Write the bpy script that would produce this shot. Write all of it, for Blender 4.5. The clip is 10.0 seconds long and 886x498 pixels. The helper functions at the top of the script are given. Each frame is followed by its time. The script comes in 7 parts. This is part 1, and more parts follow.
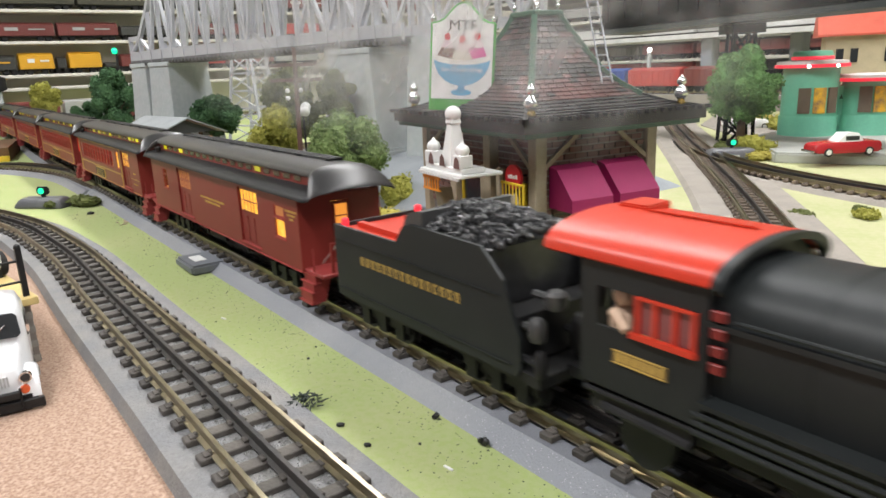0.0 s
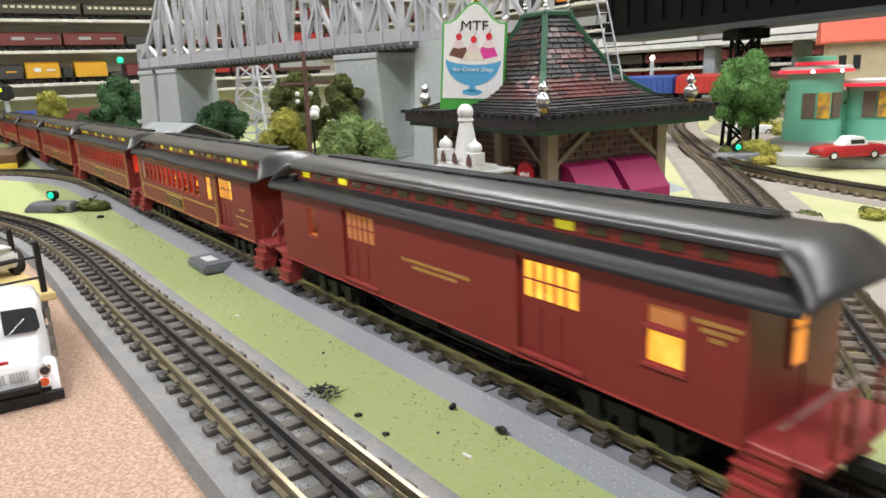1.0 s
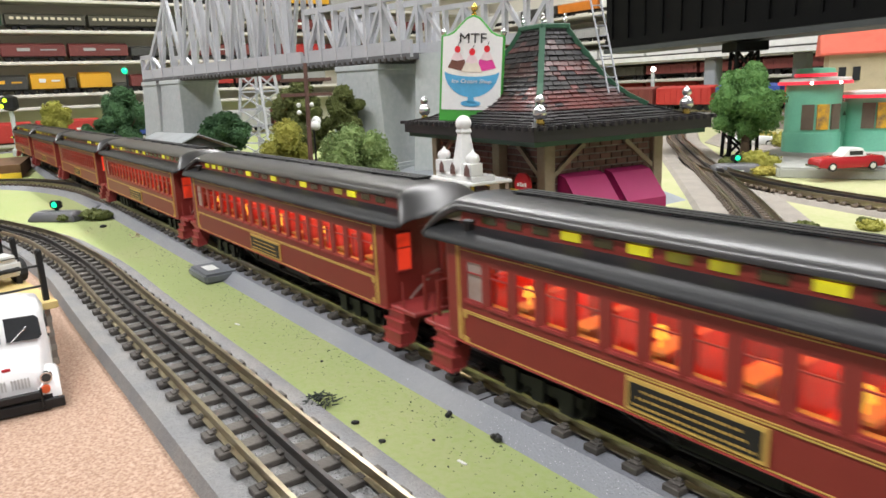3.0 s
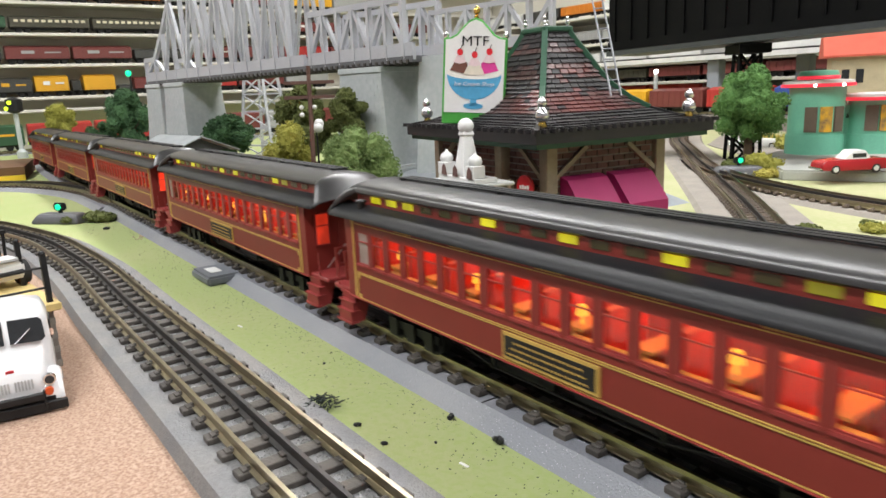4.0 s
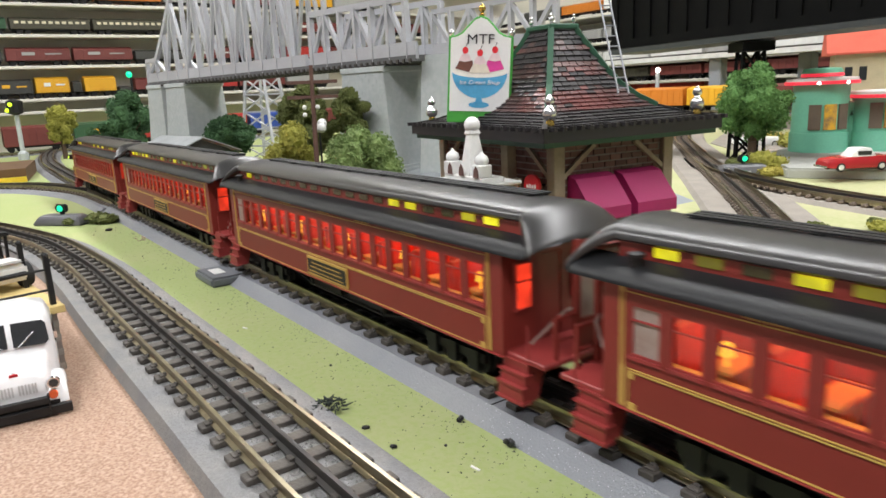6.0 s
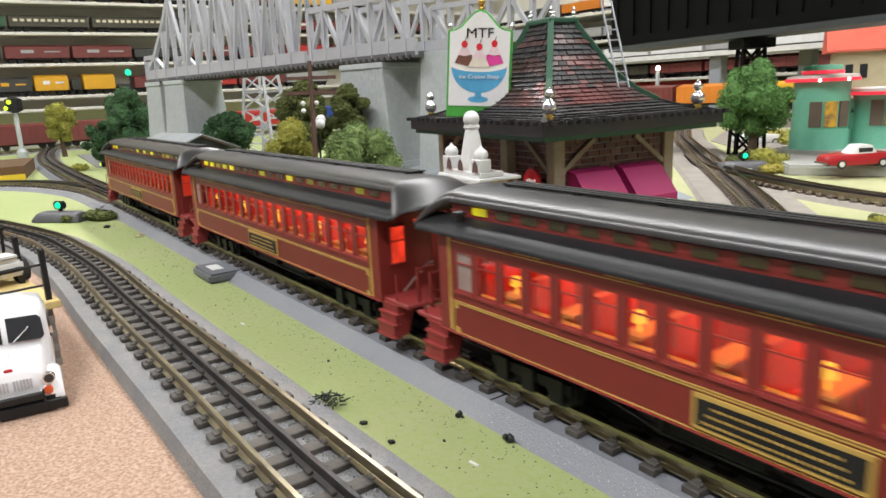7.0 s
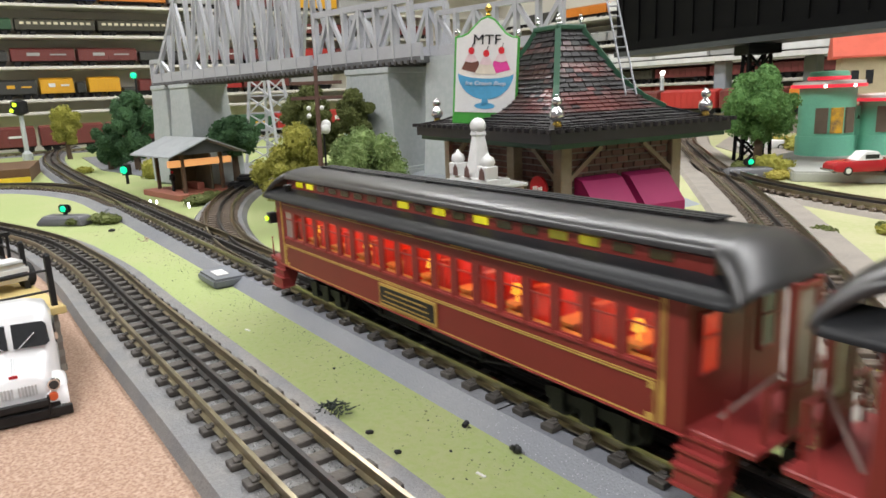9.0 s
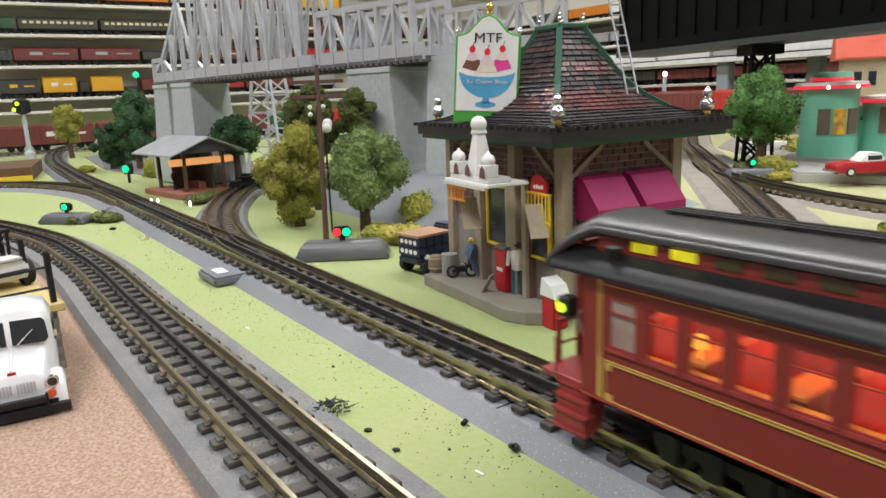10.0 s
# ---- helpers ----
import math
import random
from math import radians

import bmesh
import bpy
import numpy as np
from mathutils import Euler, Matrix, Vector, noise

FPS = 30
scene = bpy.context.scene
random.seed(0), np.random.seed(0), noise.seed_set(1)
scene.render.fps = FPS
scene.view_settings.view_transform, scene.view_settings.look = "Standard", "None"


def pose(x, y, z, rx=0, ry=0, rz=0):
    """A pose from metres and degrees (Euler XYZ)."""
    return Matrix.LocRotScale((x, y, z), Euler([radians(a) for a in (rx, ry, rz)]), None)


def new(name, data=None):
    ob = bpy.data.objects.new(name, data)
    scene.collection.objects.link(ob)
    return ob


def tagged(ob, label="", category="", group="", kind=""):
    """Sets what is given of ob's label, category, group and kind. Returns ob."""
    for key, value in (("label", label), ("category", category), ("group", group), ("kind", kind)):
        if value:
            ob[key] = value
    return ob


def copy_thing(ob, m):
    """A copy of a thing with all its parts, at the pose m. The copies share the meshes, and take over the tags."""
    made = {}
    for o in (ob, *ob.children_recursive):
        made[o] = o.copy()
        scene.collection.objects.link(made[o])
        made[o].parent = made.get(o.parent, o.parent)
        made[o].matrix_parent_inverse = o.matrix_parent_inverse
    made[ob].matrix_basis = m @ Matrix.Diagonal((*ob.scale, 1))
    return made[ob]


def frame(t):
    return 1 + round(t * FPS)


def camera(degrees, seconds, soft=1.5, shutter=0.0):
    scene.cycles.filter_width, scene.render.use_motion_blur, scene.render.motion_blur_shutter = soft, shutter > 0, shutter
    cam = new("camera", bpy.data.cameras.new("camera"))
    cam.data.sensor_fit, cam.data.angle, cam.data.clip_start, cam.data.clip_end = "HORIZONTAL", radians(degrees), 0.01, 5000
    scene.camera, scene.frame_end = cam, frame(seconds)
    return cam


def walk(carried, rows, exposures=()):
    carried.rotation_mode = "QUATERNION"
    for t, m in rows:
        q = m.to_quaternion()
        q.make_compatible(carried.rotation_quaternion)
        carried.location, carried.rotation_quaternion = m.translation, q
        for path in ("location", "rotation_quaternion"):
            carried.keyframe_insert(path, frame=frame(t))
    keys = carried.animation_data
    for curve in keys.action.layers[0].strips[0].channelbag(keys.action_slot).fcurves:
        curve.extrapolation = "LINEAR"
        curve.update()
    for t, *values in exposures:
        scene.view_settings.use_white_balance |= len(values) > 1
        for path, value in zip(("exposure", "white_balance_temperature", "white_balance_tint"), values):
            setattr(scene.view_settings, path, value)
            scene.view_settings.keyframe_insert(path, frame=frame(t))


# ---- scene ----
PATH = [
    (0, pose(0.0043, -0.2151, 0.1655, 75.219, 2.341, 53.307)),
    (0.5, pose(0.0024, -0.2224, 0.1564, 75.583, 2.414, 53.369)),
    (1, pose(0.0047, -0.2247, 0.1584, 76.026, 2.448, 53.446)),
    (1.5, pose(0.0054, -0.2257, 0.1588, 76.391, 2.445, 53.484)),
    (2, pose(0.0091, -0.2262, 0.1557, 76.641, 2.37, 53.501)),
    (2.5, pose(0.0098, -0.225, 0.1582, 76.782, 2.369, 53.567)),
    (4, pose(0.0107, -0.2251, 0.1592, 77.07, 2.396, 53.897)),
    (4.5, pose(0.0068, -0.2273, 0.1583, 77.154, 2.407, 53.993)),
    (5, pose(0.0073, -0.2277, 0.1593, 77.19, 2.524, 53.976)),
    (5.5, pose(0.0059, -0.227, 0.1596, 77.146, 2.635, 53.924)),
    (7, pose(0.0029, -0.2236, 0.1552, 76.975, 2.653, 53.9)),
    (7.5, pose(0.0012, -0.2245, 0.1577, 77.009, 2.612, 53.964)),
    (8, pose(0.0019, -0.2258, 0.1578, 77.116, 2.563, 54.07)),
    (8.5, pose(0.0028, -0.223, 0.1571, 77.198, 2.491, 54.154)),
    (9, pose(-0, -0.2238, 0.1574, 77.262, 2.452, 54.211)),
    (9.5, pose(0.0003, -0.2252, 0.1561, 77.281, 2.33, 54.305)),
    (10, pose(0, -0.2225, 0.1556, 77.337, 2.27, 54.409)),]
cam = camera(65.11, 10.0, soft=1.6, shutter=0.3)
walk(cam, PATH, [(0, 0.14), (2, 0.24), (4, 0.16), (5.5, 0.12), (7.5, 0.12), (9, 0.0), (10, -0.12)])

# ---- light: a closed exhibition room with rows of ceiling lights ----
world = bpy.data.worlds.new("world")
scene.world = world
world.use_nodes = True
world.node_tree.nodes["Background"].inputs[0].default_value = (0.9, 0.95, 1.0, 1)
world.node_tree.nodes["Background"].inputs[1].default_value = 0.035
LAMP_W = 17.0
LAMPS = [(x, y) for x in (-2.3, -1.1, 0.1, 1.2) for y in (-0.9, 0.98)]
scene.view_settings.exposure = 0.0


# ---- materials ----
def material(name, color, rough=0.6, metal=0.0, second=None, scale=40.0, amount=0.5, bump=0.0, bump_scale=None,
             fine=None, fine_scale=400.0, fine_amount=0.25, emit=None, power=0.0, coat=0.0, per_object=0.0, spec=None):
    m = bpy.data.materials.new(name)
    m.use_nodes = True
    nt = m.node_tree
    b = nt.nodes["Principled BSDF"]
    b.inputs["Roughness"].default_value = rough
    b.inputs["Metallic"].default_value = metal
    b.inputs["Coat Weight"].default_value = coat
    if spec is not None:
        b.inputs["Specular IOR Level"].default_value = spec
    tc = nt.nodes.new("ShaderNodeTexCoord")
    out = None
    base = nt.nodes.new("ShaderNodeRGB")
    base.outputs[0].default_value = (*color, 1)
    out = base.outputs[0]
    second = second or tuple(c * 0.75 for c in color)
    for sc, col, am in ((scale, second, amount), (fine_scale, fine or tuple(c * 1.25 for c in color), fine_amount)):
        n = nt.nodes.new("ShaderNodeTexNoise")
        n.inputs["Scale"].default_value = sc
        n.inputs["Detail"].default_value = 4
        r = nt.nodes.new("ShaderNodeMapRange")
        r.inputs[1].default_value, r.inputs[2].default_value = 0.42, 0.62
        r.inputs[3].default_value, r.inputs[4].default_value = 0.0, am
        mx = nt.nodes.new("ShaderNodeMix")
        mx.data_type = "RGBA"
        nt.links.new(tc.outputs["Object"], n.inputs["Vector"])
        nt.links.new(n.outputs[0], r.inputs[0])
        nt.links.new(r.outputs[0], mx.inputs[0])
        nt.links.new(out, mx.inputs[6])
        mx.inputs[7].default_value = (*col, 1)
        out = mx.outputs[2]
    if per_object:
        oi = nt.nodes.new("ShaderNodeObjectInfo")
        r = nt.nodes.new("ShaderNodeMapRange")
        r.inputs[3].default_value, r.inputs[4].default_value = 1 - per_object, 1 + per_object
        h = nt.nodes.new("ShaderNodeHueSaturation")
        nt.links.new(oi.outputs["Random"], r.inputs[0])
        nt.links.new(r.outputs[0], h.inputs["Value"])
        nt.links.new(out, h.inputs["Color"])
        out = h.outputs[0]
    nt.links.new(out, b.inputs["Base Color"])
    if bump:
        n = nt.nodes.new("ShaderNodeTexNoise")
        n.inputs["Scale"].default_value = bump_scale or fine_scale
        n.inputs["Detail"].default_value = 3
        bp = nt.nodes.new("ShaderNodeBump")
        bp.inputs["Strength"].default_value = bump
        bp.inputs["Distance"].default_value = 0.001
        nt.links.new(tc.outputs["Object"], n.inputs["Vector"])
        nt.links.new(n.outputs[0], bp.inputs["Height"])
        nt.links.new(bp.outputs[0], b.inputs["Normal"])
    if emit:
        b.inputs["Emission Color"].default_value = (*emit, 1)
        b.inputs["Emission Strength"].default_value = power
    return m


def glow_window(name, low, high, p_low, p_high, scale, per_object=True, start=0.0, base=(0.25, 0.05, 0.03)):
    """Lit window: the pane itself glows in place of the light inside, brighter in places."""
    m = material(name, base, rough=0.25)
    nt = m.node_tree
    b = nt.nodes["Principled BSDF"]
    tc = nt.nodes.new("ShaderNodeTexCoord")
    oi = nt.nodes.new("ShaderNodeObjectInfo")
    vm = nt.nodes.new("ShaderNodeVectorMath")
    vm.operation = "MULTIPLY_ADD"
    sc = nt.nodes.new("ShaderNodeCombineXYZ")
    for i in range(3):
        nt.links.new(oi.outputs["Random"], sc.inputs[i])
    nt.links.new(sc.outputs[0], vm.inputs[0])
    vm.inputs[1].default_value = (7.3, 3.1, 5.7)
    nt.links.new(tc.outputs["Object"], vm.inputs[2])
    n = nt.nodes.new("ShaderNodeTexNoise")
    n.inputs["Scale"].default_value = scale
    n.inputs["Detail"].default_value = 2
    nt.links.new(vm.outputs[0], n.inputs["Vector"])
    ramp = nt.nodes.new("ShaderNodeValToRGB")
    ramp.color_ramp.elements[0].position, ramp.color_ramp.elements[0].color = 0.42, (*low, 1)
    ramp.color_ramp.elements[1].position, ramp.color_ramp.elements[1].color = 0.60, (*high, 1)
    if per_object and low[1] < .02:
        e = ramp.color_ramp.elements.new(0.70)
        e.color = (1.0, 0.42, 0.04, 1)
    nt.links.new(n.outputs[0], ramp.inputs[0])
    mr = nt.nodes.new("ShaderNodeMapRange")
    mr.inputs[1].default_value, mr.inputs[3].default_value, mr.inputs[4].default_value = start, p_low, p_high
    nt.links.new(oi.outputs["Random"], mr.inputs[0])
    nt.links.new(ramp.outputs[0], b.inputs["Emission Color"])
    nt.links.new(mr.outputs[0], b.inputs["Emission Strength"])
    return m


GRASS = material("grass_mat", (0.33, 0.385, 0.165), 0.9, second=(0.385, 0.395, 0.20), scale=9, amount=0.6,
                 fine=(0.27, 0.36, 0.08), fine_scale=260, fine_amount=0.35, bump=0.25, bump_scale=700)
ROADBED = material("roadbed_grey", (0.185, 0.193, 0.218), 0.42, second=(0.27, 0.27, 0.275), scale=9, amount=0.6,
                   fine=(0.16, 0.165, 0.18), fine_scale=420, fine_amount=0.2, bump=0.45, bump_scale=900)
BALLAST = material("ballast_grey", (0.185, 0.185, 0.19), 0.7, second=(0.24, 0.23, 0.215), scale=30, amount=0.7,
                   fine=(0.10, 0.10, 0.10), fine_scale=520, fine_amount=0.25, bump=0.8, bump_scale=900)
BALLAST_LIGHT = material("ballast_light", (0.29, 0.26, 0.225), 0.85, second=(0.22, 0.20, 0.18), scale=30, amount=0.6,
                         bump=0.6, bump_scale=800)
TIE = material("tie_dark", (0.052, 0.045, 0.04), 0.7, second=(0.10, 0.09, 0.075), scale=80, amount=0.7, bump=0.4,
               bump_scale=600, per_object=0.3)
TIE_BROWN = material("tie_brown", (0.12, 0.09, 0.065), 0.8, second=(0.07, 0.055, 0.045), scale=80, amount=0.6, per_object=0.3)
RAIL = material("rail_brass", (0.38, 0.33, 0.225), 0.28, metal=1.0, second=(0.20, 0.17, 0.125), scale=30, amount=0.6, fine_scale=200)
RAIL_DARK = material("rail_black", (0.03, 0.028, 0.027), 0.45, metal=0.3, second=(0.06, 0.05, 0.045), scale=60)
CORK = material("cork", (0.375, 0.25, 0.178), 0.95, second=(0.48, 0.345, 0.26), scale=420, amount=0.8, fine=(0.22, 0.125, 0.085),
                fine_scale=620, fine_amount=0.65, bump=0.5, bump_scale=700)
MAROON = material("car_maroon", (0.20, 0.027, 0.021), 0.42, second=(0.175, 0.023, 0.018), scale=20, amount=0.5, fine_scale=90, fine_amount=0.08, spec=0.4)
MAROON_L = material("car_maroon_steps", (0.29, 0.036, 0.034), 0.5, second=(0.19, 0.022, 0.02), scale=50, fine_amount=0.1)
GOLD = material("gold_paint", (0.55, 0.36, 0.09), 0.45, second=(0.42, 0.27, 0.07), scale=90, fine_amount=0.1)
ROOF = material("car_roof_black", (0.011, 0.0115, 0.013), 0.46, second=(0.016, 0.016, 0.017), scale=30, fine_amount=0.1, spec=0.25, bump=0.15, bump_scale=900)
ROOF_S = material("car_roof_grey_black", (0.020, 0.0195, 0.020), 0.33, second=(0.032, 0.027, 0.025), scale=25, fine_amount=0.1, spec=0.7)
BLACK = material("black_iron", (0.012, 0.012, 0.013), 0.5, second=(0.022, 0.021, 0.02), scale=60, fine_amount=0.2, spec=0.3)
LOCO = material("loco_black", (0.014, 0.0165, 0.017), 0.45, second=(0.026, 0.028, 0.028), scale=18, fine_scale=120, fine_amount=0.1, spec=0.3)
LOCO_GREY = material("loco_smokebox", (0.05, 0.05, 0.05), 0.4, second=(0.035, 0.034, 0.034), scale=20)
RED = material("loco_red", (0.52, 0.035, 0.014), 0.33, second=(0.42, 0.03, 0.014), scale=16, fine_amount=0.08)
RED_D = material("loco_dark_red", (0.17, 0.013, 0.011), 0.5)
COAL = material("coal", (0.02, 0.02, 0.021), 0.3, second=(0.05, 0.05, 0.052), scale=150)
# window light is put into the panes as a mottled glow
WIN_RED = glow_window("window_red", (0.5, 0.022, 0.008), (1.0, 0.05, 0.018), 0.35, 1.1, 60, True)
WIN_YEL = glow_window("window_yellow", (0.9, 0.42, 0.03), (1.0, 0.62, 0.08), 0.9, 1.4, 60)
WIN_CLER = glow_window("window_clerestory", (0.55, 0.50, 0.006), (0.9, 0.80, 0.01), 0.0, 1.1, 60, start=0.62, base=(0.035, 0.035, 0.012))
def clear_pane():
    """Thin clear pane: mostly see-through with a faint gloss."""
    m = bpy.data.materials.new("window_clear")
    m.use_nodes = True
    nt = m.node_tree
    nt.nodes.clear()
    out = nt.nodes.new("ShaderNodeOutputMaterial")
    mix = nt.nodes.new("ShaderNodeMixShader")
    mix.inputs[0].default_value = 0.06
    tr = nt.nodes.new("ShaderNodeBsdfTransparent")
    gl = nt.nodes.new("ShaderNodeBsdfGlossy")
    gl.inputs["Roughness"].default_value = 0.08
    nt.links.new(tr.outputs[0], mix.inputs[1])
    nt.links.new(gl.outputs[0], mix.inputs[2])
    nt.links.new(mix.outputs[0], out.inputs[0])
    return m


WIN_CLEAR = clear_pane()
STRIP = material("strip_glow", (0.8, 0.5, 0.3), 0.5, emit=(1.0, 0.30, 0.075), power=13.5)
STRIP_Y = material("strip_glow_yellow", (0.8, 0.6, 0.3), 0.5, emit=(1.0, 0.72, 0.10), power=14.0)
SEAT = material("seat_red", (0.62, 0.022, 0.012), 0.6, second=(0.50, 0.018, 0.012), scale=60)
LEDGE = material("ledge_gold", (0.56, 0.27, 0.05), 0.5, second=(0.44, 0.20, 0.04), scale=60)
INNER = material("inner_maroon", (0.36, 0.028, 0.018), 0.7)
LAMP_Y = material("table_lamp_yellow", (0.8, 0.6, 0.1), 0.5, emit=(1.0, 0.58, 0.05), power=0.85)
# orange glow in the end pane stands for the light behind it
PANE_LIT = material("pane_lit", (0.5, 0.2, 0.06), 0.6, emit=(1.0, 0.36, 0.05), power=0.75)
WIN_GREY = material("window_frosted", (0.30, 0.25, 0.22), 0.3, second=(0.22, 0.13, 0.11), scale=120)
# faint glow in the tan colour stands for light coming through
SHADE_TAN = material("door_shade", (0.32, 0.12, 0.05), 0.6, emit=(0.8, 0.3, 0.06), power=0.25)
BRIDGE = material("bridge_silver", (0.50, 0.51, 0.54), 0.45, metal=0.25, second=(0.42, 0.42, 0.45), scale=20, fine_amount=0.15)
CONCRETE = material("concrete", (0.44, 0.475, 0.475), 0.85, second=(0.40, 0.42, 0.42), scale=14, fine=(0.6, 0.6, 0.6), fine_scale=150, bump=0.3)
ROCK = material("grey_rock", (0.26, 0.28, 0.30), 0.8, second=(0.34, 0.36, 0.37), scale=14, bump=0.4, bump_scale=100)
BARK = material("bark", (0.10, 0.065, 0.04), 0.9, second=(0.06, 0.04, 0.03), scale=90, bump=0.5)
WOOD_POLE = material("pole_wood", (0.11, 0.055, 0.04), 0.8, second=(0.07, 0.035, 0.03), scale=120)
WHITE = material("white_paint", (0.78, 0.78, 0.76), 0.45, second=(0.68, 0.68, 0.66), scale=30, fine_amount=0.1)
GREEN_T = material("trim_green", (0.06, 0.36, 0.045), 0.5, second=(0.04, 0.27, 0.04), scale=60)
DKGREEN = material("trim_dark_green", (0.022, 0.085, 0.045), 0.5, second=(0.02, 0.08, 0.05), scale=60)
SHINGLE = material("shingle", (0.060, 0.030, 0.028), 0.36, second=(0.15, 0.034, 0.028), scale=22, amount=0.8, fine_scale=150, per_object=0.3, spec=0.5)
SHINGLE_D = material("shingle_dark", (0.020, 0.019, 0.020), 0.5, second=(0.034, 0.026, 0.026), scale=30, per_object=0.25, spec=0.35)
BRICK = material("brick_red", (0.155, 0.08, 0.066), 0.85, second=(0.11, 0.06, 0.052), scale=60, per_object=0.35, bump=0.3)
MORTAR = material("mortar", (0.25, 0.23, 0.21), 0.9, second=(0.19, 0.175, 0.16), scale=60)
STONE_G = material("stone_grey", (0.30, 0.29, 0.26), 0.85, second=(0.22, 0.21, 0.19), scale=60, per_object=0.25, bump=0.3)
TIMBER = material("weathered_timber", (0.34, 0.28, 0.20), 0.85, second=(0.25, 0.20, 0.14), scale=60)
MAGENTA = material("awning_magenta", (0.34, 0.012, 0.10), 0.6, second=(0.26, 0.01, 0.075), scale=25, fine_amount=0.1)
SILVER = material("silver", (0.75, 0.75, 0.76), 0.18, metal=1.0)
BRASS = material("brass", (0.70, 0.48, 0.12), 0.22, metal=1.0)
ORANGE = material("orange_paint", (0.75, 0.26, 0.02), 0.5)
YELLOW = material("yellow_paint", (0.72, 0.50, 0.03), 0.5)
SIGN_RED = material("sign_red", (0.45, 0.012, 0.02), 0.4)
# dark tones for the unseen ceiling and walls, chosen to cut fill light
TILE_W = material("ceiling_grey", (0.20, 0.20, 0.20), 0.9)
WALL_D = material("wall_grey", (0.20, 0.20, 0.21), 0.9)
WALL = material("wall_cream", (0.72, 0.69, 0.60), 0.9, second=(0.66, 0.63, 0.55), scale=3)
SHELF = material("shelf_cream", (0.62, 0.59, 0.53), 0.6, second=(0.68, 0.65, 0.58), scale=6)
DARKFLOOR = material("carpet_grey", (0.10, 0.10, 0.11), 0.95, scale=20)
GLOW_G = material("signal_green", (0.02, 0.3, 0.2), 0.3, emit=(0.0, 0.75, 0.30), power=1.6)
GLOW_R = material("signal_red", (0.3, 0.02, 0.02), 0.3, emit=(1.0, 0.03, 0.05), power=1.2)
GLOW_Y = material("signal_lime", (0.3, 0.4, 0.02), 0.3, emit=(0.55, 0.9, 0.03), power=2.0)
GLOW_W = material("lamp_white", (0.8, 0.8, 0.8), 0.3, emit=(1, 0.95, 0.9), power=6.0)
SIGBOX = material("signal_box_grey", (0.10, 0.10, 0.11), 0.35, second=(0.14, 0.14, 0.145), scale=40)
PAD = material("roadbed_box_grey", (0.16, 0.17, 0.19), 0.5, scale=30)
GLASS_D = material("dark_glass", (0.03, 0.032, 0.035), 0.12)
STRAW = material("platform_straw", (0.55, 0.42, 0.17), 0.8, second=(0.48, 0.36, 0.15), scale=40)
MINT = material("diner_mint", (0.18, 0.52, 0.36), 0.5, second=(0.15, 0.44, 0.31), scale=20)
NEON = material("neon_red", (0.7, 0.03, 0.06), 0.4, emit=(1.0, 0.05, 0.08), power=0.6)
SLAB = material("slab_grey", (0.42, 0.43, 0.40), 0.8, scale=20)
TAN = material("stucco_tan", (0.50, 0.42, 0.28), 0.85, scale=30)
ROOF_RED = material("roof_orange_red", (0.55, 0.10, 0.06), 0.7, scale=30)
CAR_RED = material("automobile_red", (0.42, 0.02, 0.025), 0.25, fine_amount=0.05, amount=0.1)
RUBBER = material("rubber", (0.02, 0.02, 0.02), 0.8)
NAVY = material("truck_navy", (0.015, 0.022, 0.05), 0.35)


def leaf_mat(name, color, dark, light):
    return material(name, color, 0.9, second=dark, scale=30, amount=0.8, fine=light, fine_scale=300, fine_amount=0.5, bump=0.6, bump_scale=500)


LEAF_G = leaf_mat("leaf_green", (0.17, 0.25, 0.075), (0.10, 0.16, 0.045), (0.27, 0.34, 0.14))
LEAF_O = leaf_mat("leaf_olive", (0.29, 0.28, 0.045), (0.19, 0.19, 0.03), (0.42, 0.40, 0.09))
LEAF_D = leaf_mat("leaf_dark", (0.045, 0.11, 0.04), (0.025, 0.07, 0.03), (0.08, 0.16, 0.06))
LEAF_K = leaf_mat("leaf_dark_olive", (0.11, 0.13, 0.035), (0.07, 0.085, 0.025), (0.18, 0.20, 0.06))
LEAF_B = leaf_mat("leaf_bright_green", (0.085, 0.20, 0.05), (0.05, 0.13, 0.03), (0.16, 0.28, 0.08))
LEAF_Y = leaf_mat("leaf_yellow", (0.40, 0.34, 0.06), (0.28, 0.25, 0.05), (0.5, 0.42, 0.1))


# ---- mesh helpers ----
def box(bm, x0, x1, y0, y1, z0, z1):
    v = [bm.verts.new((x, y, z)) for z in (z0, z1) for x, y in ((x0, y0), (x1, y0), (x1, y1), (x0, y1))]
    for f in ((3, 2, 1, 0), (4, 5, 6, 7), (0, 1, 5, 4), (1, 2, 6, 5), (2, 3, 7, 6), (3, 0, 4, 7)):
        bm.faces.new([v[i] for i in f])
    return v


def rod(bm, a, b, r0, r1=None, n=8):
    a, b = Vector(a), Vector(b)
    r1 = r0 if r1 is None else r1
    q = (b - a).to_track_quat("Z", "Y").to_matrix()
    ring = [[bm.verts.new(c + q @ Vector((r * math.cos(t), r * math.sin(t), 0))) for t in (2 * math.pi * k / n for k in range(n))]
            for c, r in ((a, r0), (b, max(r1, 1e-5)))]
    for k in range(n):
        bm.faces.new((ring[0][k], ring[0][(k + 1) % n], ring[1][(k + 1) % n], ring[1][k]))
    bm.faces.new(ring[0][::-1])
    bm.faces.new(ring[1])


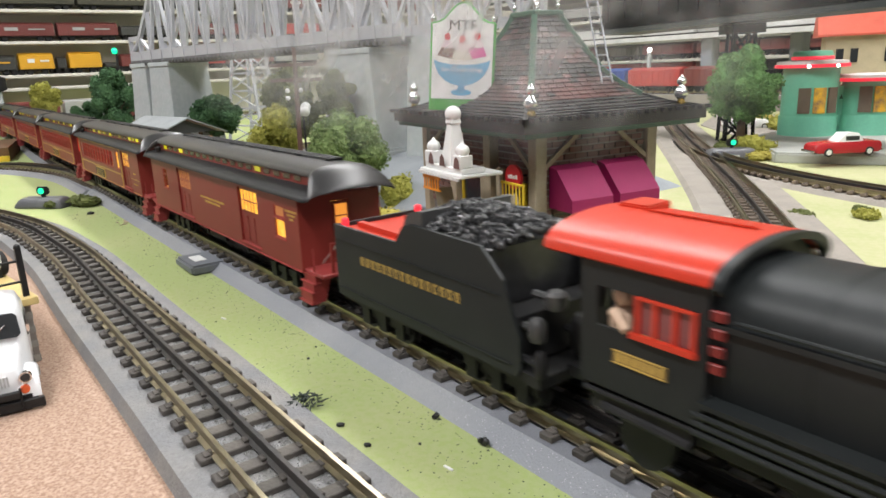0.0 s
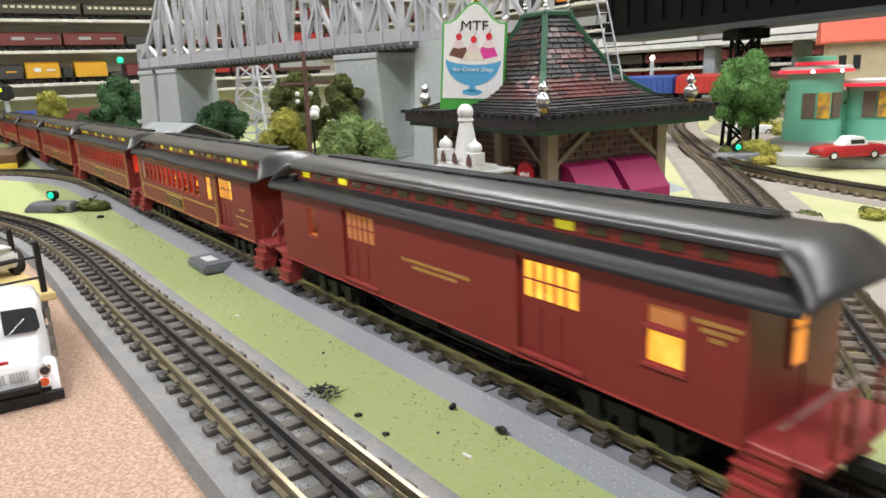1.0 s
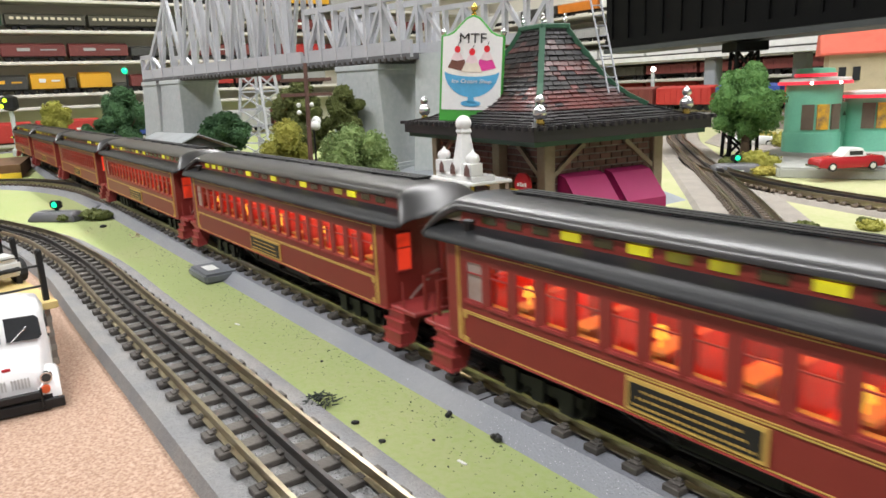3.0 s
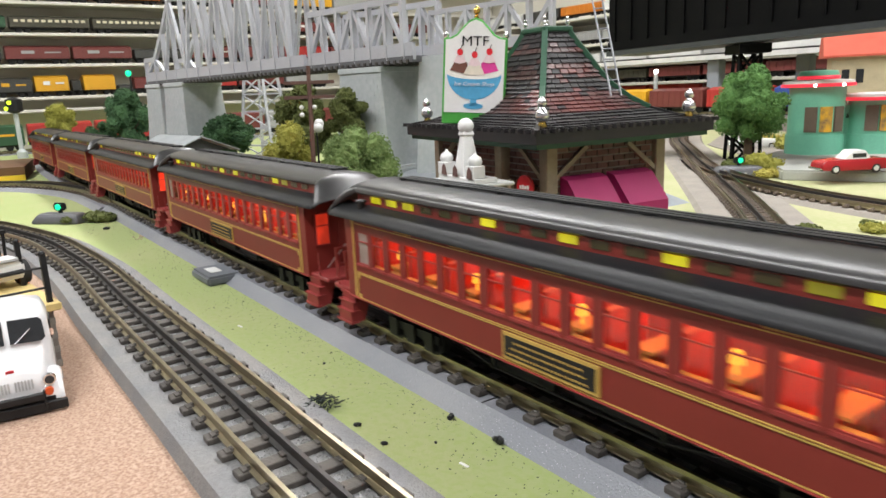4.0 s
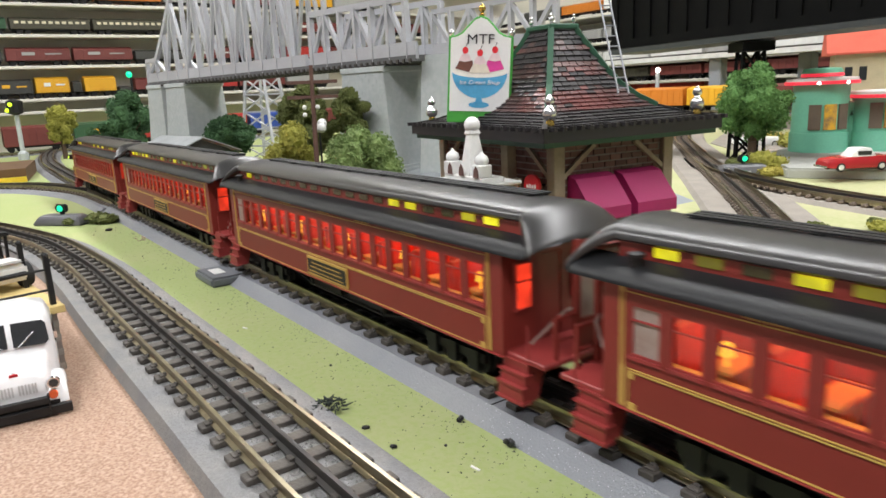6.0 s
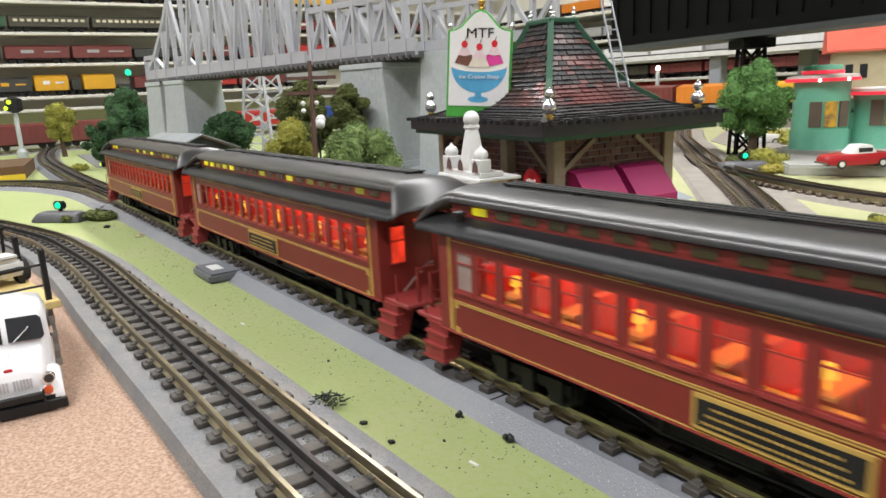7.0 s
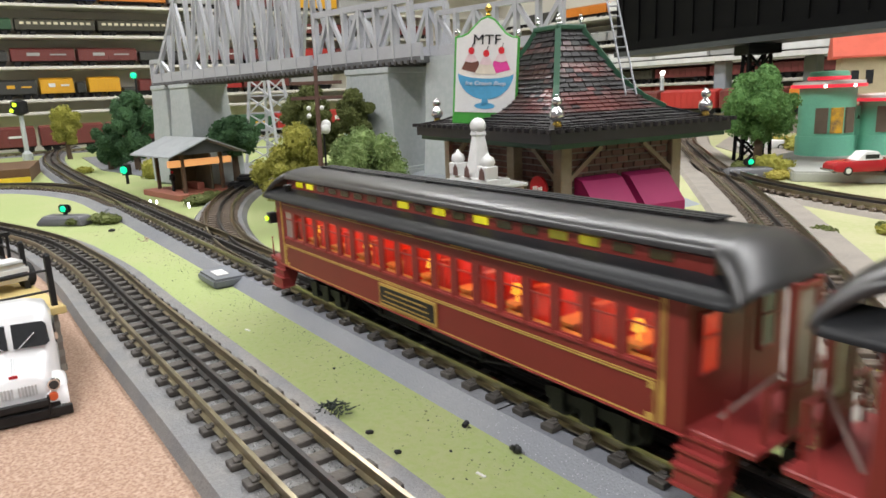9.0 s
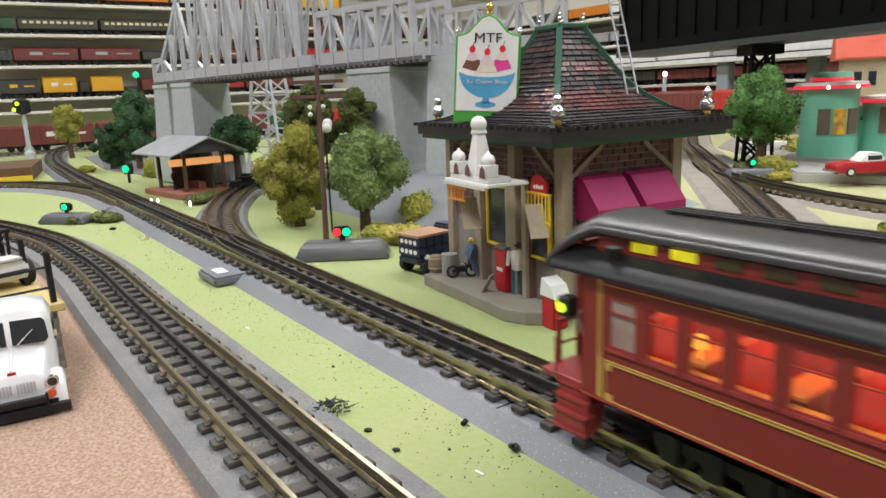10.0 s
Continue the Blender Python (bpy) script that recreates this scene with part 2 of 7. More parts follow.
def beam(bm, a, b, w, h):
    """A square bar from a to b."""
    a, b = Vector(a), Vector(b)
    d = (b - a).normalized()
    s = d.cross(Vector((0, 0, 1)))
    s = Vector((1, 0, 0)) if s.length < 1e-4 else s.normalized()
    u = s.cross(d)
    v = [bm.verts.new(c + s * i * w / 2 + u * j * h / 2) for c in (a, b) for i, j in ((-1, -1), (1, -1), (1, 1), (-1, 1))]
    for f in ((3, 2, 1, 0), (4, 5, 6, 7), (0, 1, 5, 4), (1, 2, 6, 5), (2, 3, 7, 6), (3, 0, 4, 7)):
        bm.faces.new([v[i] for i in f])


def prism(bm, prof, x0, x1, axis="x"):
    """Closed profile of (a, b) drawn out along an axis: x -> (y, z), y -> (x, z), z -> (x, y)."""
    def at(p, s):
        return {"x": (s, p[0], p[1]), "y": (p[0], s, p[1]), "z": (p[0], p[1], s)}[axis]
    n = len(prof)
    r0 = [bm.verts.new(at(p, x0)) for p in prof]
    r1 = [bm.verts.new(at(p, x1)) for p in prof]
    for k in range(n):
        bm.faces.new((r0[k], r0[(k + 1) % n], r1[(k + 1) % n], r1[k]))
    bm.faces.new(r0[::-1])
    bm.faces.new(r1)


def loft(bm, rings, close=True, caps=True):
    vs = [[bm.verts.new(p) for p in r] for r in rings]
    n = len(vs[0])
    for a, b in zip(vs, vs[1:]):
        for k in range(n if close else n - 1):
            bm.faces.new((a[k], a[(k + 1) % n], b[(k + 1) % n], b[k]))
    if caps and close:
        bm.faces.new(vs[0][::-1])
        bm.faces.new(vs[-1])


def lathe(bm, prof, c=(0, 0, 0), n=14):
    loft(bm, [[(c[0] + r * math.cos(2 * math.pi * k / n), c[1] + r * math.sin(2 * math.pi * k / n), c[2] + z) for k in range(n)]
              for r, z in prof])


def sphere(bm, c, r, sz=1.0, n=12):
    lathe(bm, [(max(r * math.sin(math.pi * k / 8), 1e-5), -r * sz * math.cos(math.pi * k / 8)) for k in range(9)], c, n)


def chamfer(bm, w, seg=2):
    bmesh.ops.remove_doubles(bm, verts=bm.verts, dist=1e-6)
    es = [e for e in bm.edges if len(e.link_faces) == 2 and e.calc_face_angle(0) > 0.5]
    bmesh.ops.bevel(bm, geom=es, offset=w, segments=seg, affect="EDGES", clamp_overlap=True)
    return bm


def mesh_of(name, bm, mat, smooth=None):
    bmesh.ops.recalc_face_normals(bm, faces=bm.faces)
    me = bpy.data.meshes.new(name)
    bm.to_mesh(me)
    bm.free()
    for m in (mat if isinstance(mat, (list, tuple)) else [mat]):
        me.materials.append(m)
    if smooth:
        for p in me.polygons:
            p.use_smooth = True
        me.set_sharp_from_angle(angle=radians(smooth))
    return me


def part(name, bm, mat, parent=None, label="", smooth=None, m=None):
    ob = new(name, mesh_of(name, bm, mat, smooth))
    if parent is not None:
        ob.parent = parent
    if m is not None:
        ob.matrix_basis = m
    if label:
        ob["label"] = label
    return ob


def shared(name, me, parent, m):
    ob = new(name, me)
    ob.parent = parent
    ob.matrix_basis = m
    return ob


def thing(name, label, category, m=None, group="", kind=""):
    ob = new(name)
    ob.empty_display_size = 0.01
    if m is not None:
        ob.matrix_basis = m
    return tagged(ob, label, category, group, kind)


def solid(name, bm, mat, label, category, smooth=None, m=None, group="", kind=""):
    return tagged(part(name, bm, mat, None, "", smooth, m), label, category, group, kind)


B = bmesh.new


# ---- the room ----
def room():
    x0, x1, y0, y1, zf, zc = -3.215, 1.6, -1.9, 2.5, -0.85, 1.75
    bm = B(); box(bm, x0 - .1, x1 + .1, y0 - .1, y1 + .1, zf - .05, zf)
    solid("floor", bm, DARKFLOOR, "dark grey carpeted floor of the exhibition room", "floor", kind="structure")
    bm = B(); box(bm, x0 - .1, x1 + .1, y0 - .1, y1 + .1, zc, zc + .05)
    solid("ceiling", bm, TILE_W, "unseen ceiling with rows of light panels, dark grey to cut bounced light", "ceiling", kind="structure")
    # east and south walls stay out of view; their darkness limits bounce
    for n, b in (("wall_west", (x0 - .1, x0, y0, y1)), ("wall_east", (x1, x1 + .1, y0, y1)),
                 ("wall_north", (x0 - .1, x1 + .1, y1, y1 + .1)), ("wall_south", (x0 - .1, x1 + .1, y0 - .1, y0))):
        bm = B(); box(bm, *b, zf, zc)
        solid(n, bm, WALL if n in ("wall_west", "wall_north") else WALL_D, "plain cream painted wall of the exhibition room" if n in ("wall_west", "wall_north") else "plain unseen wall of the exhibition room, dark grey to cut bounced light", "wall", kind="structure")
    diff = material("light_diffuser", (0.8, 0.8, 0.8), 0.5, emit=(1, 0.97, 0.92), power=3.0)
    for x, y in LAMPS:
        t = thing("ceiling_light", "white fluorescent panel light on the ceiling", "ceiling light", pose(x, y, zc), "ceiling lights")
        bm = B()
        for s in (-1, 1):
            box(bm, -.56, .56, s * .15 - .01, s * .15 + .01, -.06, -.002)
            box(bm, s * .55 - .01, s * .55 + .01, -.14, .14, -.06, -.002)
        part("frame", bm, WHITE, t)
        bm = B(); box(bm, -.54, .54, -.14, .14, -.03, -.02)
        part("diffuser", bm, diff, t)
        la = bpy.data.lights.new("panel_light", "AREA")
        la.shape, la.size, la.size_y, la.energy, la.color = "RECTANGLE", 1.05, 0.27, LAMP_W, (0.985, 0.985, 1.0)
        lo = new("panel_light", la)
        lo.location = (x, y, zc - .045)


room()

# layout table: turf up to the outer line, and the lower cork board at the front edge
bm = B()
edge = [(1.4, -.10), (.3, -.112), (-.2, -.122), (-.7, -.125), (-.9, -.141), (-1.02, -.168), (-1.13, -.202), (-1.3, -.264), (-1.5, -.362), (-1.7, -.56)]
prism(bm, edge + [(-3.2, -.56), (-3.2, 2.45), (1.4, 2.45)], -.06, 0, "z")
solid("ground", bm, GRASS, "flat model layout ground covered with light green turf", "ground", kind="structure")
bm = B(); box(bm, -3.2, 1.4, -0.75, -0.10, -0.09, -0.0045)
solid("cork_board", bm, CORK, "tan granulated cork board along the layout edge", "board", kind="structure")


def arc_path(points):
    """Points joined smoothly (Catmull-Rom), about 15 mm apart."""
    p = [Vector((*q, 0)) for q in points]
    p = [2 * p[0] - p[1]] + p + [2 * p[-1] - p[-2]]
    out = []
    for a, b, c, d in zip(p, p[1:], p[2:], p[3:]):
        n = max(2, int((c - b).length / 0.03))
        for k in range(n):
            t = k / n
            out.append(0.5 * (2 * b + (c - a) * t + (2 * a - 5 * b + 4 * c - d) * t * t + (3 * b - a - 3 * c + d) * t ** 3))
    return out + [p[-2]]


def sweep(bm, path, prof):
    """Profile of (offset to the left, z) carried along a flat path."""
    rings = []
    for i, q in enumerate(path):
        d = (path[min(i + 1, len(path) - 1)] - path[max(i - 1, 0)]).normalized()
        s = Vector((-d.y, d.x, 0))
        rings.append([q + s * o + Vector((0, 0, z)) for o, z in prof])
    loft(bm, rings)


def along(path, step):
    """Places and headings at even steps."""
    out, left = [], step / 2
    for a, b in zip(path, path[1:]):
        d = b - a
        while left <= d.length:
            out.append((a + d.normalized() * left, math.degrees(math.atan2(d.y, d.x))))
            left += step
        left -= d.length
    return out


def tie_mesh(name, mat, half, w, h):
    bm = B()
    box(bm, -w / 2, w / 2, -half, half, 0, h)
    for s in (-1, 1):
        box(bm, -w * .34, w * .34, min(s * .0184, s * .0222), max(s * .0184, s * .0222), h, h + .0009)
        box(bm, -w * .22, w * .22, min(s * .0180, s * .0200), max(s * .0180, s * .0198), h + .0009, h + .0017)
        box(bm, -w * .34, w * .34, min(s * .0128, s * .0152), max(s * .0128, s * .0152), h, h + .0008)
        box(bm, -w * .30, w * .30, min(s * .0018, s * .0046), max(s * .0018, s * .0042), h, h + .0015)
    chamfer(bm, w * .06, 1)
    return mesh_of(name, bm, mat)


RAIL_PROF = ((-.0028, 0), (.0028, 0), (.0028, .0008), (.0007, .0014), (.0007, .0040), (.0012, .0045), (.0010, .0062), (-.0010, .0062),
             (-.0012, .0045), (-.0007, .0040), (-.0007, .0014), (-.0028, .0008))


def track(points, base, top_half, foot_half, zb, mat, tie_me, step, near=None, label="", category="railway track"):
    path = arc_path(points)
    t = thing("railway_track", label, category, None, "model railway tracks", "structure")
    if foot_half:
        bm = B(); sweep(bm, path, [(-foot_half, base), (-top_half, zb), (top_half, zb), (foot_half, base)])
        part("roadbed", bm, mat, t, "grey moulded roadbed with sloped sides", 30)
    ht = .003
    for o, m, n in ((-.0168, RAIL, "rail"), (.0168, RAIL, "rail"), (0, RAIL_DARK, "centre_rail")):
        bm = B(); sweep(bm, path, [(o + a, zb + ht - .0006 + z) for a, z in RAIL_PROF])
        part(n, bm, m, t, "blackened centre rail" if m is RAIL_DARK else "brass coloured rail worn shiny on top", 30)
    rest = []
    rng = random.Random(len(points))
    for q, a in along(path, step):
        pm = pose(q.x, q.y, zb, 0, 0, a + rng.uniform(-1, 1)) @ Matrix.Translation((0, rng.uniform(-.0006, .0006), 0))
        if near and near[0] < q.x < near[1]:
            shared("tie", tie_me, t, pm)
        else:
            rest.append(pm)
    if rest:
        vs, fs = [], []
        src = [v.co.copy() for v in tie_me.vertices]
        pf = [tuple(p.vertices) for p in tie_me.polygons]
        for pm in rest:
            n = len(vs)
            vs += [pm @ v for v in src]
            fs += [tuple(i + n for i in f) for f in pf]
        me = bpy.data.meshes.new("ties")
        me.from_pydata(vs, [], fs)
        me.materials.append(tie_me.materials[0])
        ob = new("ties", me)
        ob.parent = t
        ob["kind"] = "stuff"
    return t


TIE_A = tie_mesh("tie", TIE, .0245, .0076, .003)
TIE_B = tie_mesh("tie", TIE, .0245, .0076, .003)
TIE_C = tie_mesh("tie", TIE_BROWN, .024, .007, .003)
ZR = 0.0074
# main line, carrying the train
track([(1.35, 0), (0.2, 0), (-0.6, 0), (-1.2, 0), (-1.75, 0.004), (-2.3, 0.03), (-2.8, 0.10), (-3.15, 0.20)], 0, .0275, .0375, ZR, ROADBED, TIE_A, .0196,
      (-1.0, .25), "straight three-rail main line on a grey roadbed")
# outer line at the layout's edge
TRK2 = [(1.3, -.083), (0.2, -.1125), (-.2, -.1205), (-.35, -.1215), (-.54, -.1235), (-.70, -.1235), (-.80, -.1295), (-.90, -.139), (-1.02, -.1665), (-1.13, -.2), (-1.3, -.262), (-1.5, -.36)]
track(TRK2, -.0045, .0345, .0375, .003, BALLAST, TIE_B, .0196, (-1.0, .15), "three-rail outer line curving along the layout edge")
# diverging line towards the station
track([(-.60, .004), (-.72, .012), (-.86, .043), (-1.0, .093), (-1.14, .165), (-1.27, .26), (-1.36, .36), (-1.41, .5), (-1.40, .7)], 0, .03, .036, .0062, BALLAST, TIE_C, .016, None,
      "curved three-rail branch line with brown ties")
# joining line from the left
track([(-1.15, -.004), (-1.35, -.012), (-1.50, -.045), (-1.62, -.10), (-1.70, -.19), (-1.74, -.3), (-1.74, -.5)], 0, .03, .04, .006, ROADBED, TIE_C, .016, None,
      "curved three-rail siding joining the main line")
# crossing lines beyond the stand
track([(-.10, .10), (-.22, .262), (-.40, .495), (-.58, .71), (-.76, .92), (-.92, 1.11), (-1.06, 1.28), (-1.25, 1.55)], 0, .052, .060, .007, BALLAST_LIGHT, TIE_C, .016, None,
      "straight three-rail line with brown ties behind the stand")
track([(-.80, .965), (-.69, .84), (-.58, .745), (-.46, .675), (-.335, .627), (-.18, .59), (.1, .55), (.5, .53)], 0, .028, .036, .007, BALLAST_LIGHT, TIE_C, .016, None,
      "curving three-rail line on a light grey roadbed")

# joint lines of the roadbed sections and the moulded connection box
for x in (-.2385, .022, -.50, -.76):
    t = solid("roadbed_joint", (lambda bm: (box(bm, -.0004, .0004, -.0276, -.0170, .0074, .0077), bm)[1])(B()), BLACK,
              "thin dark joint between two roadbed sections", "joint", m=pose(x, 0, 0), group="roadbed joints")
bm = B(); box(bm, -.024, .024, -.020, .010, 0, .0085); chamfer(bm, .002)
t = solid("roadbed_box", bm, PAD, "grey moulded box at the roadbed edge", "track box", 30, m=pose(-.607, -.033, 0))
bm = B(); box(bm, -.011, .009, -.012, -.002, .0086, .0091)
part("label_plate", bm, WHITE, t, "small pale label")
bm = B(); prism(bm, [(-1.47, .165), (-1.30, .19), (-1.30, .40), (-2.5, .42), (-2.5, .14), (-1.95, .10)], 0, .002, "z")
solid("station_road", bm, ROADBED, "grey model road behind the waiting shelter", "road", kind="structure")


# ---- the train ----
SPEED, PITCH, HALF = 0.303, 0.409, 0.175
W = 0.031          # half width of a coach body


def rear_of_last(t):
    return -0.4227 + SPEED * (t - 9.2)


MOVING = []


def bogie(parent, x, y=0.0):
    t = part("bogie", (lambda bm: [box(bm, x - .026, x + .026, s * .0185 - .002, s * .0185 + .002, .0225, .0275) for s in (-1, 1)]
                       and [box(bm, x + o - .004, x + o + .004, s * .020 - .0022, s * .020 + .0022, .018, .029) for s in (-1, 1) for o in (-.018, 0, .018)]
                       and box(bm, x - .006, x + .006, -.019, .019, .024, .034) and bm)(B()), BLACK, parent)
    for o in (-.018, .018):
        bm = B()
        for s in (-1, 1):
            rod(bm, (x + o, s * .0150, .0244), (x + o, s * .0182, .0244), .0096, .0096, 18)
            rod(bm, (x + o, s * .0145, .0244), (x + o, s * .0150, .0244), .0112, .0112, 18)
        rod(bm, (x + o, -.015, .0244), (x + o, .015, .0244), .002)
        part("wheelset", bm, BLACK, t, "", 40)


def roof(parent, kind):
    L = HALF
    # lower roof: two curved shelves along the sides
    for s in (-1, 1):
        bm = B()
        prof = [(.0345, .0866), (.0345, .0874), (.0328, .0892), (.0295, .0908), (.0250, .0922), (.0185, .0936), (.0185, .0924), (.0250, .0910), (.0290, .0896), (.0322, .0878)]
        rings = []
        for x, k in ((-L - .017, .90), (-L - .0155, .97), (-L - .012, 1), (L + .012, 1), (L + .0155, .97), (L + .017, .90)):
            rings.append([(x, s * (.0185 + (y - .0185) * k), z) for y, z in prof])
        loft(bm, rings)
        part("lower_roof", bm, ROOF, parent, "black curved lower roof", 50)
        bm = B()
        box(bm, -L - .002, L + .002, s * .0185 - .0012, s * .0185 + .0012, .0925, .1005)
        part("clerestory_wall", bm, MAROON, parent)
        for k in range(19):
            x = -.1554 + .01727 * k
            shared("clerestory_pane", CLER_PANE, parent, pose(x, s * .0197, .0969, 0, 0, 0 if s < 0 else 180))
    # upper roof along the clerestory
    m = 17
    arch = [math.pi * j / (m - 1) for j in range(m)]
    bm = B()
    rings = []
    for x in (-L - .003, -L * .5, 0, L * .5, L + .003):
        rings.append([(x, -.0216 * math.cos(a), .1002 + .0064 * math.sin(a) ** .8) for a in arch] + [(x, -.0206 * math.cos(a), .0993 + .0060 * math.sin(a) ** .8) for a in arch[::-1]])
    loft(bm, rings)
    part("upper_roof", bm, ROOF_S, parent, "dark satin upper roof over the clerestory", 50)
    # bull-nosed hoods over the platforms
    for e in (-1, 1):
        bm = B()
        rings = []
        for k in range(11):
            f = k / 10
            ring = []
            for inner in (0, 1):
                for a in (arch if not inner else arch[::-1]):
                    w = (.0216 + .0112 * f ** .8) - .0009 * inner
                    y = -w * math.cos(a)
                    reach = .0230 - .0050 * (y / .033) ** 2
                    z = .1002 - .0128 * f ** 1.15 + (.0064 - .0008 * f + .0030 * math.sin(math.pi * min(1, f * 1.05)) ** .8) * math.sin(a) ** .8 - .0009 * inner
                    ring.append((e * (L + .0025 + reach * f * (1 - .10 * f)), y, z))
            rings.append(ring)
        loft(bm, rings)
        part("roof_hood", bm, ROOF_S, parent, "glossy rounded roof hood over the end platform", 60)
        bm = B(); prism(bm, [(-.0205, .0925), (.0205, .0925), (.0190, .1010), (.008, .1050), (-.008, .1050), (-.0190, .1010)], e * (L + .0005) - .0012, e * (L + .0005) + .0012)
        part("clerestory_end", bm, MAROON, parent)
    # walkway boards along the ridge
    bm = B()
    for y in (.0030, .0070, .0110):
        box(bm, -L + .012, L - .012, y - .0014, y + .0014, .1072, .1079)
    for k in range(8):
        x = -L + .016 + (2 * L - .032) * k / 7
        box(bm, x - .0016, x + .0016, .0008, .0126, .1054, .1072)
    part("running_board", bm, BLACK, parent)
    bm = B(); lathe(bm, [(.0024, 0), (.0024, .0034), (.0034, .0036), (.0034, .0050), (.001, .0056)], (-L + .010, -.0245, .0918), 12)
    part("roof_vent", bm, BLACK, parent, "", 30)


bm = B(); box(bm, -.0051, .0051, -.0004, .0004, -.0018, .0018)
CLER_PANE = mesh_of("clerestory_pane", bm, WIN_CLER)


def side(parent, s, opens, sill, head):
    """One side wall with its openings; opens: (x0, x1, sill, head)."""
    L, y0, y1 = HALF, s * (W - .0018), s * W
    ya, yb = min(y0, y1), max(y0, y1)
    bm = B()
    xs = sorted({-L, L, *(v for o in opens for v in o[:2])})
    for a, b in zip(xs, xs[1:]):
        o = [q for q in opens if q[0] <= a + 1e-6 and q[1] >= b - 1e-6]
        if o:
            box(bm, a, b, ya, yb, .0375, o[0][2])
            box(bm, a, b, ya, yb, o[0][3], .0880)
        else:
            box(bm, a, b, ya, yb, .0375, .0880)
    bmesh.ops.remove_doubles(bm, verts=bm.verts, dist=1e-6)
    return part("side_wall", bm, MAROON, parent)


def strip(parent, s, segs, name="gold_line", mat=None):
    bm = B()
    for x0, x1, z0, z1 in segs:
        box(bm, x0, x1, min(s * (W + .0001), s * (W + .0005)), max(s * (W + .0001), s * (W + .0005)), z0, z1)
    return part(name, bm, mat or GOLD, parent)


def pane_at(parent, s, x0, x1, z0, z1, mat, name="window_pane", depth=.0013):
    bm = B(); box(bm, -(x1 - x0) / 2, (x1 - x0) / 2, -.0003, .0003, -(z1 - z0) / 2, (z1 - z0) / 2)
    ob = part(name, bm, mat, parent, m=pose((x0 + x1) / 2, s * (W - depth), (z0 + z1) / 2))
    return ob


def window(parent, s, x0, x1, z0, z1, mat, bar=True):
    pane_at(parent, s, x0, x1, z0, z1, mat)
    bm = B()
    y = s * (W - .0006)
    e = .0006
    for a, b, c, d in ((x0, x0 + e, z0, z1), (x1 - e, x1, z0, z1), (x0 + e, x1 - e, z0, z0 + e), (x0 + e, x1 - e, z1 - e, z1)) + \
            (((x0 + e, x1 - e, z0 + (z1 - z0) * .68, z0 + (z1 - z0) * .68 + e),) if bar else ()):
        box(bm, a, b, y - .0004, y + .0004, c, d)
    part("window_frame", bm, MAROON_L, parent)
    bm = B(); box(bm, x0 - .0008, x1 + .0008, min(s * (W - .0002), s * (W + .0009)), max(s * (W - .0002), s * (W + .0009)), z0 - .0014, z0)
    part("window_sill", bm, MAROON_L, parent)


def letters(parent, s, x0, x1, z, h, rows=1, mat=None, name="lettering"):
    """A line of gilt lettering too small to read, as short bars."""
    bm = B()
    rng = random.Random(int(abs(x0) * 1e4) + rows)
    for r in range(rows):
        zz = z - r * h * 1.7
        a = x0 + (x1 - x0) * (.18 * r)
        end = x1 - (x1 - x0) * (.18 * r)
        while a < end:
            w = h * rng.uniform(.35, .6)
            box(bm, a, a + w, min(s * (W + .0001), s * (W + .0004)), max(s * (W + .0001), s * (W + .0004)), zz, zz + h)
            a += w + h * .5
    return part(name, bm, mat or GOLD, parent)


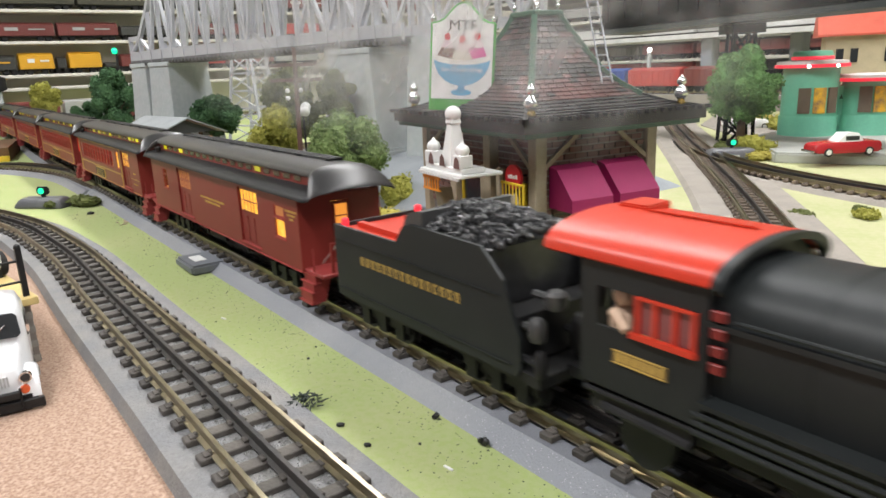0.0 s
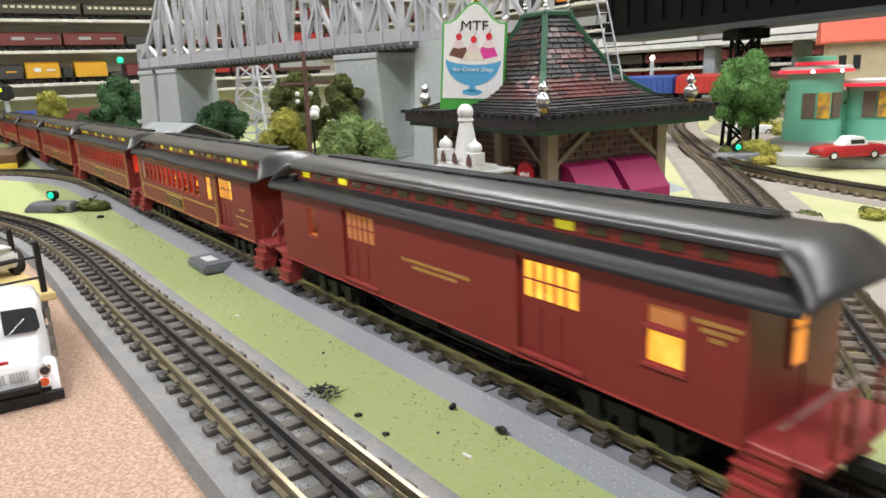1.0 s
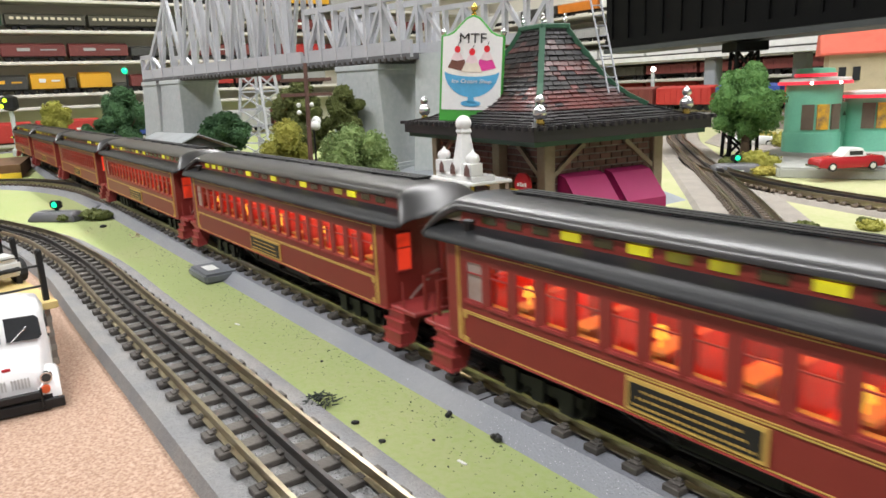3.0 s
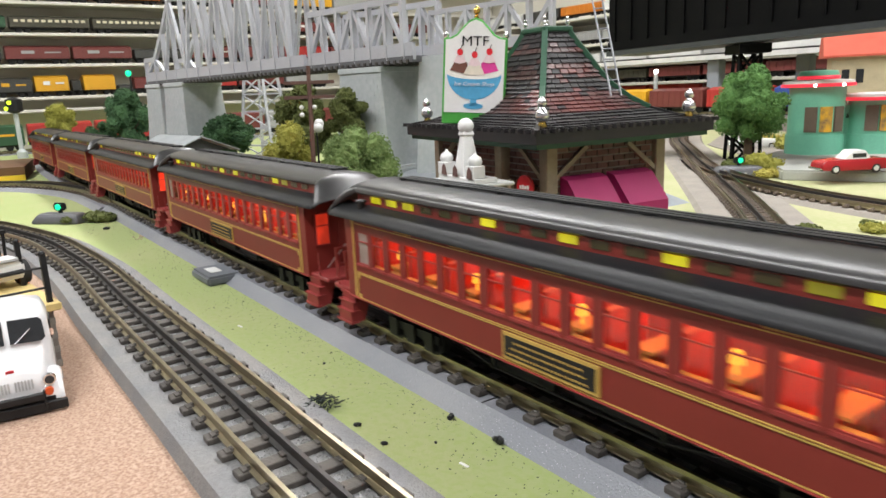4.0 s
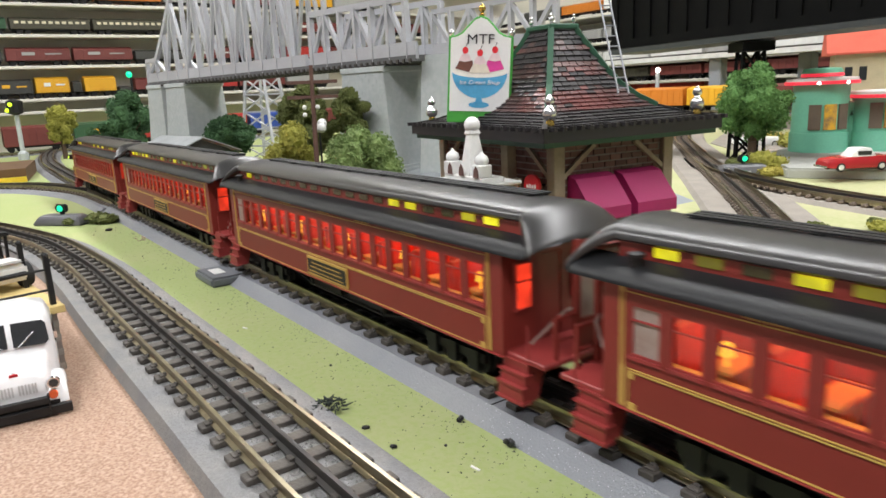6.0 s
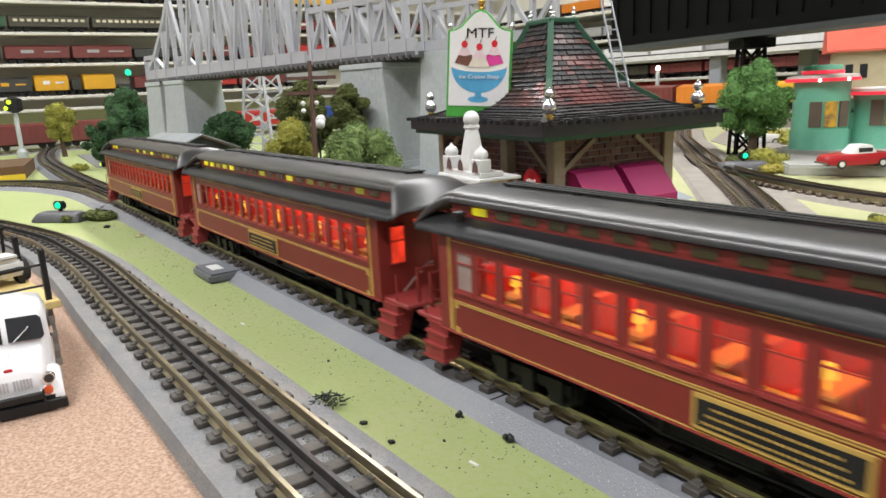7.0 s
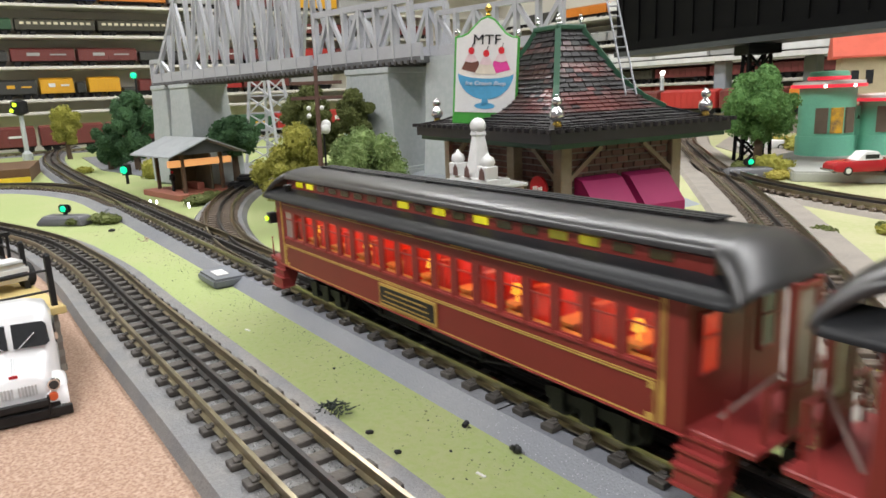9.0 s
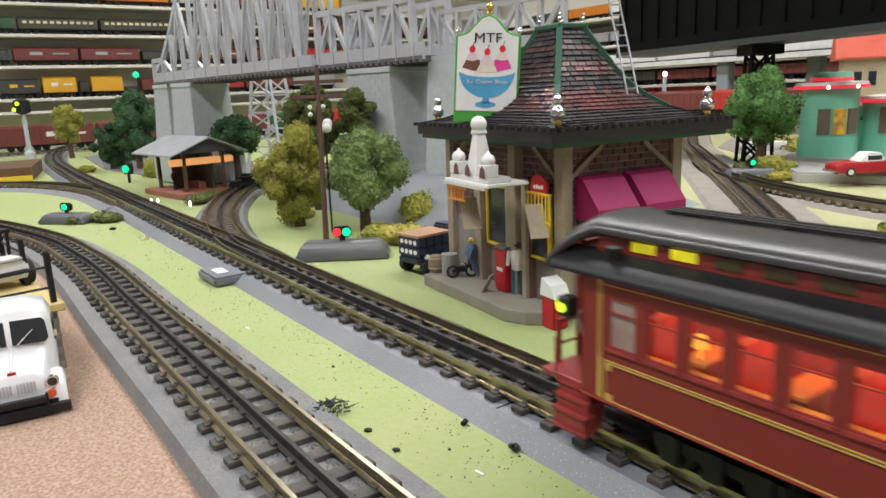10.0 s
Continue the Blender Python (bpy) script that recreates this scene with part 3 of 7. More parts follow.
def ends(parent, lit, kind):
    L = HALF
    for e in (-1, 1):
        # end wall with door opening shown as a lit door pane
        bm = B()
        x0, x1 = sorted((e * L, e * (L - .002)))
        for a, b in ((-W + .0018, -.0065), (.0065, W - .0018)):
            box(bm, x0, x1, a, b, .0375, .0866)
        box(bm, x0, x1, -.0065, .0065, .082, .0985)
        part("end_wall", bm, MAROON, parent)
        bm = B(); box(bm, -.0005, .0005, -.0060, .0060, .040, .0815)
        part("end_door", bm, MAROON, parent, m=pose(e * (L - .001), 0, 0))
        for y in (-.0185, .0185) if kind == "coach" else (0,):
            bm = B(); box(bm, -.0004, .0004, -.0045, .0045, -.0105, .0105)
            w = part("end_pane", bm, GLASS_D if y > .01 else lit, parent, m=pose(e * (L + .0005), y, .0690))
            bm = B()
            for a, b, c, d in ((-.0055, -.0045, -.0115, .0115), (.0045, .0055, -.0115, .0115), (-.0045, .0045, .0105, .0115), (-.0045, .0045, -.0115, -.0105), (-.0045, .0045, .0020, .0028)):
                box(bm, -.0007, .0007, a, b, c, d)
            part("pane_frame", bm, MAROON_L, w)
        # platform floor, end railing, brake lever
        x0, x1 = sorted((e * (L - .001), e * (L + .0250)))
        bm = B(); box(bm, x0, x1, -.0292, .0292, .0372, .0400); chamfer(bm, .0006, 1)
        part("platform", bm, MAROON_L, parent, "red end platform plate")
        xr = e * (L + .0232)
        for s in (-1, 1):
            ya, yb = sorted((s * .0205, s * .0085))
            bm = B()
            for y in (ya, yb):
                box(bm, xr - .0008, xr + .0008, y - .0008, y + .0008, .0400, .0580)
            box(bm, xr - .0009, xr + .0009, ya - .0008, yb + .0008, .0580, .0595)
            box(bm, xr - .0005, xr + .0005, ya + .0008, yb - .0008, .0480, .0488)
            part("railing", bm, MAROON, parent)
        bm = B(); rod(bm, (e * (L + .006), -.019, .0425), (e * (L + .0205), -.012, .0600), .0007, n=8); rod(bm, (e * (L + .0205), -.012, .0600), (e * (L + .0232), -.003, .0625), .0007, n=8)
        part("brake_lever", bm, WIN_GREY, parent)
        if kind == "coach":
            bm = B()
            for y in (-.0075, .0075):
                box(bm, xr - .0012, xr + .0012, y - .0014, y + .0014, .0400, .0925)
            box(bm, xr - .0012, xr + .0012, -.0061, .0061, .0895, .0915); box(bm, xr - .0010, xr + .0010, -.0061, .0061, .0400, .0560)
            d = part("gangway_frame", bm, MAROON, parent, "maroon gangway frame")
            bm = B(); box(bm, xr - .0003, xr + .0003, -.0061, .0061, .0560, .0895)
            part("gangway_pane", bm, WIN_GREY, d, "frosted grey pane")
        for s in (-1, 1):
            bm = B()
            xa, xb = sorted((e * (L - .0035), e * (L + .0150)))
            prism(bm, [(s * .0170, .0371), (s * .0292, .0371), (s * .0292, .0320), (s * .0308, .0320), (s * .0308, .0262), (s * .0324, .0262), (s * .0324, .0190), (s * .0230, .0190)], xa + .001, xb - .001)
            st = part("entrance_step", bm, MAROON_L, parent, "steep entrance step unit")
            for z, w in ((.0366, .0300), (.0314, .0316), (.0256, .0332), (.0186, .0336)):
                bm = B(); box(bm, xa, xb, min(s * (w - .006), s * w), max(s * (w - .006), s * w), z, z + .0011)
                part("tread", bm, MAROON_L, st)
            bm = B(); xg = e * (L + .0155); rod(bm, (xg, s * .0300, .0405), (xg, s * .0300, .0560), .0005, n=6)
            part("grab_rail", bm, MAROON_L, parent)
        # hand brake / buffer and coupler
        bm = B(); box(bm, min(e * (L + .02), e * (L + .034)), max(e * (L + .02), e * (L + .034)), -.003, .003, .027, .032)
        part("coupler", bm, BLACK, parent)


def underbody(parent):
    L = HALF
    bm = B(); box(bm, -L + .002, L - .002, -W + .004, W - .004, .034, .0374)
    part("frame", bm, BLACK, parent)
    bm = B(); box(bm, -.05, -.01, -.018, -.004, .024, .034); box(bm, .02, .05, .002, .018, .024, .034); rod(bm, (.0, -.012, .028), (.045, -.012, .028), .0055)
    part("equipment_box", bm, BLACK, parent)
    for s in (-1, 1):
        bm = B()
        rod(bm, (-.10, s * .02, .034), (-.05, s * .02, .025), .0006, n=6)
        rod(bm, (-.05, s * .02, .025), (.05, s * .02, .025), .0006, n=6)
        rod(bm, (.05, s * .02, .025), (.10, s * .02, .034), .0006, n=6)
        for x in (-.05, .05):
            rod(bm, (x, s * .02, .024), (x, s * .02, .034), .0012, n=6)
        part("truss_rod", bm, BLACK, parent)
    for x in (-.122, .122):
        bogie(parent, x)


def gilt(parent, s, a, b):
    """Gold panel outlines between two ends of a side."""
    strip(parent, s, [(a, b, .0381, .0386), (a, b, .0530, .0535), (a, b, .0540, .0545), (a, a + .0005, .0386, .0530), (b - .0005, b, .0386, .0530),
                      (a, b, .0868, .0873), (a, b, .0838, .0842)])
    for q in (a - .0042, b + .0012):
        strip(parent, s, [(q + .0006, q + .0026, .0385, .0548), (q + .0006, q + .0011, .0548, .0835), (q + .0021, q + .0026, .0548, .0835), (q + .0006, q + .0026, .0835, .0862)], "gold_post")
    strip(parent, s, [(a + .0006, a + .004, .0388, .041), (b - .004, b - .0006, .0388, .041), (a + .0006, a + .003, .0505, .0528), (b - .003, b - .0006, .0505, .0528)], "gold_corner")


def nameplate(parent, s, x, w=.046):
    bm = B(); box(bm, x - w / 2, x + w / 2, min(s * (W + .0001), s * (W + .0011)), max(s * (W + .0001), s * (W + .0011)), .0395, .0522)
    pl = part("name_plate", bm, GOLD, parent, "dark name board in a gold frame")
    bm = B(); box(bm, x - w / 2 + .0016, x + w / 2 - .0016, min(s * (W + .0011), s * (W + .0014)), max(s * (W + .0011), s * (W + .0014)), .0410, .0507)
    f = part("board", bm, BLACK, pl)
    bm = B()
    rng = random.Random(5)
    for k, z in enumerate((.0421, .0450, .0479)):
        a = x - w * (.43 - .03 * k)
        while a < x + w * (.41 - .03 * k):
            q = rng.uniform(.0007, .0016)
            box(bm, a, a + q, min(s * (W + .0014), s * (W + .0016)), max(s * (W + .0014), s * (W + .0016)), z, z + .0009)
            a += q + .0009
    part("lettering", bm, GOLD, pl)


def saloon(car, x0, x1, pitch, first, red):
    """The lit inside of a car: ceiling strip, red seats facing tables, ledges under the windows."""
    bm = B(); box(bm, x0, x1, -W + .002, W - .002, .0862, .0868)
    part("inner_ceiling", bm, INNER, car)
    bm = B(); box(bm, x0 + .01, x1 - .01, -.0045, .0045, .0846, .0860)
    part("light_strip", bm, STRIP if red else STRIP_Y, car, "glowing warm light strip")
    bm = B(); box(bm, x0, x1, -.0008, .0008, .0402, .0700)
    part("aisle_panel", bm, SEAT if red else INNER, car)
    for s in (-1, 1):
        bm = B(); ya, yb = sorted((s * (W - .0019), s * (W - .0050))); box(bm, x0, x1, ya, yb, .0588, .0597)
        part("window_ledge", bm, LEDGE, car)
    if not red:
        return
    k = 0
    x = first
    while x < x1 - .006:
        for s in (-1, 1):
            bm = B()
            ya, yb = sorted((s * .0030, s * (W - .0052)))
            if k % 2 == 0:
                box(bm, x - .0022, x + .0022, ya, yb, .0402, .0735); box(bm, x - .0085, x - .0022, ya, yb, .0402, .0530); box(bm, x + .0022, x + .0085, ya, yb, .0402, .0530)
                part("seat", bm, SEAT, car)
            else:
                box(bm, x - .0050, x + .0050, ya, yb, .0610, .0622); box(bm, x - .0008, x + .0008, ya, yb, .0402, .0610)
                tb = part("table", bm, LEDGE, car)
                if k % 4 == 1:
                    bm = B(); yl = s * (W - .0105); lathe(bm, [(.0006, .0622), (.0006, .0660), (.0028, .0662), (.0018, .0705), (.0004, .0706)], (x, yl, 0), 10)
                    part("table_lamp", bm, LAMP_Y, tb, "yellow glowing table lamp")
        x += pitch
        k += 1


def coach(kind, label):
    car = thing("passenger_car", label, "railway car", None, "cars of the passenger train")
    L = HALF
    sill, head = .0597, .0794
    for s in (-1, 1):
        wins = []
        if kind == "coach":
            for k in range(19):
                x = -.1554 + .01727 * k
                wins.append((x - .0065, x + .0065, sill, head, WIN_GREY if k == 0 else WIN_CLEAR))
        elif kind == "combine":
            for k in range(12):
                x = -.1545 + .0176 * k
                wins.append((x - .0063, x + .0063, sill, head, WIN_GREY if k == 0 else WIN_CLEAR))
            wins.append((.0666, .0799, .0600, .0811, WIN_YEL))
        else:
            wins.append((.1364, .1526, .0560, .0785, WIN_YEL))
            wins.append((-.1350, -.1215, .0600, .0790, WIN_CLEAR))
        doors = {"coach": [], "combine": [(.0965, .132)], "baggage": [(.0690, .1065), (-.087, -.049)]}[kind]
        side(car, s, [w[:4] for w in wins] + [(a, b, .0410, .0835) for a, b in doors], sill, head)
        for w in wins:
            if kind == "baggage" and w[0] > 0:
                window(car, s, w[0], w[1], w[2], .0690, w[4], False)
                window(car, s, w[0], w[1], .0704, w[3], SHADE_TAN, False)
            else:
                window(car, s, *w)
        for a, b in doors:
            bm = B(); y = s * (W - .0022)
            box(bm, a, b, y - .0006, y + .0006, .0410, .0835)
            for q in (.33, .66):
                box(bm, a + (b - a) * q - .0006, a + (b - a) * q + .0006, y - .0010, y + .0010, .0430, .0620)
            d = part("sliding_door", bm, MAROON, car)
            bm = B(); yy = s * (W - .0014); m = (b - a) * .10
            box(bm, a + m, b - m, yy - .0002, yy + .0002, .0660, .0815)
            part("door_pane", bm, WIN_YEL if a > 0 else SHADE_TAN, d)
            bm = B()
            for q in range(1, 5):
                xq = a + m + (b - a - 2 * m) * q / 5
                box(bm, xq - .0006, xq + .0006, yy - .0005, yy + .0005, .0660, .0815)
            box(bm, a + m, b - m, yy - .0005, yy + .0005, .0734, .0742)
            part("window_bars", bm, MAROON_L, d)
            bm = B(); box(bm, a - .001, b + .001, min(s * (W - .0002), s * (W + .0012)), max(s * (W - .0002), s * (W + .0012)), .0398, .0412)
            part("door_sill", bm, MAROON_L, d)
        if kind == "coach":
            gilt(car, s, -L + .012, L - .012)
            nameplate(car, s, -.0005, .057)
        elif kind == "combine":
            gilt(car, s, -L + .012, .088)
            strip(car, s, [(.136, .171, .0540, .0546), (.136, .171, .0381, .0386), (.136, .171, .0868, .0873)])
            letters(car, s, .147, .158, .0600, .0014, 1)
            letters(car, s, .145, .162, .0480, .0014, 1)
            nameplate(car, s, -.0366, .055)
        else:
            letters(car, s, -.022, .036, .0640, .0018, 2)
            letters(car, s, .1555, .1735, .0760, .0016, 3)
        # letter board above the windows
        if kind != "baggage":
            for x in (-.11, -.06, .0, .05, .1):
                if kind == "coach" or x < .08:
                    letters(car, s, x - .008, x + .008, .0848, .0013, 1, name="scroll")
        bm = B()
        box(bm, -L, L, min(s * (W - .001), s * (W + .0012)), max(s * (W - .001), s * (W + .0012)), .0374, .0379)
        part("side_sill", bm, MAROON_L, car)
    ends(car, WIN_RED if kind == "coach" else PANE_LIT, kind)
    bm = B(); box(bm, -L + .002, L - .002, -W + .002, W - .002, .0376, .0400)
    part("floor", bm, BLACK, car)
    if kind == "coach":
        saloon(car, -L + .003, L - .003, .01727, -.1554 + .00863, True)
    elif kind == "combine":
        saloon(car, -L + .003, .060, .0176, -.1545 + .0088, True)
        bm = B(); box(bm, .061, .0625, -W + .002, W - .002, .0402, .0860)
        part("partition", bm, INNER, car)
        bm = B(); box(bm, .063, L - .003, -W + .002, W - .002, .0862, .0868)
        part("inner_ceiling", bm, INNER, car)
    else:
        saloon(car, -L + .003, L - .003, .03, 0, False)
    roof(car, kind)
    underbody(car)
    return car


def train():
    bag = coach("baggage", "maroon baggage car with black roof and gilt lettering")
    comb = coach("combine", "maroon combine car with lit windows and a baggage door")
    first = coach("coach", "maroon passenger coach with gold lines and glowing red windows")
    cars = [bag, comb, first] + [copy_thing(first, Matrix.Identity(4)) for k in range(4)]
    for i, c in enumerate(cars):
        MOVING.append((c, (6 - i) * PITCH + HALF))
    # marker lamps on the last car
    for s in (-1, 1):
        bm = B(); box(bm, -.003, .003, -.003, .003, 0, .008); chamfer(bm, .0006, 1)
        t = part("marker_lamp", bm, BLACK, cars[-1], "", m=pose(-HALF - .006, s * .0325, .068))
        bm = B(); rod(bm, (-.0034, 0, .004), (-.005, 0, .004), .0018, .0018, 10); rod(bm, (0, s * .0034, .004), (0, s * .0046, .004), .0018, .0018, 10)
        part("lens", bm, GLOW_Y, t, "lime green lit lens")
    # tender
    tn = thing("tender", "black steam tender heaped with coal, red rear deck", "tender")
    L = .0845
    bm = B()
    prof = [(-L, .036), (.0725, .036), (.0750, .040), (.0745, .0535), (.0645, .0775), (.0505, .0896), (-.0035, .0905), (-.0105, .0885), (-.0185, .0790), (-L, .0785)]
    for s in (-1, 1):
        prism(bm, prof, s * .0305 - .0009, s * .0305 + .0009, "y")
    box(bm, -L, -L + .002, -.0296, .0296, .037, .0783)
    part("side_plate", bm, LOCO, tn, "black side plates with gilt lettering")
    bm = B(); box(bm, -L + .002, -.015, -.0296, .0296, .0740, .0760)
    box(bm, -L + .008, -.022, -.020, -.016, .0760, .0790); box(bm, -L + .012, -.025, .010, .013, .0760, .0785)
    part("rear_deck", bm, RED, tn, "red oxide rear deck")
    bm = B(); prism(bm, [(-.018, .080), (-.008, .0955), (.0, .0975), (.004, .0975), (.004, .080)], -.0295, .0295, "y")
    part("coal_bulkhead", bm, LOCO_GREY, tn)
    rng = random.Random(4)
    bm = B()
    for k in range(900):
        x, y = rng.uniform(-.008, .058), rng.uniform(-.028, .028)
        z = .0865 + .011 * max(0, 1 - (y / .029) ** 2) * (1 - max(0, (x - .035) / .05)) * (1 if x > -.002 else .8) + rng.uniform(-.0015, .001)
        r = rng.uniform(.0012, .0027)
        m = Matrix.Translation((x, y, z)) @ Euler((rng.uniform(0, 6), rng.uniform(0, 6), 0)).to_matrix().to_4x4()
        bmesh.ops.create_icosphere(bm, subdivisions=1, radius=r, matrix=m @ Matrix.Diagonal((1, rng.uniform(.6, 1), rng.uniform(.5, .9), 1)))
    box(bm, -.008, .052, -.029, .029, .06, .087)
    part("coal", bm, COAL, tn, "heap of shiny black coal")
    bm = B(); box(bm, -L, L, -.029, .029, .033, .038); box(bm, .058, .072, -.0290, .0290, .04, .062)
    box(bm, L, L + .010, -.012, .012, .035, .040)
    part("frame", bm, BLACK, tn)
    rngl = random.Random(9)
    for s in (-1, 1):
        bm = B(); a = -.055
        while a < .036:
            w = .0034 * rngl.uniform(.8, 1.1)
            y = s * .0315
            box(bm, a, a + .0009, y - .0002, y + .0002, .0592, .0642); box(bm, a, a + w, y - .0002, y + .0002, .0592, .0601); box(bm, a + w * .5, a + w, y - .0002, y + .0002, .0632, .0642); box(bm, a + w - .0006, a + w, y - .0002, y + .0002, .0592, .0632)
            a += w + .0026
        part("lettering", bm, GOLD, tn, "gilt lettering too fine to read")
        bm = B(); y = s * .0318
        for z in (.0405, .0700):
            box(bm, -L + .002, .062 if z > .06 else .070, y - .0003, y + .0003, z, z + .0006)
        part("bead", bm, LOCO, tn)
        bm = B(); lathe(bm, [(.0022, 0), (.0022, .005), (.001, .006)], (-L + .004, s * .026, .0760), 10)
        part("marker_lamp", bm, GLOW_R, tn, "red marker lamp")
    for x in (-.052, .048):
        bogie(tn, x)
    MOVING.append((tn, 6 * PITCH + 2 * HALF + .0505 + L))
    for q, (x, y, z, r, h) in enumerate(((.080, -.026, .058, .0040, .010), (.083, -.018, .070, .0050, .008), (.080, .012, .066, .0045, .012), (.084, -.028, .044, .0030, .012), (.082, .000, .050, .006, .018))):
        bm = B(); lathe(bm, [(r * .8, -h / 2), (r, -h * .3), (r, h * .3), (r * .6, h / 2)], (x, y, z), 10); rod(bm, (.070, y, z), (x, y, z), .0018, n=6)
        part("tender_fitting", bm, LOCO_GREY if q < 2 else BLACK, tn, "", 40)
    # locomotive
    lo = thing("steam_locomotive", "black steam locomotive with red cab roof and red window frames", "locomotive")
    C = .055       # cab front; origin near the cab's rear
    for s in (-1, 1):
        y = s * .0315
        ya, yb = min(y, y - s * .0015), max(y, y - s * .0015)
        bm = B()
        box(bm, .003, C, ya, yb, .0490, .0725); box(bm, .003, C, ya, yb, .0875, .0985)
        for a, b in ((.003, .0105), (.0262, .0280), (.0515, C)):
            box(bm, a, b, ya, yb, .0725, .0875)
        bmesh.ops.remove_doubles(bm, verts=bm.verts, dist=1e-6)
        part("cab_side", bm, LOCO, lo, "black cab side")
        bm = B()
        for x in (.0280, .0352, .0430, .0500):
            box(bm, x, x + .0015, s * .0318 - .0008, s * .0318 + .0008, .0742, .0866)
        box(bm, .0262, .0520, s * .0322 - .0010, s * .0322 + .0010, .0722, .0742); box(bm, .0280, .0515, s * .0318 - .0008, s * .0318 + .0008, .0866, .0876)
        w = part("cab_window", bm, RED, lo, "red framed cab window")
        bm = B(); box(bm, .0280, .0515, s * .0308 - .0002, s * .0308 + .0002, .0742, .0866)
        part("pane", bm, material("cab_glass", (.22, .07, .07), .25), w)
        bm = B(); ya, yb = s * .0317 - .0002, s * .0317 + .0002
        box(bm, .0185, .0410, ya, yb, .0603, .0655)
        pl = part("number_plate", bm, material("plate_bronze", (.16, .10, .03), .5), lo, "gilt plate with unreadable characters")
        bm = B(); a = .0200
        while a < .0385:
            box(bm, a, a + .0022, s * .0320 - .0002, s * .0320 + .0002, .0614, .0645); a += .0036
        for z in (.0604, .0650):
            box(bm, .0186, .0409, s * .0320 - .0002, s * .0320 + .0002, z, z + .0005)
        part("marking", bm, GOLD, pl)
        for k in range(4):
            z = .0690 + .0058 * k
            bm = B(); box(bm, C + .0012, C + .0058, s * .0312 - .0008, s * .0312 + .0008, z, z + .0036); chamfer(bm, .0004, 1)
            part("cab_step", bm, RED_D, lo, "red rung beside the cab front")
        bm = B(); box(bm, .006, .050, s * .0270 - .002, s * .0270 + .002, .0380, .0480); rod(bm, (.004, s * .0300, .0455), (C + .05, s * .0300, .0470), .0012, n=8); rod(bm, (.012, s * .0290, .0400), (.050, s * .0290, .0390), .0018, n=8)
        part("injector_pipes", bm, BLACK, lo)
    n = 21
    arcs = [math.pi * j / (n - 1) for j in range(n)]

    def vault(x, w, z, h, d=0.0):
        return [(x, -(w - d) * math.cos(a), z - d + h * math.sin(a) ** .9) for a in arcs]
    bm = B()
    loft(bm, [vault(x, .0338 - q, .0976, .0108) + vault(x, .0338 - q, .0976, .0108, .0010)[::-1] for x, q in ((-.0150, .0006), (-.0135, 0), (.0555, 0), (.0565, .0006))])
    rf = part("cab_roof", bm, RED, lo, "bright red rounded cab roof", 50)
    bm = B(); loft(bm, [vault(x, .0342, .0972, .0111) + vault(x, .0342, .0972, .0111, .0024)[::-1] for x in (.0565, .0600)])
    part("roof_rim", bm, LOCO, rf, "black rim at the roof's front", 50)
    bm = B(); prism(bm, [(.004, .1078), (.052, .1078), (.050, .1092), (.006, .1092)], .0015, .0030, "y"); box(bm, -.010, .004, .004, .020, .1050, .1098); chamfer(bm, .0008, 2)
    part("roof_hatch", bm, RED, rf, "", 40)
    bm = B(); box(bm, .003, C, -.030, .030, .0480, .0500); box(bm, C - .002, C, -.030, .030, .0500, .0985)
    gable = [(-.0295, .0985), (.0295, .0985), (.022, .1035), (.008, .1072), (-.008, .1072), (-.022, .1035)]
    prism(bm, gable, C - .002, C)
    part("cab_front", bm, BLACK, lo)
    # square-shouldered firebox, then the round boiler
    fire = [(-.0268, .0590), (-.0292, .0700), (-.0295, .0855), (-.0284, .0905), (-.0250, .0950), (-.0190, .0985), (-.0100, .1008)]
    fire = fire + [(-a, b) for a, b in fire[::-1]]
    bm = B(); loft(bm, [[(x, a * k, .07 + (b - .07) * k) for a, b in fire] for x, k in ((C, 1), (C + .088, 1), (C + .092, .96))])
    part("firebox", bm, LOCO, lo, "satin black square-shouldered firebox", 50)
    for x in (C + .004, C + .030, C + .058, C + .084):
        bm = B(); loft(bm, [[(q, a * 1.012, .07 + (b - .07) * 1.012) for a, b in fire] for q in (x, x + .0016)])
        part("firebox_band", bm, LOCO, lo, "", 50)
    for s in (-1, 1):
        bm = B(); box(bm, C, C + .088, min(s * .0292, s * .0312), max(s * .0292, s * .0312), .0838, .0856)
        part("firebox_ledge", bm, LOCO, lo)
    bm = B(); rod(bm, (C + .092, 0, .074), (C + .205, 0, .074), .0262, .0240, 32)
    part("boiler", bm, LOCO, lo, "satin black boiler", 40)
    bm = B(); rod(bm, (C + .205, 0, .074), (C + .245, 0, .074), .0245, .0245, 32)
    part("smokebox", bm, LOCO_GREY, lo, "", 40)
    for x in (C + .100, C + .135, C + .170):
        bm = B(); rod(bm, (x, 0, .074), (x + .002, 0, .074), .0264, .0264, 32)
        part("boiler_band", bm, LOCO_GREY, lo, "", 40)
    for x, r, h in ((C + .115, .012, .010), (C + .155, .011, .012)):
        bm = B(); lathe(bm, [(r, 0), (r, h * .4), (r * .9, h * .75), (r * .5, h)], (x, 0, .099), 20)
        part("dome", bm, LOCO, lo, "", 60)
    bm = B(); lathe(bm, [(.008, 0), (.007, .012), (.0085, .016), (.0075, .016)], (C + .225, 0, .091), 20)
    part("smokestack", bm, LOCO, lo, "", 60)
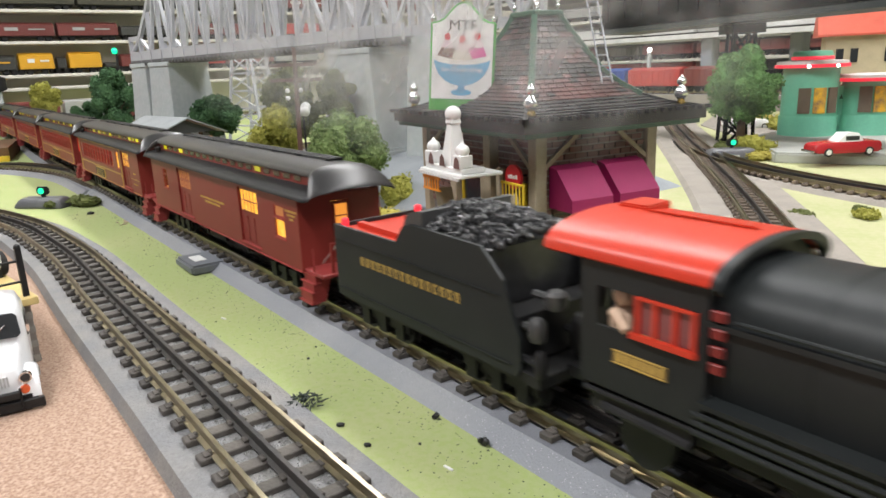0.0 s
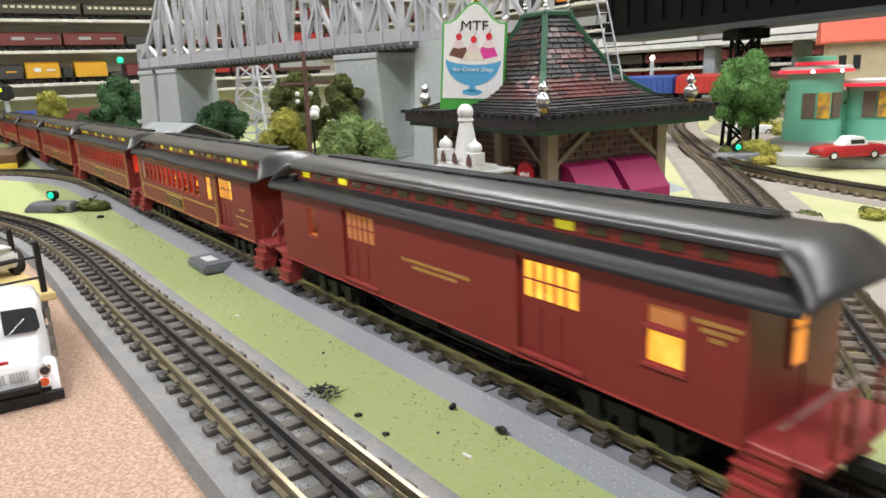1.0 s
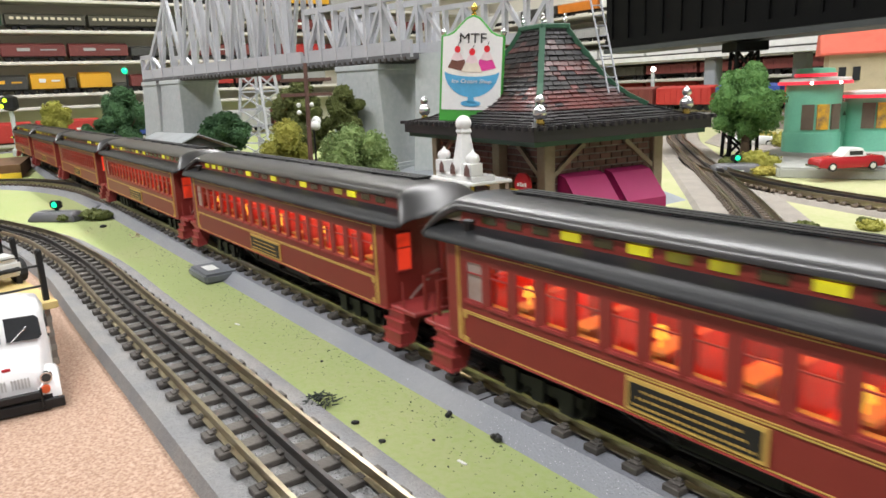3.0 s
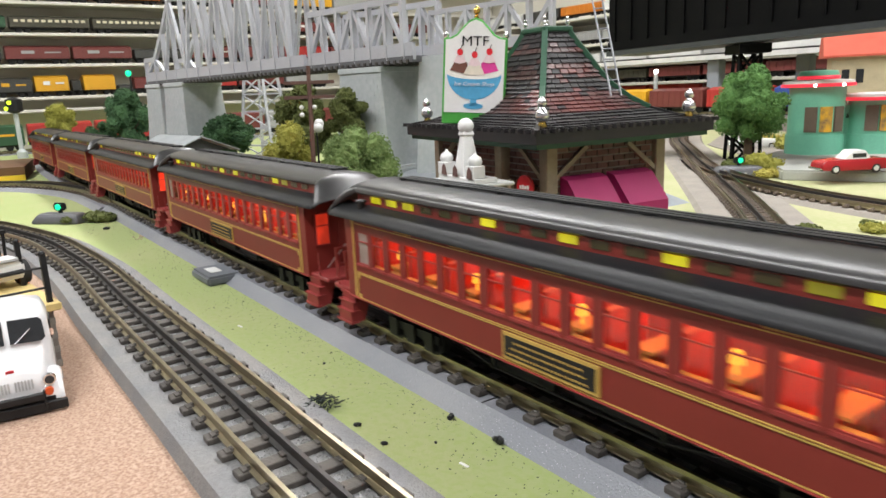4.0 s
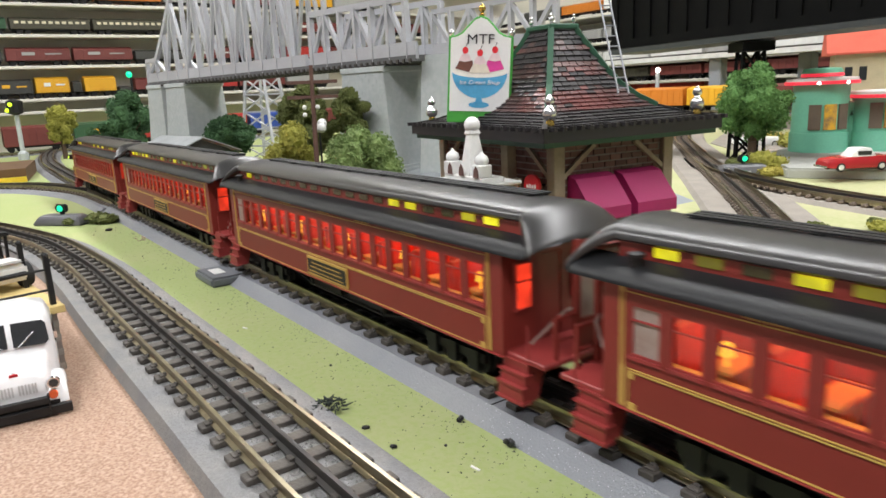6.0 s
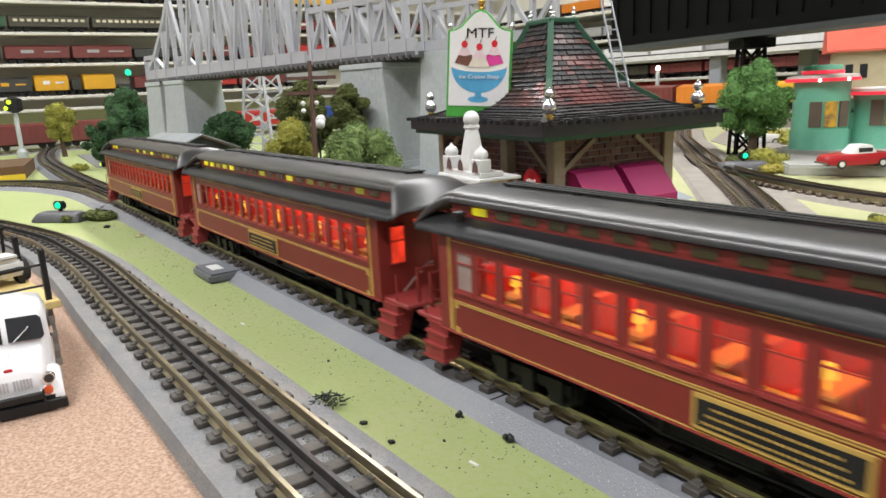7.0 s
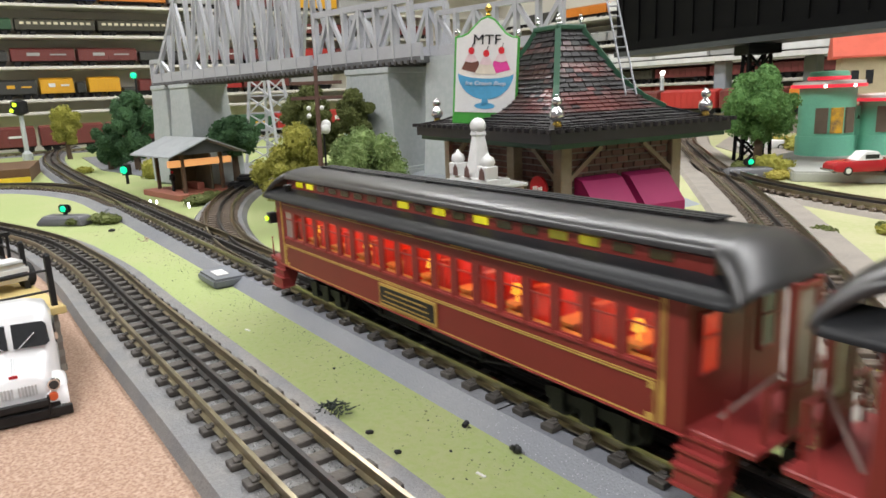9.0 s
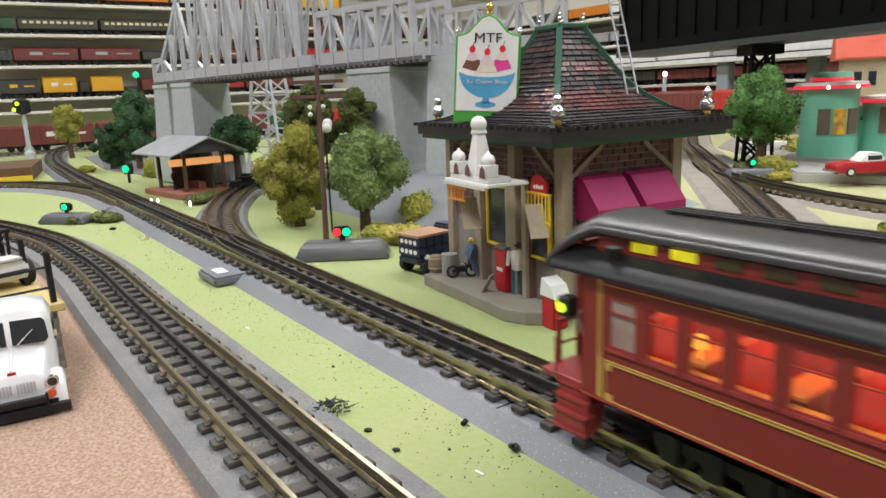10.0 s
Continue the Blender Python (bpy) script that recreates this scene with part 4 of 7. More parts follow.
    for s in (-1, 1):
        bm = B(); box(bm, C, C + .24, min(s * .0265, s * .0345), max(s * .0265, s * .0345), .0575, .0592)
        part("running_board", bm, LOCO, lo)
        for k in range(3):
            bm = B(); rod(bm, (C - .002, s * .0338, .0545 - .0032 * k), (C + .20, s * .0338, .0545 - .0032 * k), .0010, n=8)
            part("side_pipe", bm, LOCO, lo, "", 40)
        bm = B(); rod(bm, (C + .01, s * .0318, .0880), (C + .24, s * .0300, .0880), .0006, n=6)
        part("handrail", bm, LOCO, lo)
        bm = B(); box(bm, C, C + .22, min(s * .0200, s * .0230), max(s * .0200, s * .0230), .036, .0575)
        part("side_frame", bm, BLACK, lo)
        for x in (C - .03, C + .045, C + .09, C + .135):
            bm = B(); rod(bm, (x, s * .0152, .034), (x, s * .0195, .034), .0200 if x > C else .012, .0200 if x > C else .012, 24)
            part("wheel", bm, BLACK, lo, "", 40, m=pose(0, 0, 0 if x > C else -.007))
        bm = B(); beam(bm, (C + .045, s * .0225, .028), (C + .205, s * .0225, .034), .002, .004)
        part("side_rod", bm, SILVER, lo)
    bm = B(); box(bm, -.004, C + .24, -.013, .013, .030, .0480)
    part("frame", bm, BLACK, lo)
    MOVING.append((lo, 6 * PITCH + 2 * HALF + .0505 + .169 + .0215))
    # driver doll
    bm = B(); sphere(bm, (.017, -.024, .0835), .0042); lathe(bm, [(.004, -.017), (.006, .002), (.006, .009), (.003, .013)], (.017, -.023, .0670), 12); rod(bm, (.016, -.029, .0785), (.024, -.0315, .0735), .0022, .0018, 8)
    part("driver_doll", bm, material("doll_skin", (.6, .42, .3), .6), lo, "small seated doll figure in the cab", 60)


train()


# ---- plants ----
def leaf_cloud(name, blobs, size, count, mat, parent, rng, smooth=True):
    """A crown of many small tufts spread over uneven lobes."""
    vs, fs = [], []
    tot = sum(b[3] ** 2 for b in blobs)
    for cx, cy, cz, r, fl in blobs:
        n = int(count * r * r / tot)
        for k in range(n):
            d = Vector((rng.gauss(0, 1), rng.gauss(0, 1), rng.gauss(0, 1))).normalized()
            q = r * (0.72 + 0.34 * rng.random() + 0.10 * noise.noise(d * 3 + Vector((cx, cy, cz)) * 40))
            c = Vector((cx, cy, cz)) + Vector((d.x * q, d.y * q, d.z * q * fl))
            a = Vector((rng.gauss(0, 1), rng.gauss(0, 1), rng.gauss(0, 1))).normalized()
            u = a.cross(d)
            u = u.normalized() if u.length > 1e-3 else Vector((1, 0, 0))
            w = (d * .6 + a * .8).normalized().cross(u).normalized()
            s = size * rng.uniform(.6, 1.3)
            i = len(vs)
            vs += [c + u * s, c + w * s * .8, c - u * s, c - w * s * .8, c + d * s * .7]
            fs += [(i, i + 1, i + 4), (i + 1, i + 2, i + 4), (i + 2, i + 3, i + 4), (i + 3, i, i + 4)]
    me = bpy.data.meshes.new(name)
    me.from_pydata(vs, [], fs)
    me.materials.append(mat)
    bm = B()
    bm.from_mesh(me)
    for cx, cy, cz, r, fl in blobs:
        g = bmesh.ops.create_icosphere(bm, subdivisions=3, radius=1, matrix=Matrix.Translation((cx, cy, cz)))
        for v in g["verts"]:
            d = v.co - Vector((cx, cy, cz))
            k = r * (.80 + .28 * noise.noise(d * 3.2 + Vector((cx * 50, cy * 50, 0))) + .1 * noise.noise(d * 9))
            v.co = Vector((cx, cy, cz)) + Vector((d.x * k, d.y * k, d.z * k * fl))
    bm.to_mesh(me)
    bm.free()
    ob = new(name, me)
    ob.parent = parent
    return ob


def tree(x, y, z, h, w, mat, label, lobes=7, trunk=.35, flat=.9, seed=1, count=2600, size=.0032, spread=.62, category="tree"):
    rng = random.Random(seed)
    t = thing("tree", label, category, pose(x, y, z), "layout trees")
    bm = B()
    r0 = w * .055 + .0012
    top = h * (trunk + .25)
    pts = [Vector((0, 0, 0)), Vector((w * .02, -w * .02, top * .5)), Vector((-w * .03, w * .03, top))]
    rod(bm, pts[0], pts[1], r0 * 1.25, r0 * .9, 8)
    rod(bm, pts[1], pts[2], r0 * .9, r0 * .5, 8)
    blobs = []
    zc, hz = h * (1 + trunk) / 2, h * (1 - trunk) / 2
    nl = lobes * 2
    for k in range(nl):
        f = (k + .5) / nl
        cz = 1 - 2 * f
        a = 2.39996 * k + rng.uniform(-.35, .35)
        r = w * .5 * rng.uniform(.24, .50)
        rr = (w * .5 - r * .85) * math.sqrt(max(0, 1 - cz * cz)) * rng.uniform(.62, 1.28)
        c = Vector((math.cos(a) * rr, math.sin(a) * rr, zc + (hz - r * .85 * flat) * (cz + rng.uniform(-.22, .12))))
        blobs.append((*c, r, flat * rng.uniform(.8, 1.35)))
        if k % 2 == 0 and k < 12:
            rod(bm, pts[1].lerp(pts[2], .2 + .07 * k), c * .85 + Vector((0, 0, c.z * .12)), r0 * .4, r0 * .12, 6)
    blobs.append((0, 0, zc, min(w * .28, hz * .6), flat))
    part("trunk", bm, BARK, t, "", 60)
    leaf_cloud("crown", blobs, size * .62, int(count * 2.6), mat, t, rng)
    return t


def bush(x, y, z, w, h, mat, label, seed, count=500, size=.002):
    rng = random.Random(seed)
    t = thing("bush", label, "bush", pose(x, y, z), "layout bushes")
    blobs = [(rng.uniform(-.3, .3) * w, rng.uniform(-.3, .3) * w, h * rng.uniform(.3, .5), w * rng.uniform(.28, .4), h / w * 1.2) for k in range(5)]
    leaf_cloud("foliage", blobs, size, count, mat, t, rng)
    return t


def plants():
    tree(-.712, .168, 0, .121, .092, LEAF_G, "bushy green model tree with a short trunk", 9, .24, .95, 3, 4200, .0030)
    tree(-.805, .126, 0, .122, .088, LEAF_O, "tall olive-yellow model tree beside the branch line", 8, .10, 1.0, 5, 3600, .0028)
    tree(-1.325, .233, 0, .132, .098, LEAF_D, "dark green flat-topped model tree behind the station", 7, .45, .75, 8, 2200, .0042)
    tree(-.905, .200, .0, .176, .075, LEAF_K, "dark olive model tree in front of the bridge pier", 9, .42, .9, 13, 3200, .0036)
    tree(-.862, .243, .0, .165, .060, LEAF_K, "dark olive model tree beside the bridge pier", 7, .5, .9, 14, 2200, .0036)
    tree(-1.86, .170, 0, .200, .115, LEAF_D, "tall dark green model tree beside the shelves", 9, .18, 1.0, 21, 2600, .005)
    tree(-1.93, .120, 0, .115, .09, LEAF_D, "low dark green model tree", 6, .15, .9, 22, 1600, .005)
    tree(-2.5, .105, 0, .17, .10, LEAF_O, "pale olive model tree in the distance", 6, .3, 1.0, 25, 1200, .006)
    tree(-.639, .876, 0, .182, .112, LEAF_B, "bright green model tree beside a signal", 10, .30, 1.05, 31, 4200, .0036)
    for i, (x, y, w, h, m) in enumerate(((-1.62, .155, .06, .055, LEAF_O), (-1.05, -.058, .045, .016, LEAF_K), (-1.07, -.085, .03, .012, LEAF_K), (-.86, .15, .035, .014, LEAF_Y), (-.665, .15, .04, .018, LEAF_O),
                                         (-.62, .155, .05, .026, LEAF_Y), (-.585, .165, .035, .018, LEAF_O), (-1.12, .098, .05, .018, LEAF_K), (-1.16, .13, .03, .016, LEAF_K), (-.65, .84, .05, .03, LEAF_K),
                                         (-.60, .86, .06, .045, LEAF_O), (-.575, .835, .05, .02, LEAF_Y), (-.335, .485, .025, .01, LEAF_K), (-.285, .52, .03, .012, LEAF_O), (-.30, .54, .02, .01, LEAF_K),
                                         (-.265, .56, .025, .01, LEAF_O), (-.70, .235, .05, .05, LEAF_O), (-.30, .235, .018, .03, LEAF_O), (-2.1, .16, .08, .05, LEAF_D), (-.78, 1.28, .08, .04, LEAF_O), (-.9, 1.4, .07, .03, LEAF_Y),
                                         (-.70, 1.35, .09, .04, LEAF_K), (-1.9, .05, .04, .02, LEAF_O), (-.145, .155, .03, .008, LEAF_Y))):
        bush(x, y, 0, w, h, m, "small clump of %s model foliage on the turf" % ("yellow" if m is LEAF_Y else "olive" if m is LEAF_O else "dark olive" if m is LEAF_K else "dark green"), 50 + i)


plants()


# ---- scenery: bridges, piers, rock ----
def bridges():
    a0, a1 = Vector((-1.507, .144, .1955)), Vector((-.771, .301, .2005))
    d = (a1 - a0).normalized()
    n = Vector((-d.y, d.x, 0))
    L = (a1 - a0).length
    t = thing("truss_bridge", "silver-grey steel truss railway bridge on concrete piers", "bridge")
    split = L * .70

    def height(s):
        if s < split:
            return .045 + .135 * min(1, max(0, s - .05) / .10) if s > .04 else .045
        return .076
    for side_ in (0, .07):
        o = n * side_
        for m0, m1 in ((0, split - .006), (split + .006, L)):
            bm = B(); beam(bm, a0 + d * m0 + o + Vector((0, 0, .010)), a0 + d * m1 + o + Vector((0, 0, .010)), .006, .022)
            part("bottom_chord", bm, BRIDGE, t)
            step = .040 if m0 == 0 else .033
            k = 0
            prev = None
            s = m0 + .004
            while s < m1 - .002:
                h = height(s)
                p = a0 + d * s + o
                bm = B(); beam(bm, p, p + Vector((0, 0, h)), .0072, .0072)
                part("vertical", bm, BRIDGE, t)
                if prev:
                    q, hq = prev
                    bm = B(); beam(bm, q + Vector((0, 0, hq)), p + Vector((0, 0, h)), .007, .008)
                    part("top_chord", bm, BRIDGE, t)
                    bm = B()
                    lo_, hi_ = (q, p + Vector((0, 0, h))) if k % 2 else (p, q + Vector((0, 0, hq)))
                    beam(bm, lo_ + Vector((0, 0, .015)), hi_, .0058, .0050)
                    part("diagonal", bm, BRIDGE, t)
                prev = (p, h)
                s += step
                k += 1
    # lower pony truss of the next span
    c0, c1 = a1 + d * .012 + n * .020 + Vector((0, 0, .004)), a1 + d * .20 + n * .020 + Vector((0, 0, .004))
    t2 = thing("approach_truss", "silver-grey low truss span beyond the main bridge", "bridge")
    for q, z in (("bottom_chord", .006), ("top_chord", .052)):
        bm = B(); beam(bm, c0 + Vector((0, 0, z)), c1 + Vector((0, 0, z)), .006, .012 if z < .01 else .006)
        part(q, bm, BRIDGE, t2)
    for k in range(7):
        u = c0.lerp(c1, k / 6)
        bm = B(); beam(bm, u + Vector((0, 0, .006)), u + Vector((0, 0, .052)), .006, .006)
        part("vertical", bm, BRIDGE, t2)
        if k < 6:
            v = c0.lerp(c1, (k + 1) / 6)
            bm = B(); beam(bm, u + Vector((0, 0, .008 if k % 2 else .050)), v + Vector((0, 0, .050 if k % 2 else .008)), .005, .005)
            part("diagonal", bm, BRIDGE, t2)
    pc = c0.lerp(c1, .10) + n * .03
    bm = B(); loft(bm, [[(-w, -e, z), (w, -e, z), (w, e, z), (-w, e, z)] for w, e, z in ((.048, .045, 0), (.044, .042, .05), (.036, .036, c0.z - .001))])
    solid("bridge_pier", bm, CONCRETE, "tapered pale grey pier under the low truss span", "pier", m=pose(pc.x, pc.y, 0, 0, 0, math.degrees(math.atan2(d.y, d.x))), group="bridge piers")
    bm = B()
    vs = [a0 + n * -.004, a1 + n * -.004, a1 + n * .074, a0 + n * .074]
    for z0, z1 in ((-.004, .004),):
        b0 = [bm.verts.new(v + Vector((0, 0, z0))) for v in vs]
        b1 = [bm.verts.new(v + Vector((0, 0, z1))) for v in vs]
        bm.faces.new(b0[::-1]); bm.faces.new(b1)
        for i in range(4):
            bm.faces.new((b0[i], b0[(i + 1) % 4], b1[(i + 1) % 4], b1[i]))
    part("deck", bm, material("deck_dark", (.12, .12, .125), .7), t)
    bm = B()
    k = .0
    while k < L:
        p = a0 + d * k - n * .006 + Vector((0, 0, -.003))
        beam(bm, p, p + n * .08, .004, .005)
        k += .012
    part("deck_ties", bm, TIE, t)["kind"] = "stuff"
    # piers, built of courses of blocks
    ang = math.degrees(math.atan2(d.y, d.x))
    for s, zb, w0, w1, dp in ((L - .105, .0, .104, .086, .078), (.030, .0, .064, .058, .08), (.112, .0, .080, .072, .08)):
        c = a0 + d * s + n * .035
        p = thing("bridge_pier", "tapered pale grey block pier carrying the truss bridge", "pier", pose(c.x, c.y, 0, 0, 0, ang), "bridge piers")
        rows = 22
        zt = .188
        for r in range(rows):
            f = r / rows
            z0, z1 = zt * f, zt * (r + .94) / rows
            wa = w0 * (1 - f) + w1 * f
            wa *= .5 * (1.22 - .22 * min(1, f * 1.6))
            da = dp * (.62 - .12 * f)
            nb = 6
            for b in range(-1 if r % 2 else 0, nb):
                x0 = max(-wa, -wa + 2 * wa * (b + (.5 if r % 2 else 0)) / nb)
                x1 = min(wa, -wa + 2 * wa * (b + (.5 if r % 2 else 0) + 1) / nb - .0006)
                bm = B(); box(bm, x0, x1, -da, da, z0, z1)
                part("block", bm, CONCRETE, p)
        bm = B(); loft(bm, [[(-w, -e, z), (w, -e, z), (w, e, z), (-w, e, z)] for w, e, z in ((w0 * .59, dp * .60, 0), (w0 * .54, dp * .57, .08), (w1 * .49, dp * .49, zt))])
        part("core", bm, CONCRETE, p)
        bm = B(); box(bm, -w1 * .53, w1 * .53, -dp * .53, dp * .53, zt - .002, zt + .006); chamfer(bm, .001, 1)
        part("cap", bm, CONCRETE, p)
        bm = B(); box(bm, -w0 * .64, w0 * .64, -dp * .68, dp * .68, 0, .058); chamfer(bm, .004, 2)
        part("footing", bm, CONCRETE, p)
    # grey river bank below the near pier
    bm = B()
    rng = random.Random(2)
    g = 26
    grid = {}
    for i in range(g):
        for j in range(g):
            u, v = i / (g - 1), j / (g - 1)
            x, y = -1.02 + .50 * u, .205 + .36 * v
            e = min(1, 5 * u, 5 * (1 - u), 5 * v, 5 * (1 - v))
            z = e * (.052 + .012 * noise.noise(Vector((x * 16, y * 16, 0)))) - .002
            grid[i, j] = bm.verts.new((x, y, z))
    for i in range(g - 1):
        for j in range(g - 1):
            bm.faces.new((grid[i, j], grid[i + 1, j], grid[i + 1, j + 1], grid[i, j + 1]))
    solid("rock_bank", bm, ROCK, "smooth grey painted rock bank under the bridge", "rock", 60)
    # pale trestle tower behind
    t = thing("trestle_tower", "pale grey lattice trestle tower behind the bridge", "trestle", pose(-1.70, .46, 0, 0, 0, 20))
    hw = .06
    for sx in (-1, 1):
        for sy in (-1, 1):
            bm = B(); beam(bm, (sx * hw, sy * hw * .6, 0), (sx * hw * .55, sy * hw * .4, .21), .006, .006)
            part("leg", bm, BRIDGE, t)
    for k in range(5):
        z0, z1 = .042 * k, .042 * (k + 1)
        w0, w1 = hw * (1 - .45 * k / 5), hw * (1 - .45 * (k + 1) / 5)
        for sy in (-1, 1):
            bm = B()
            beam(bm, (-w0, sy * hw * .5, z0), (w1, sy * hw * .5, z1), .003, .003); beam(bm, (w0, sy * hw * .5, z0), (-w1, sy * hw * .5, z1), .003, .003)
            beam(bm, (-w1, sy * hw * .5, z1), (w1, sy * hw * .5, z1), .004, .004)
            part("brace", bm, BRIDGE, t)
    # dark plate girder bridge at the back
    b0, b1 = Vector((-1.052, 1.008, .2218)), Vector((.10, .850, .2345))
    d = (b1 - b0).normalized(); n = Vector((-d.y, d.x, 0)); L = (b1 - b0).length
    t = thing("girder_bridge", "black plate girder bridge with riveted stiffeners", "bridge")
    girder = material("girder_black", (.006, .006, .0065), .6, second=(.010, .0095, .0095), scale=12, spec=.08)
    for o in (0, .09):
        q = n * o
        bm = B(); beam(bm, b0 + q + Vector((0, 0, .073)), b1 + q + Vector((0, 0, .073)), .005, .140)
        part("web", bm, girder, t)
        bm = B(); beam(bm, b0 + q + Vector((0, 0, .006)), b1 + q + Vector((0, 0, .006)), .020, .004); beam(bm, b0 + q + Vector((0, 0, .015)), b1 + q + Vector((0, 0, .015)), .012, .014)
        part("bottom_flange", bm, girder, t)
        bm = B(); beam(bm, b0 + q + Vector((0, 0, .144)), b1 + q + Vector((0, 0, .144)), .020, .004)
        part("top_flange", bm, girder, t)
        s = .02
        while s < L:
            bm = B(); p = b0 + d * s + q; beam(bm, p - n * .004 + Vector((0, 0, .02)), p - n * .004 + Vector((0, 0, .142)), .0045, .006)
            part("stiffener", bm, girder, t)
            s += .048
    bm = B(); beam(bm, b0 + n * .045 + Vector((0, 0, -.002)), b1 + n * .045 + Vector((0, 0, -.002)), .11, .010)
    part("deck", bm, material("girder_deck", (.05, .055, .06), .6), t)
    t = thing("steel_tower", "dark lattice steel tower carrying the girder bridge", "tower", pose(-.726, 1.006, 0, 0, 0, 50))
    for sx in (-1, 1):
        for sy in (-1, 1):
            bm = B(); beam(bm, (sx * .026, sy * .020, 0), (sx * .018, sy * .016, .205), .006, .006)
            part("leg", bm, girder, t)
    for k in range(4):
        bm = B()
        for sy in (-1, 1):
            beam(bm, (-.026 + .002 * k, sy * .019, .05 * k), (.024 - .002 * k, sy * .018, .05 * (k + 1)), .004, .004); beam(bm, (.026 - .002 * k, sy * .019, .05 * k), (-.024 + .002 * k, sy * .018, .05 * (k + 1)), .004, .004)
        part("brace", bm, girder, t)
    bm = B(); box(bm, -.028, .028, -.040, .040, .2, .2165)
    part("head", bm, girder, t)


bridges()


# ---- the ice cream stand ----
KIOSK = pose(-.313, .089, 0, 0, 0, -8.4)


def finial(parent, m, s=1.0, gold=True):
    bm = B()
    lathe(bm, [(.0028 * s, 0), (.0034 * s, .002 * s), (.0026 * s, .0045 * s)], n=12)
    f = part("finial", bm, BRASS if gold else SILVER, parent, "brass and silver ball finial", 60, m)
    bm = B(); lathe(bm, [(.0026 * s, .0045 * s), (.0050 * s, .007 * s), (.0054 * s, .0095 * s), (.0046 * s, .0122 * s), (.0024 * s, .0142 * s), (.0020 * s, .015 * s), (.0036 * s, .0168 * s), (.0036 * s, .0192 * s), (.0016 * s, .0214 * s), (.0008 * s, .0225 * s)], n=14)
    part("ball", bm, SILVER, f, "", 60)
    return f


def stand():
    t = thing("ice_cream_stand", "brick ice cream stand with flared shingle roof and magenta awnings", "building", KIOSK)
    u0, u1, v0, v1 = -.166, -.012, .012, .108
    bm = B()
    box(bm, u0, u1, v0, v0 + .004, .0, .128); box(bm, u0, u1, v1 - .004, v1, .0, .128)
    box(bm, u0, u0 + .004, v0 + .004, v1 - .004, 0, .128); box(bm, u1 - .004, u1, v0 + .004, v1 - .004, 0, .128)
    wl = part("wall", bm, MORTAR, t, "dark brick walls")
    me = mesh_of("brick", (lambda bm: (box(bm, -.0044, .0044, -.0006, .0006, -.0017, .0017), bm)[1])(B()), BRICK)
    rng = random.Random(1)
    for r in range(27):
        z = .0045 + r * .0045
        for k in range(16):
            x = u0 + .004 + k * .0098 + (.0049 if r % 2 else 0)
            if x < u1 - .006 and 12 <= r and not (x < -.10 and r < 10):
                shared("brick", me, wl, pose(x, v0 - .0004, z))
        for k in range(11):
            y = v0 + .006 + k * .0098 + (.0049 if r % 2 else 0)
            if y < v1 - .005 and r >= 12:
                shared("brick", me, wl, pose(u1 + .0004, y, z, 0, 0, 90))
    for x, y in ((u1, v0), (u0, v0), (u1, v1), (u0, v1), (-.062, v0 - .004), (-.112, v0 - .004)):
        bm = B(); box(bm, x - .0045, x + .0045, y - .0045, y + .0045, 0, .122); chamfer(bm, .0006, 1)
        part("post", bm, TIMBER, t, "weathered timber post")
    for a, b in (((u1 + .002, v0, .095), (u1 + .002, v0 + .03, .118)), ((u1 + .002, v1, .095), (u1 + .002, v1 - .03, .118)), ((u1, v0 - .002, .095), (u1 - .03, v0 - .002, .118)), ((u0, v0 - .002, .095), (u0 + .03, v0 - .002, .118))):
        bm = B(); beam(bm, a, b, .003, .003)
        part("brace", bm, TIMBER, t)
    # windows in the shaded front
    for x0, x1 in ((-.105, -.072), (-.055, -.022)):
        bm = B(); box(bm, x0, x1, v0 - .003, v0 - .001, .042, .085)
        w = part("window", bm, GLASS_D, t)
        bm = B()
        for a, b, c, e in ((x0, x0 + .002, .04, .087), (x1 - .002, x1, .04, .087), (x0, x1, .085, .087), (x0, x1, .040, .042)):
            box(bm, a, b, v0 - .0045, v0 - .001, c, e)
        part("window_frame", bm, YELLOW, w, "yellow window frame")
    # awnings on the east side
    for y0, y1 in ((.020, .054), (.060, .095)):
        bm = B()
        prism(bm, [(u1 + .002, .099), (u1 + .010, .097), (u1 + .026, .079), (u1 + .026, .071), (u1 + .0245, .071), (u1 + .0245, .078), (u1 + .009, .095), (u1 + .002, .097)], y0, y1, "y")
        for y in (y0, y1 - .0008):
            prism(bm, [(u1 + .002, .098), (u1 + .010, .096), (u1 + .0255, .0785), (u1 + .0255, .071), (u1 + .002, .071)], y, y + .0008, "y")
        part("awning", bm, MAGENTA, t, "magenta fabric awning", 30)
        bm = B(); box(bm, u1, u1 + .001, y0 + .004, y1 - .004, .045, .09)
        part("serving_window", bm, GLASS_D, t)
    # roof
    ru0, ru1, rv0, rv1 = -.170, .0150, -.0165, .1340
    cu, cv = (ru0 + ru1) / 2, (rv0 + rv1) / 2
    hu, hv = (ru1 - ru0) / 2, (rv1 - rv0) / 2
    prof = [(1.0, .131), (.80, .1345), (.64, .1400), (.52, .1475), (.42, .1565), (.34, .1665), (.27, .1775), (.19, .1895), (.135, .1990)]

    def ring(k, z, e=0):
        a, b = hu * k, hv * k
        return [(cu - a - e, cv - b - e, z), (cu + a + e, cv - b - e, z), (cu + a + e, cv + b + e, z), (cu - a - e, cv + b + e, z)]
    bm = B(); loft(bm, [ring(k, z - .002) for k, z in prof])
    rf = part("roof", bm, SHINGLE_D, t, "flared dark shingle roof with reddish courses")
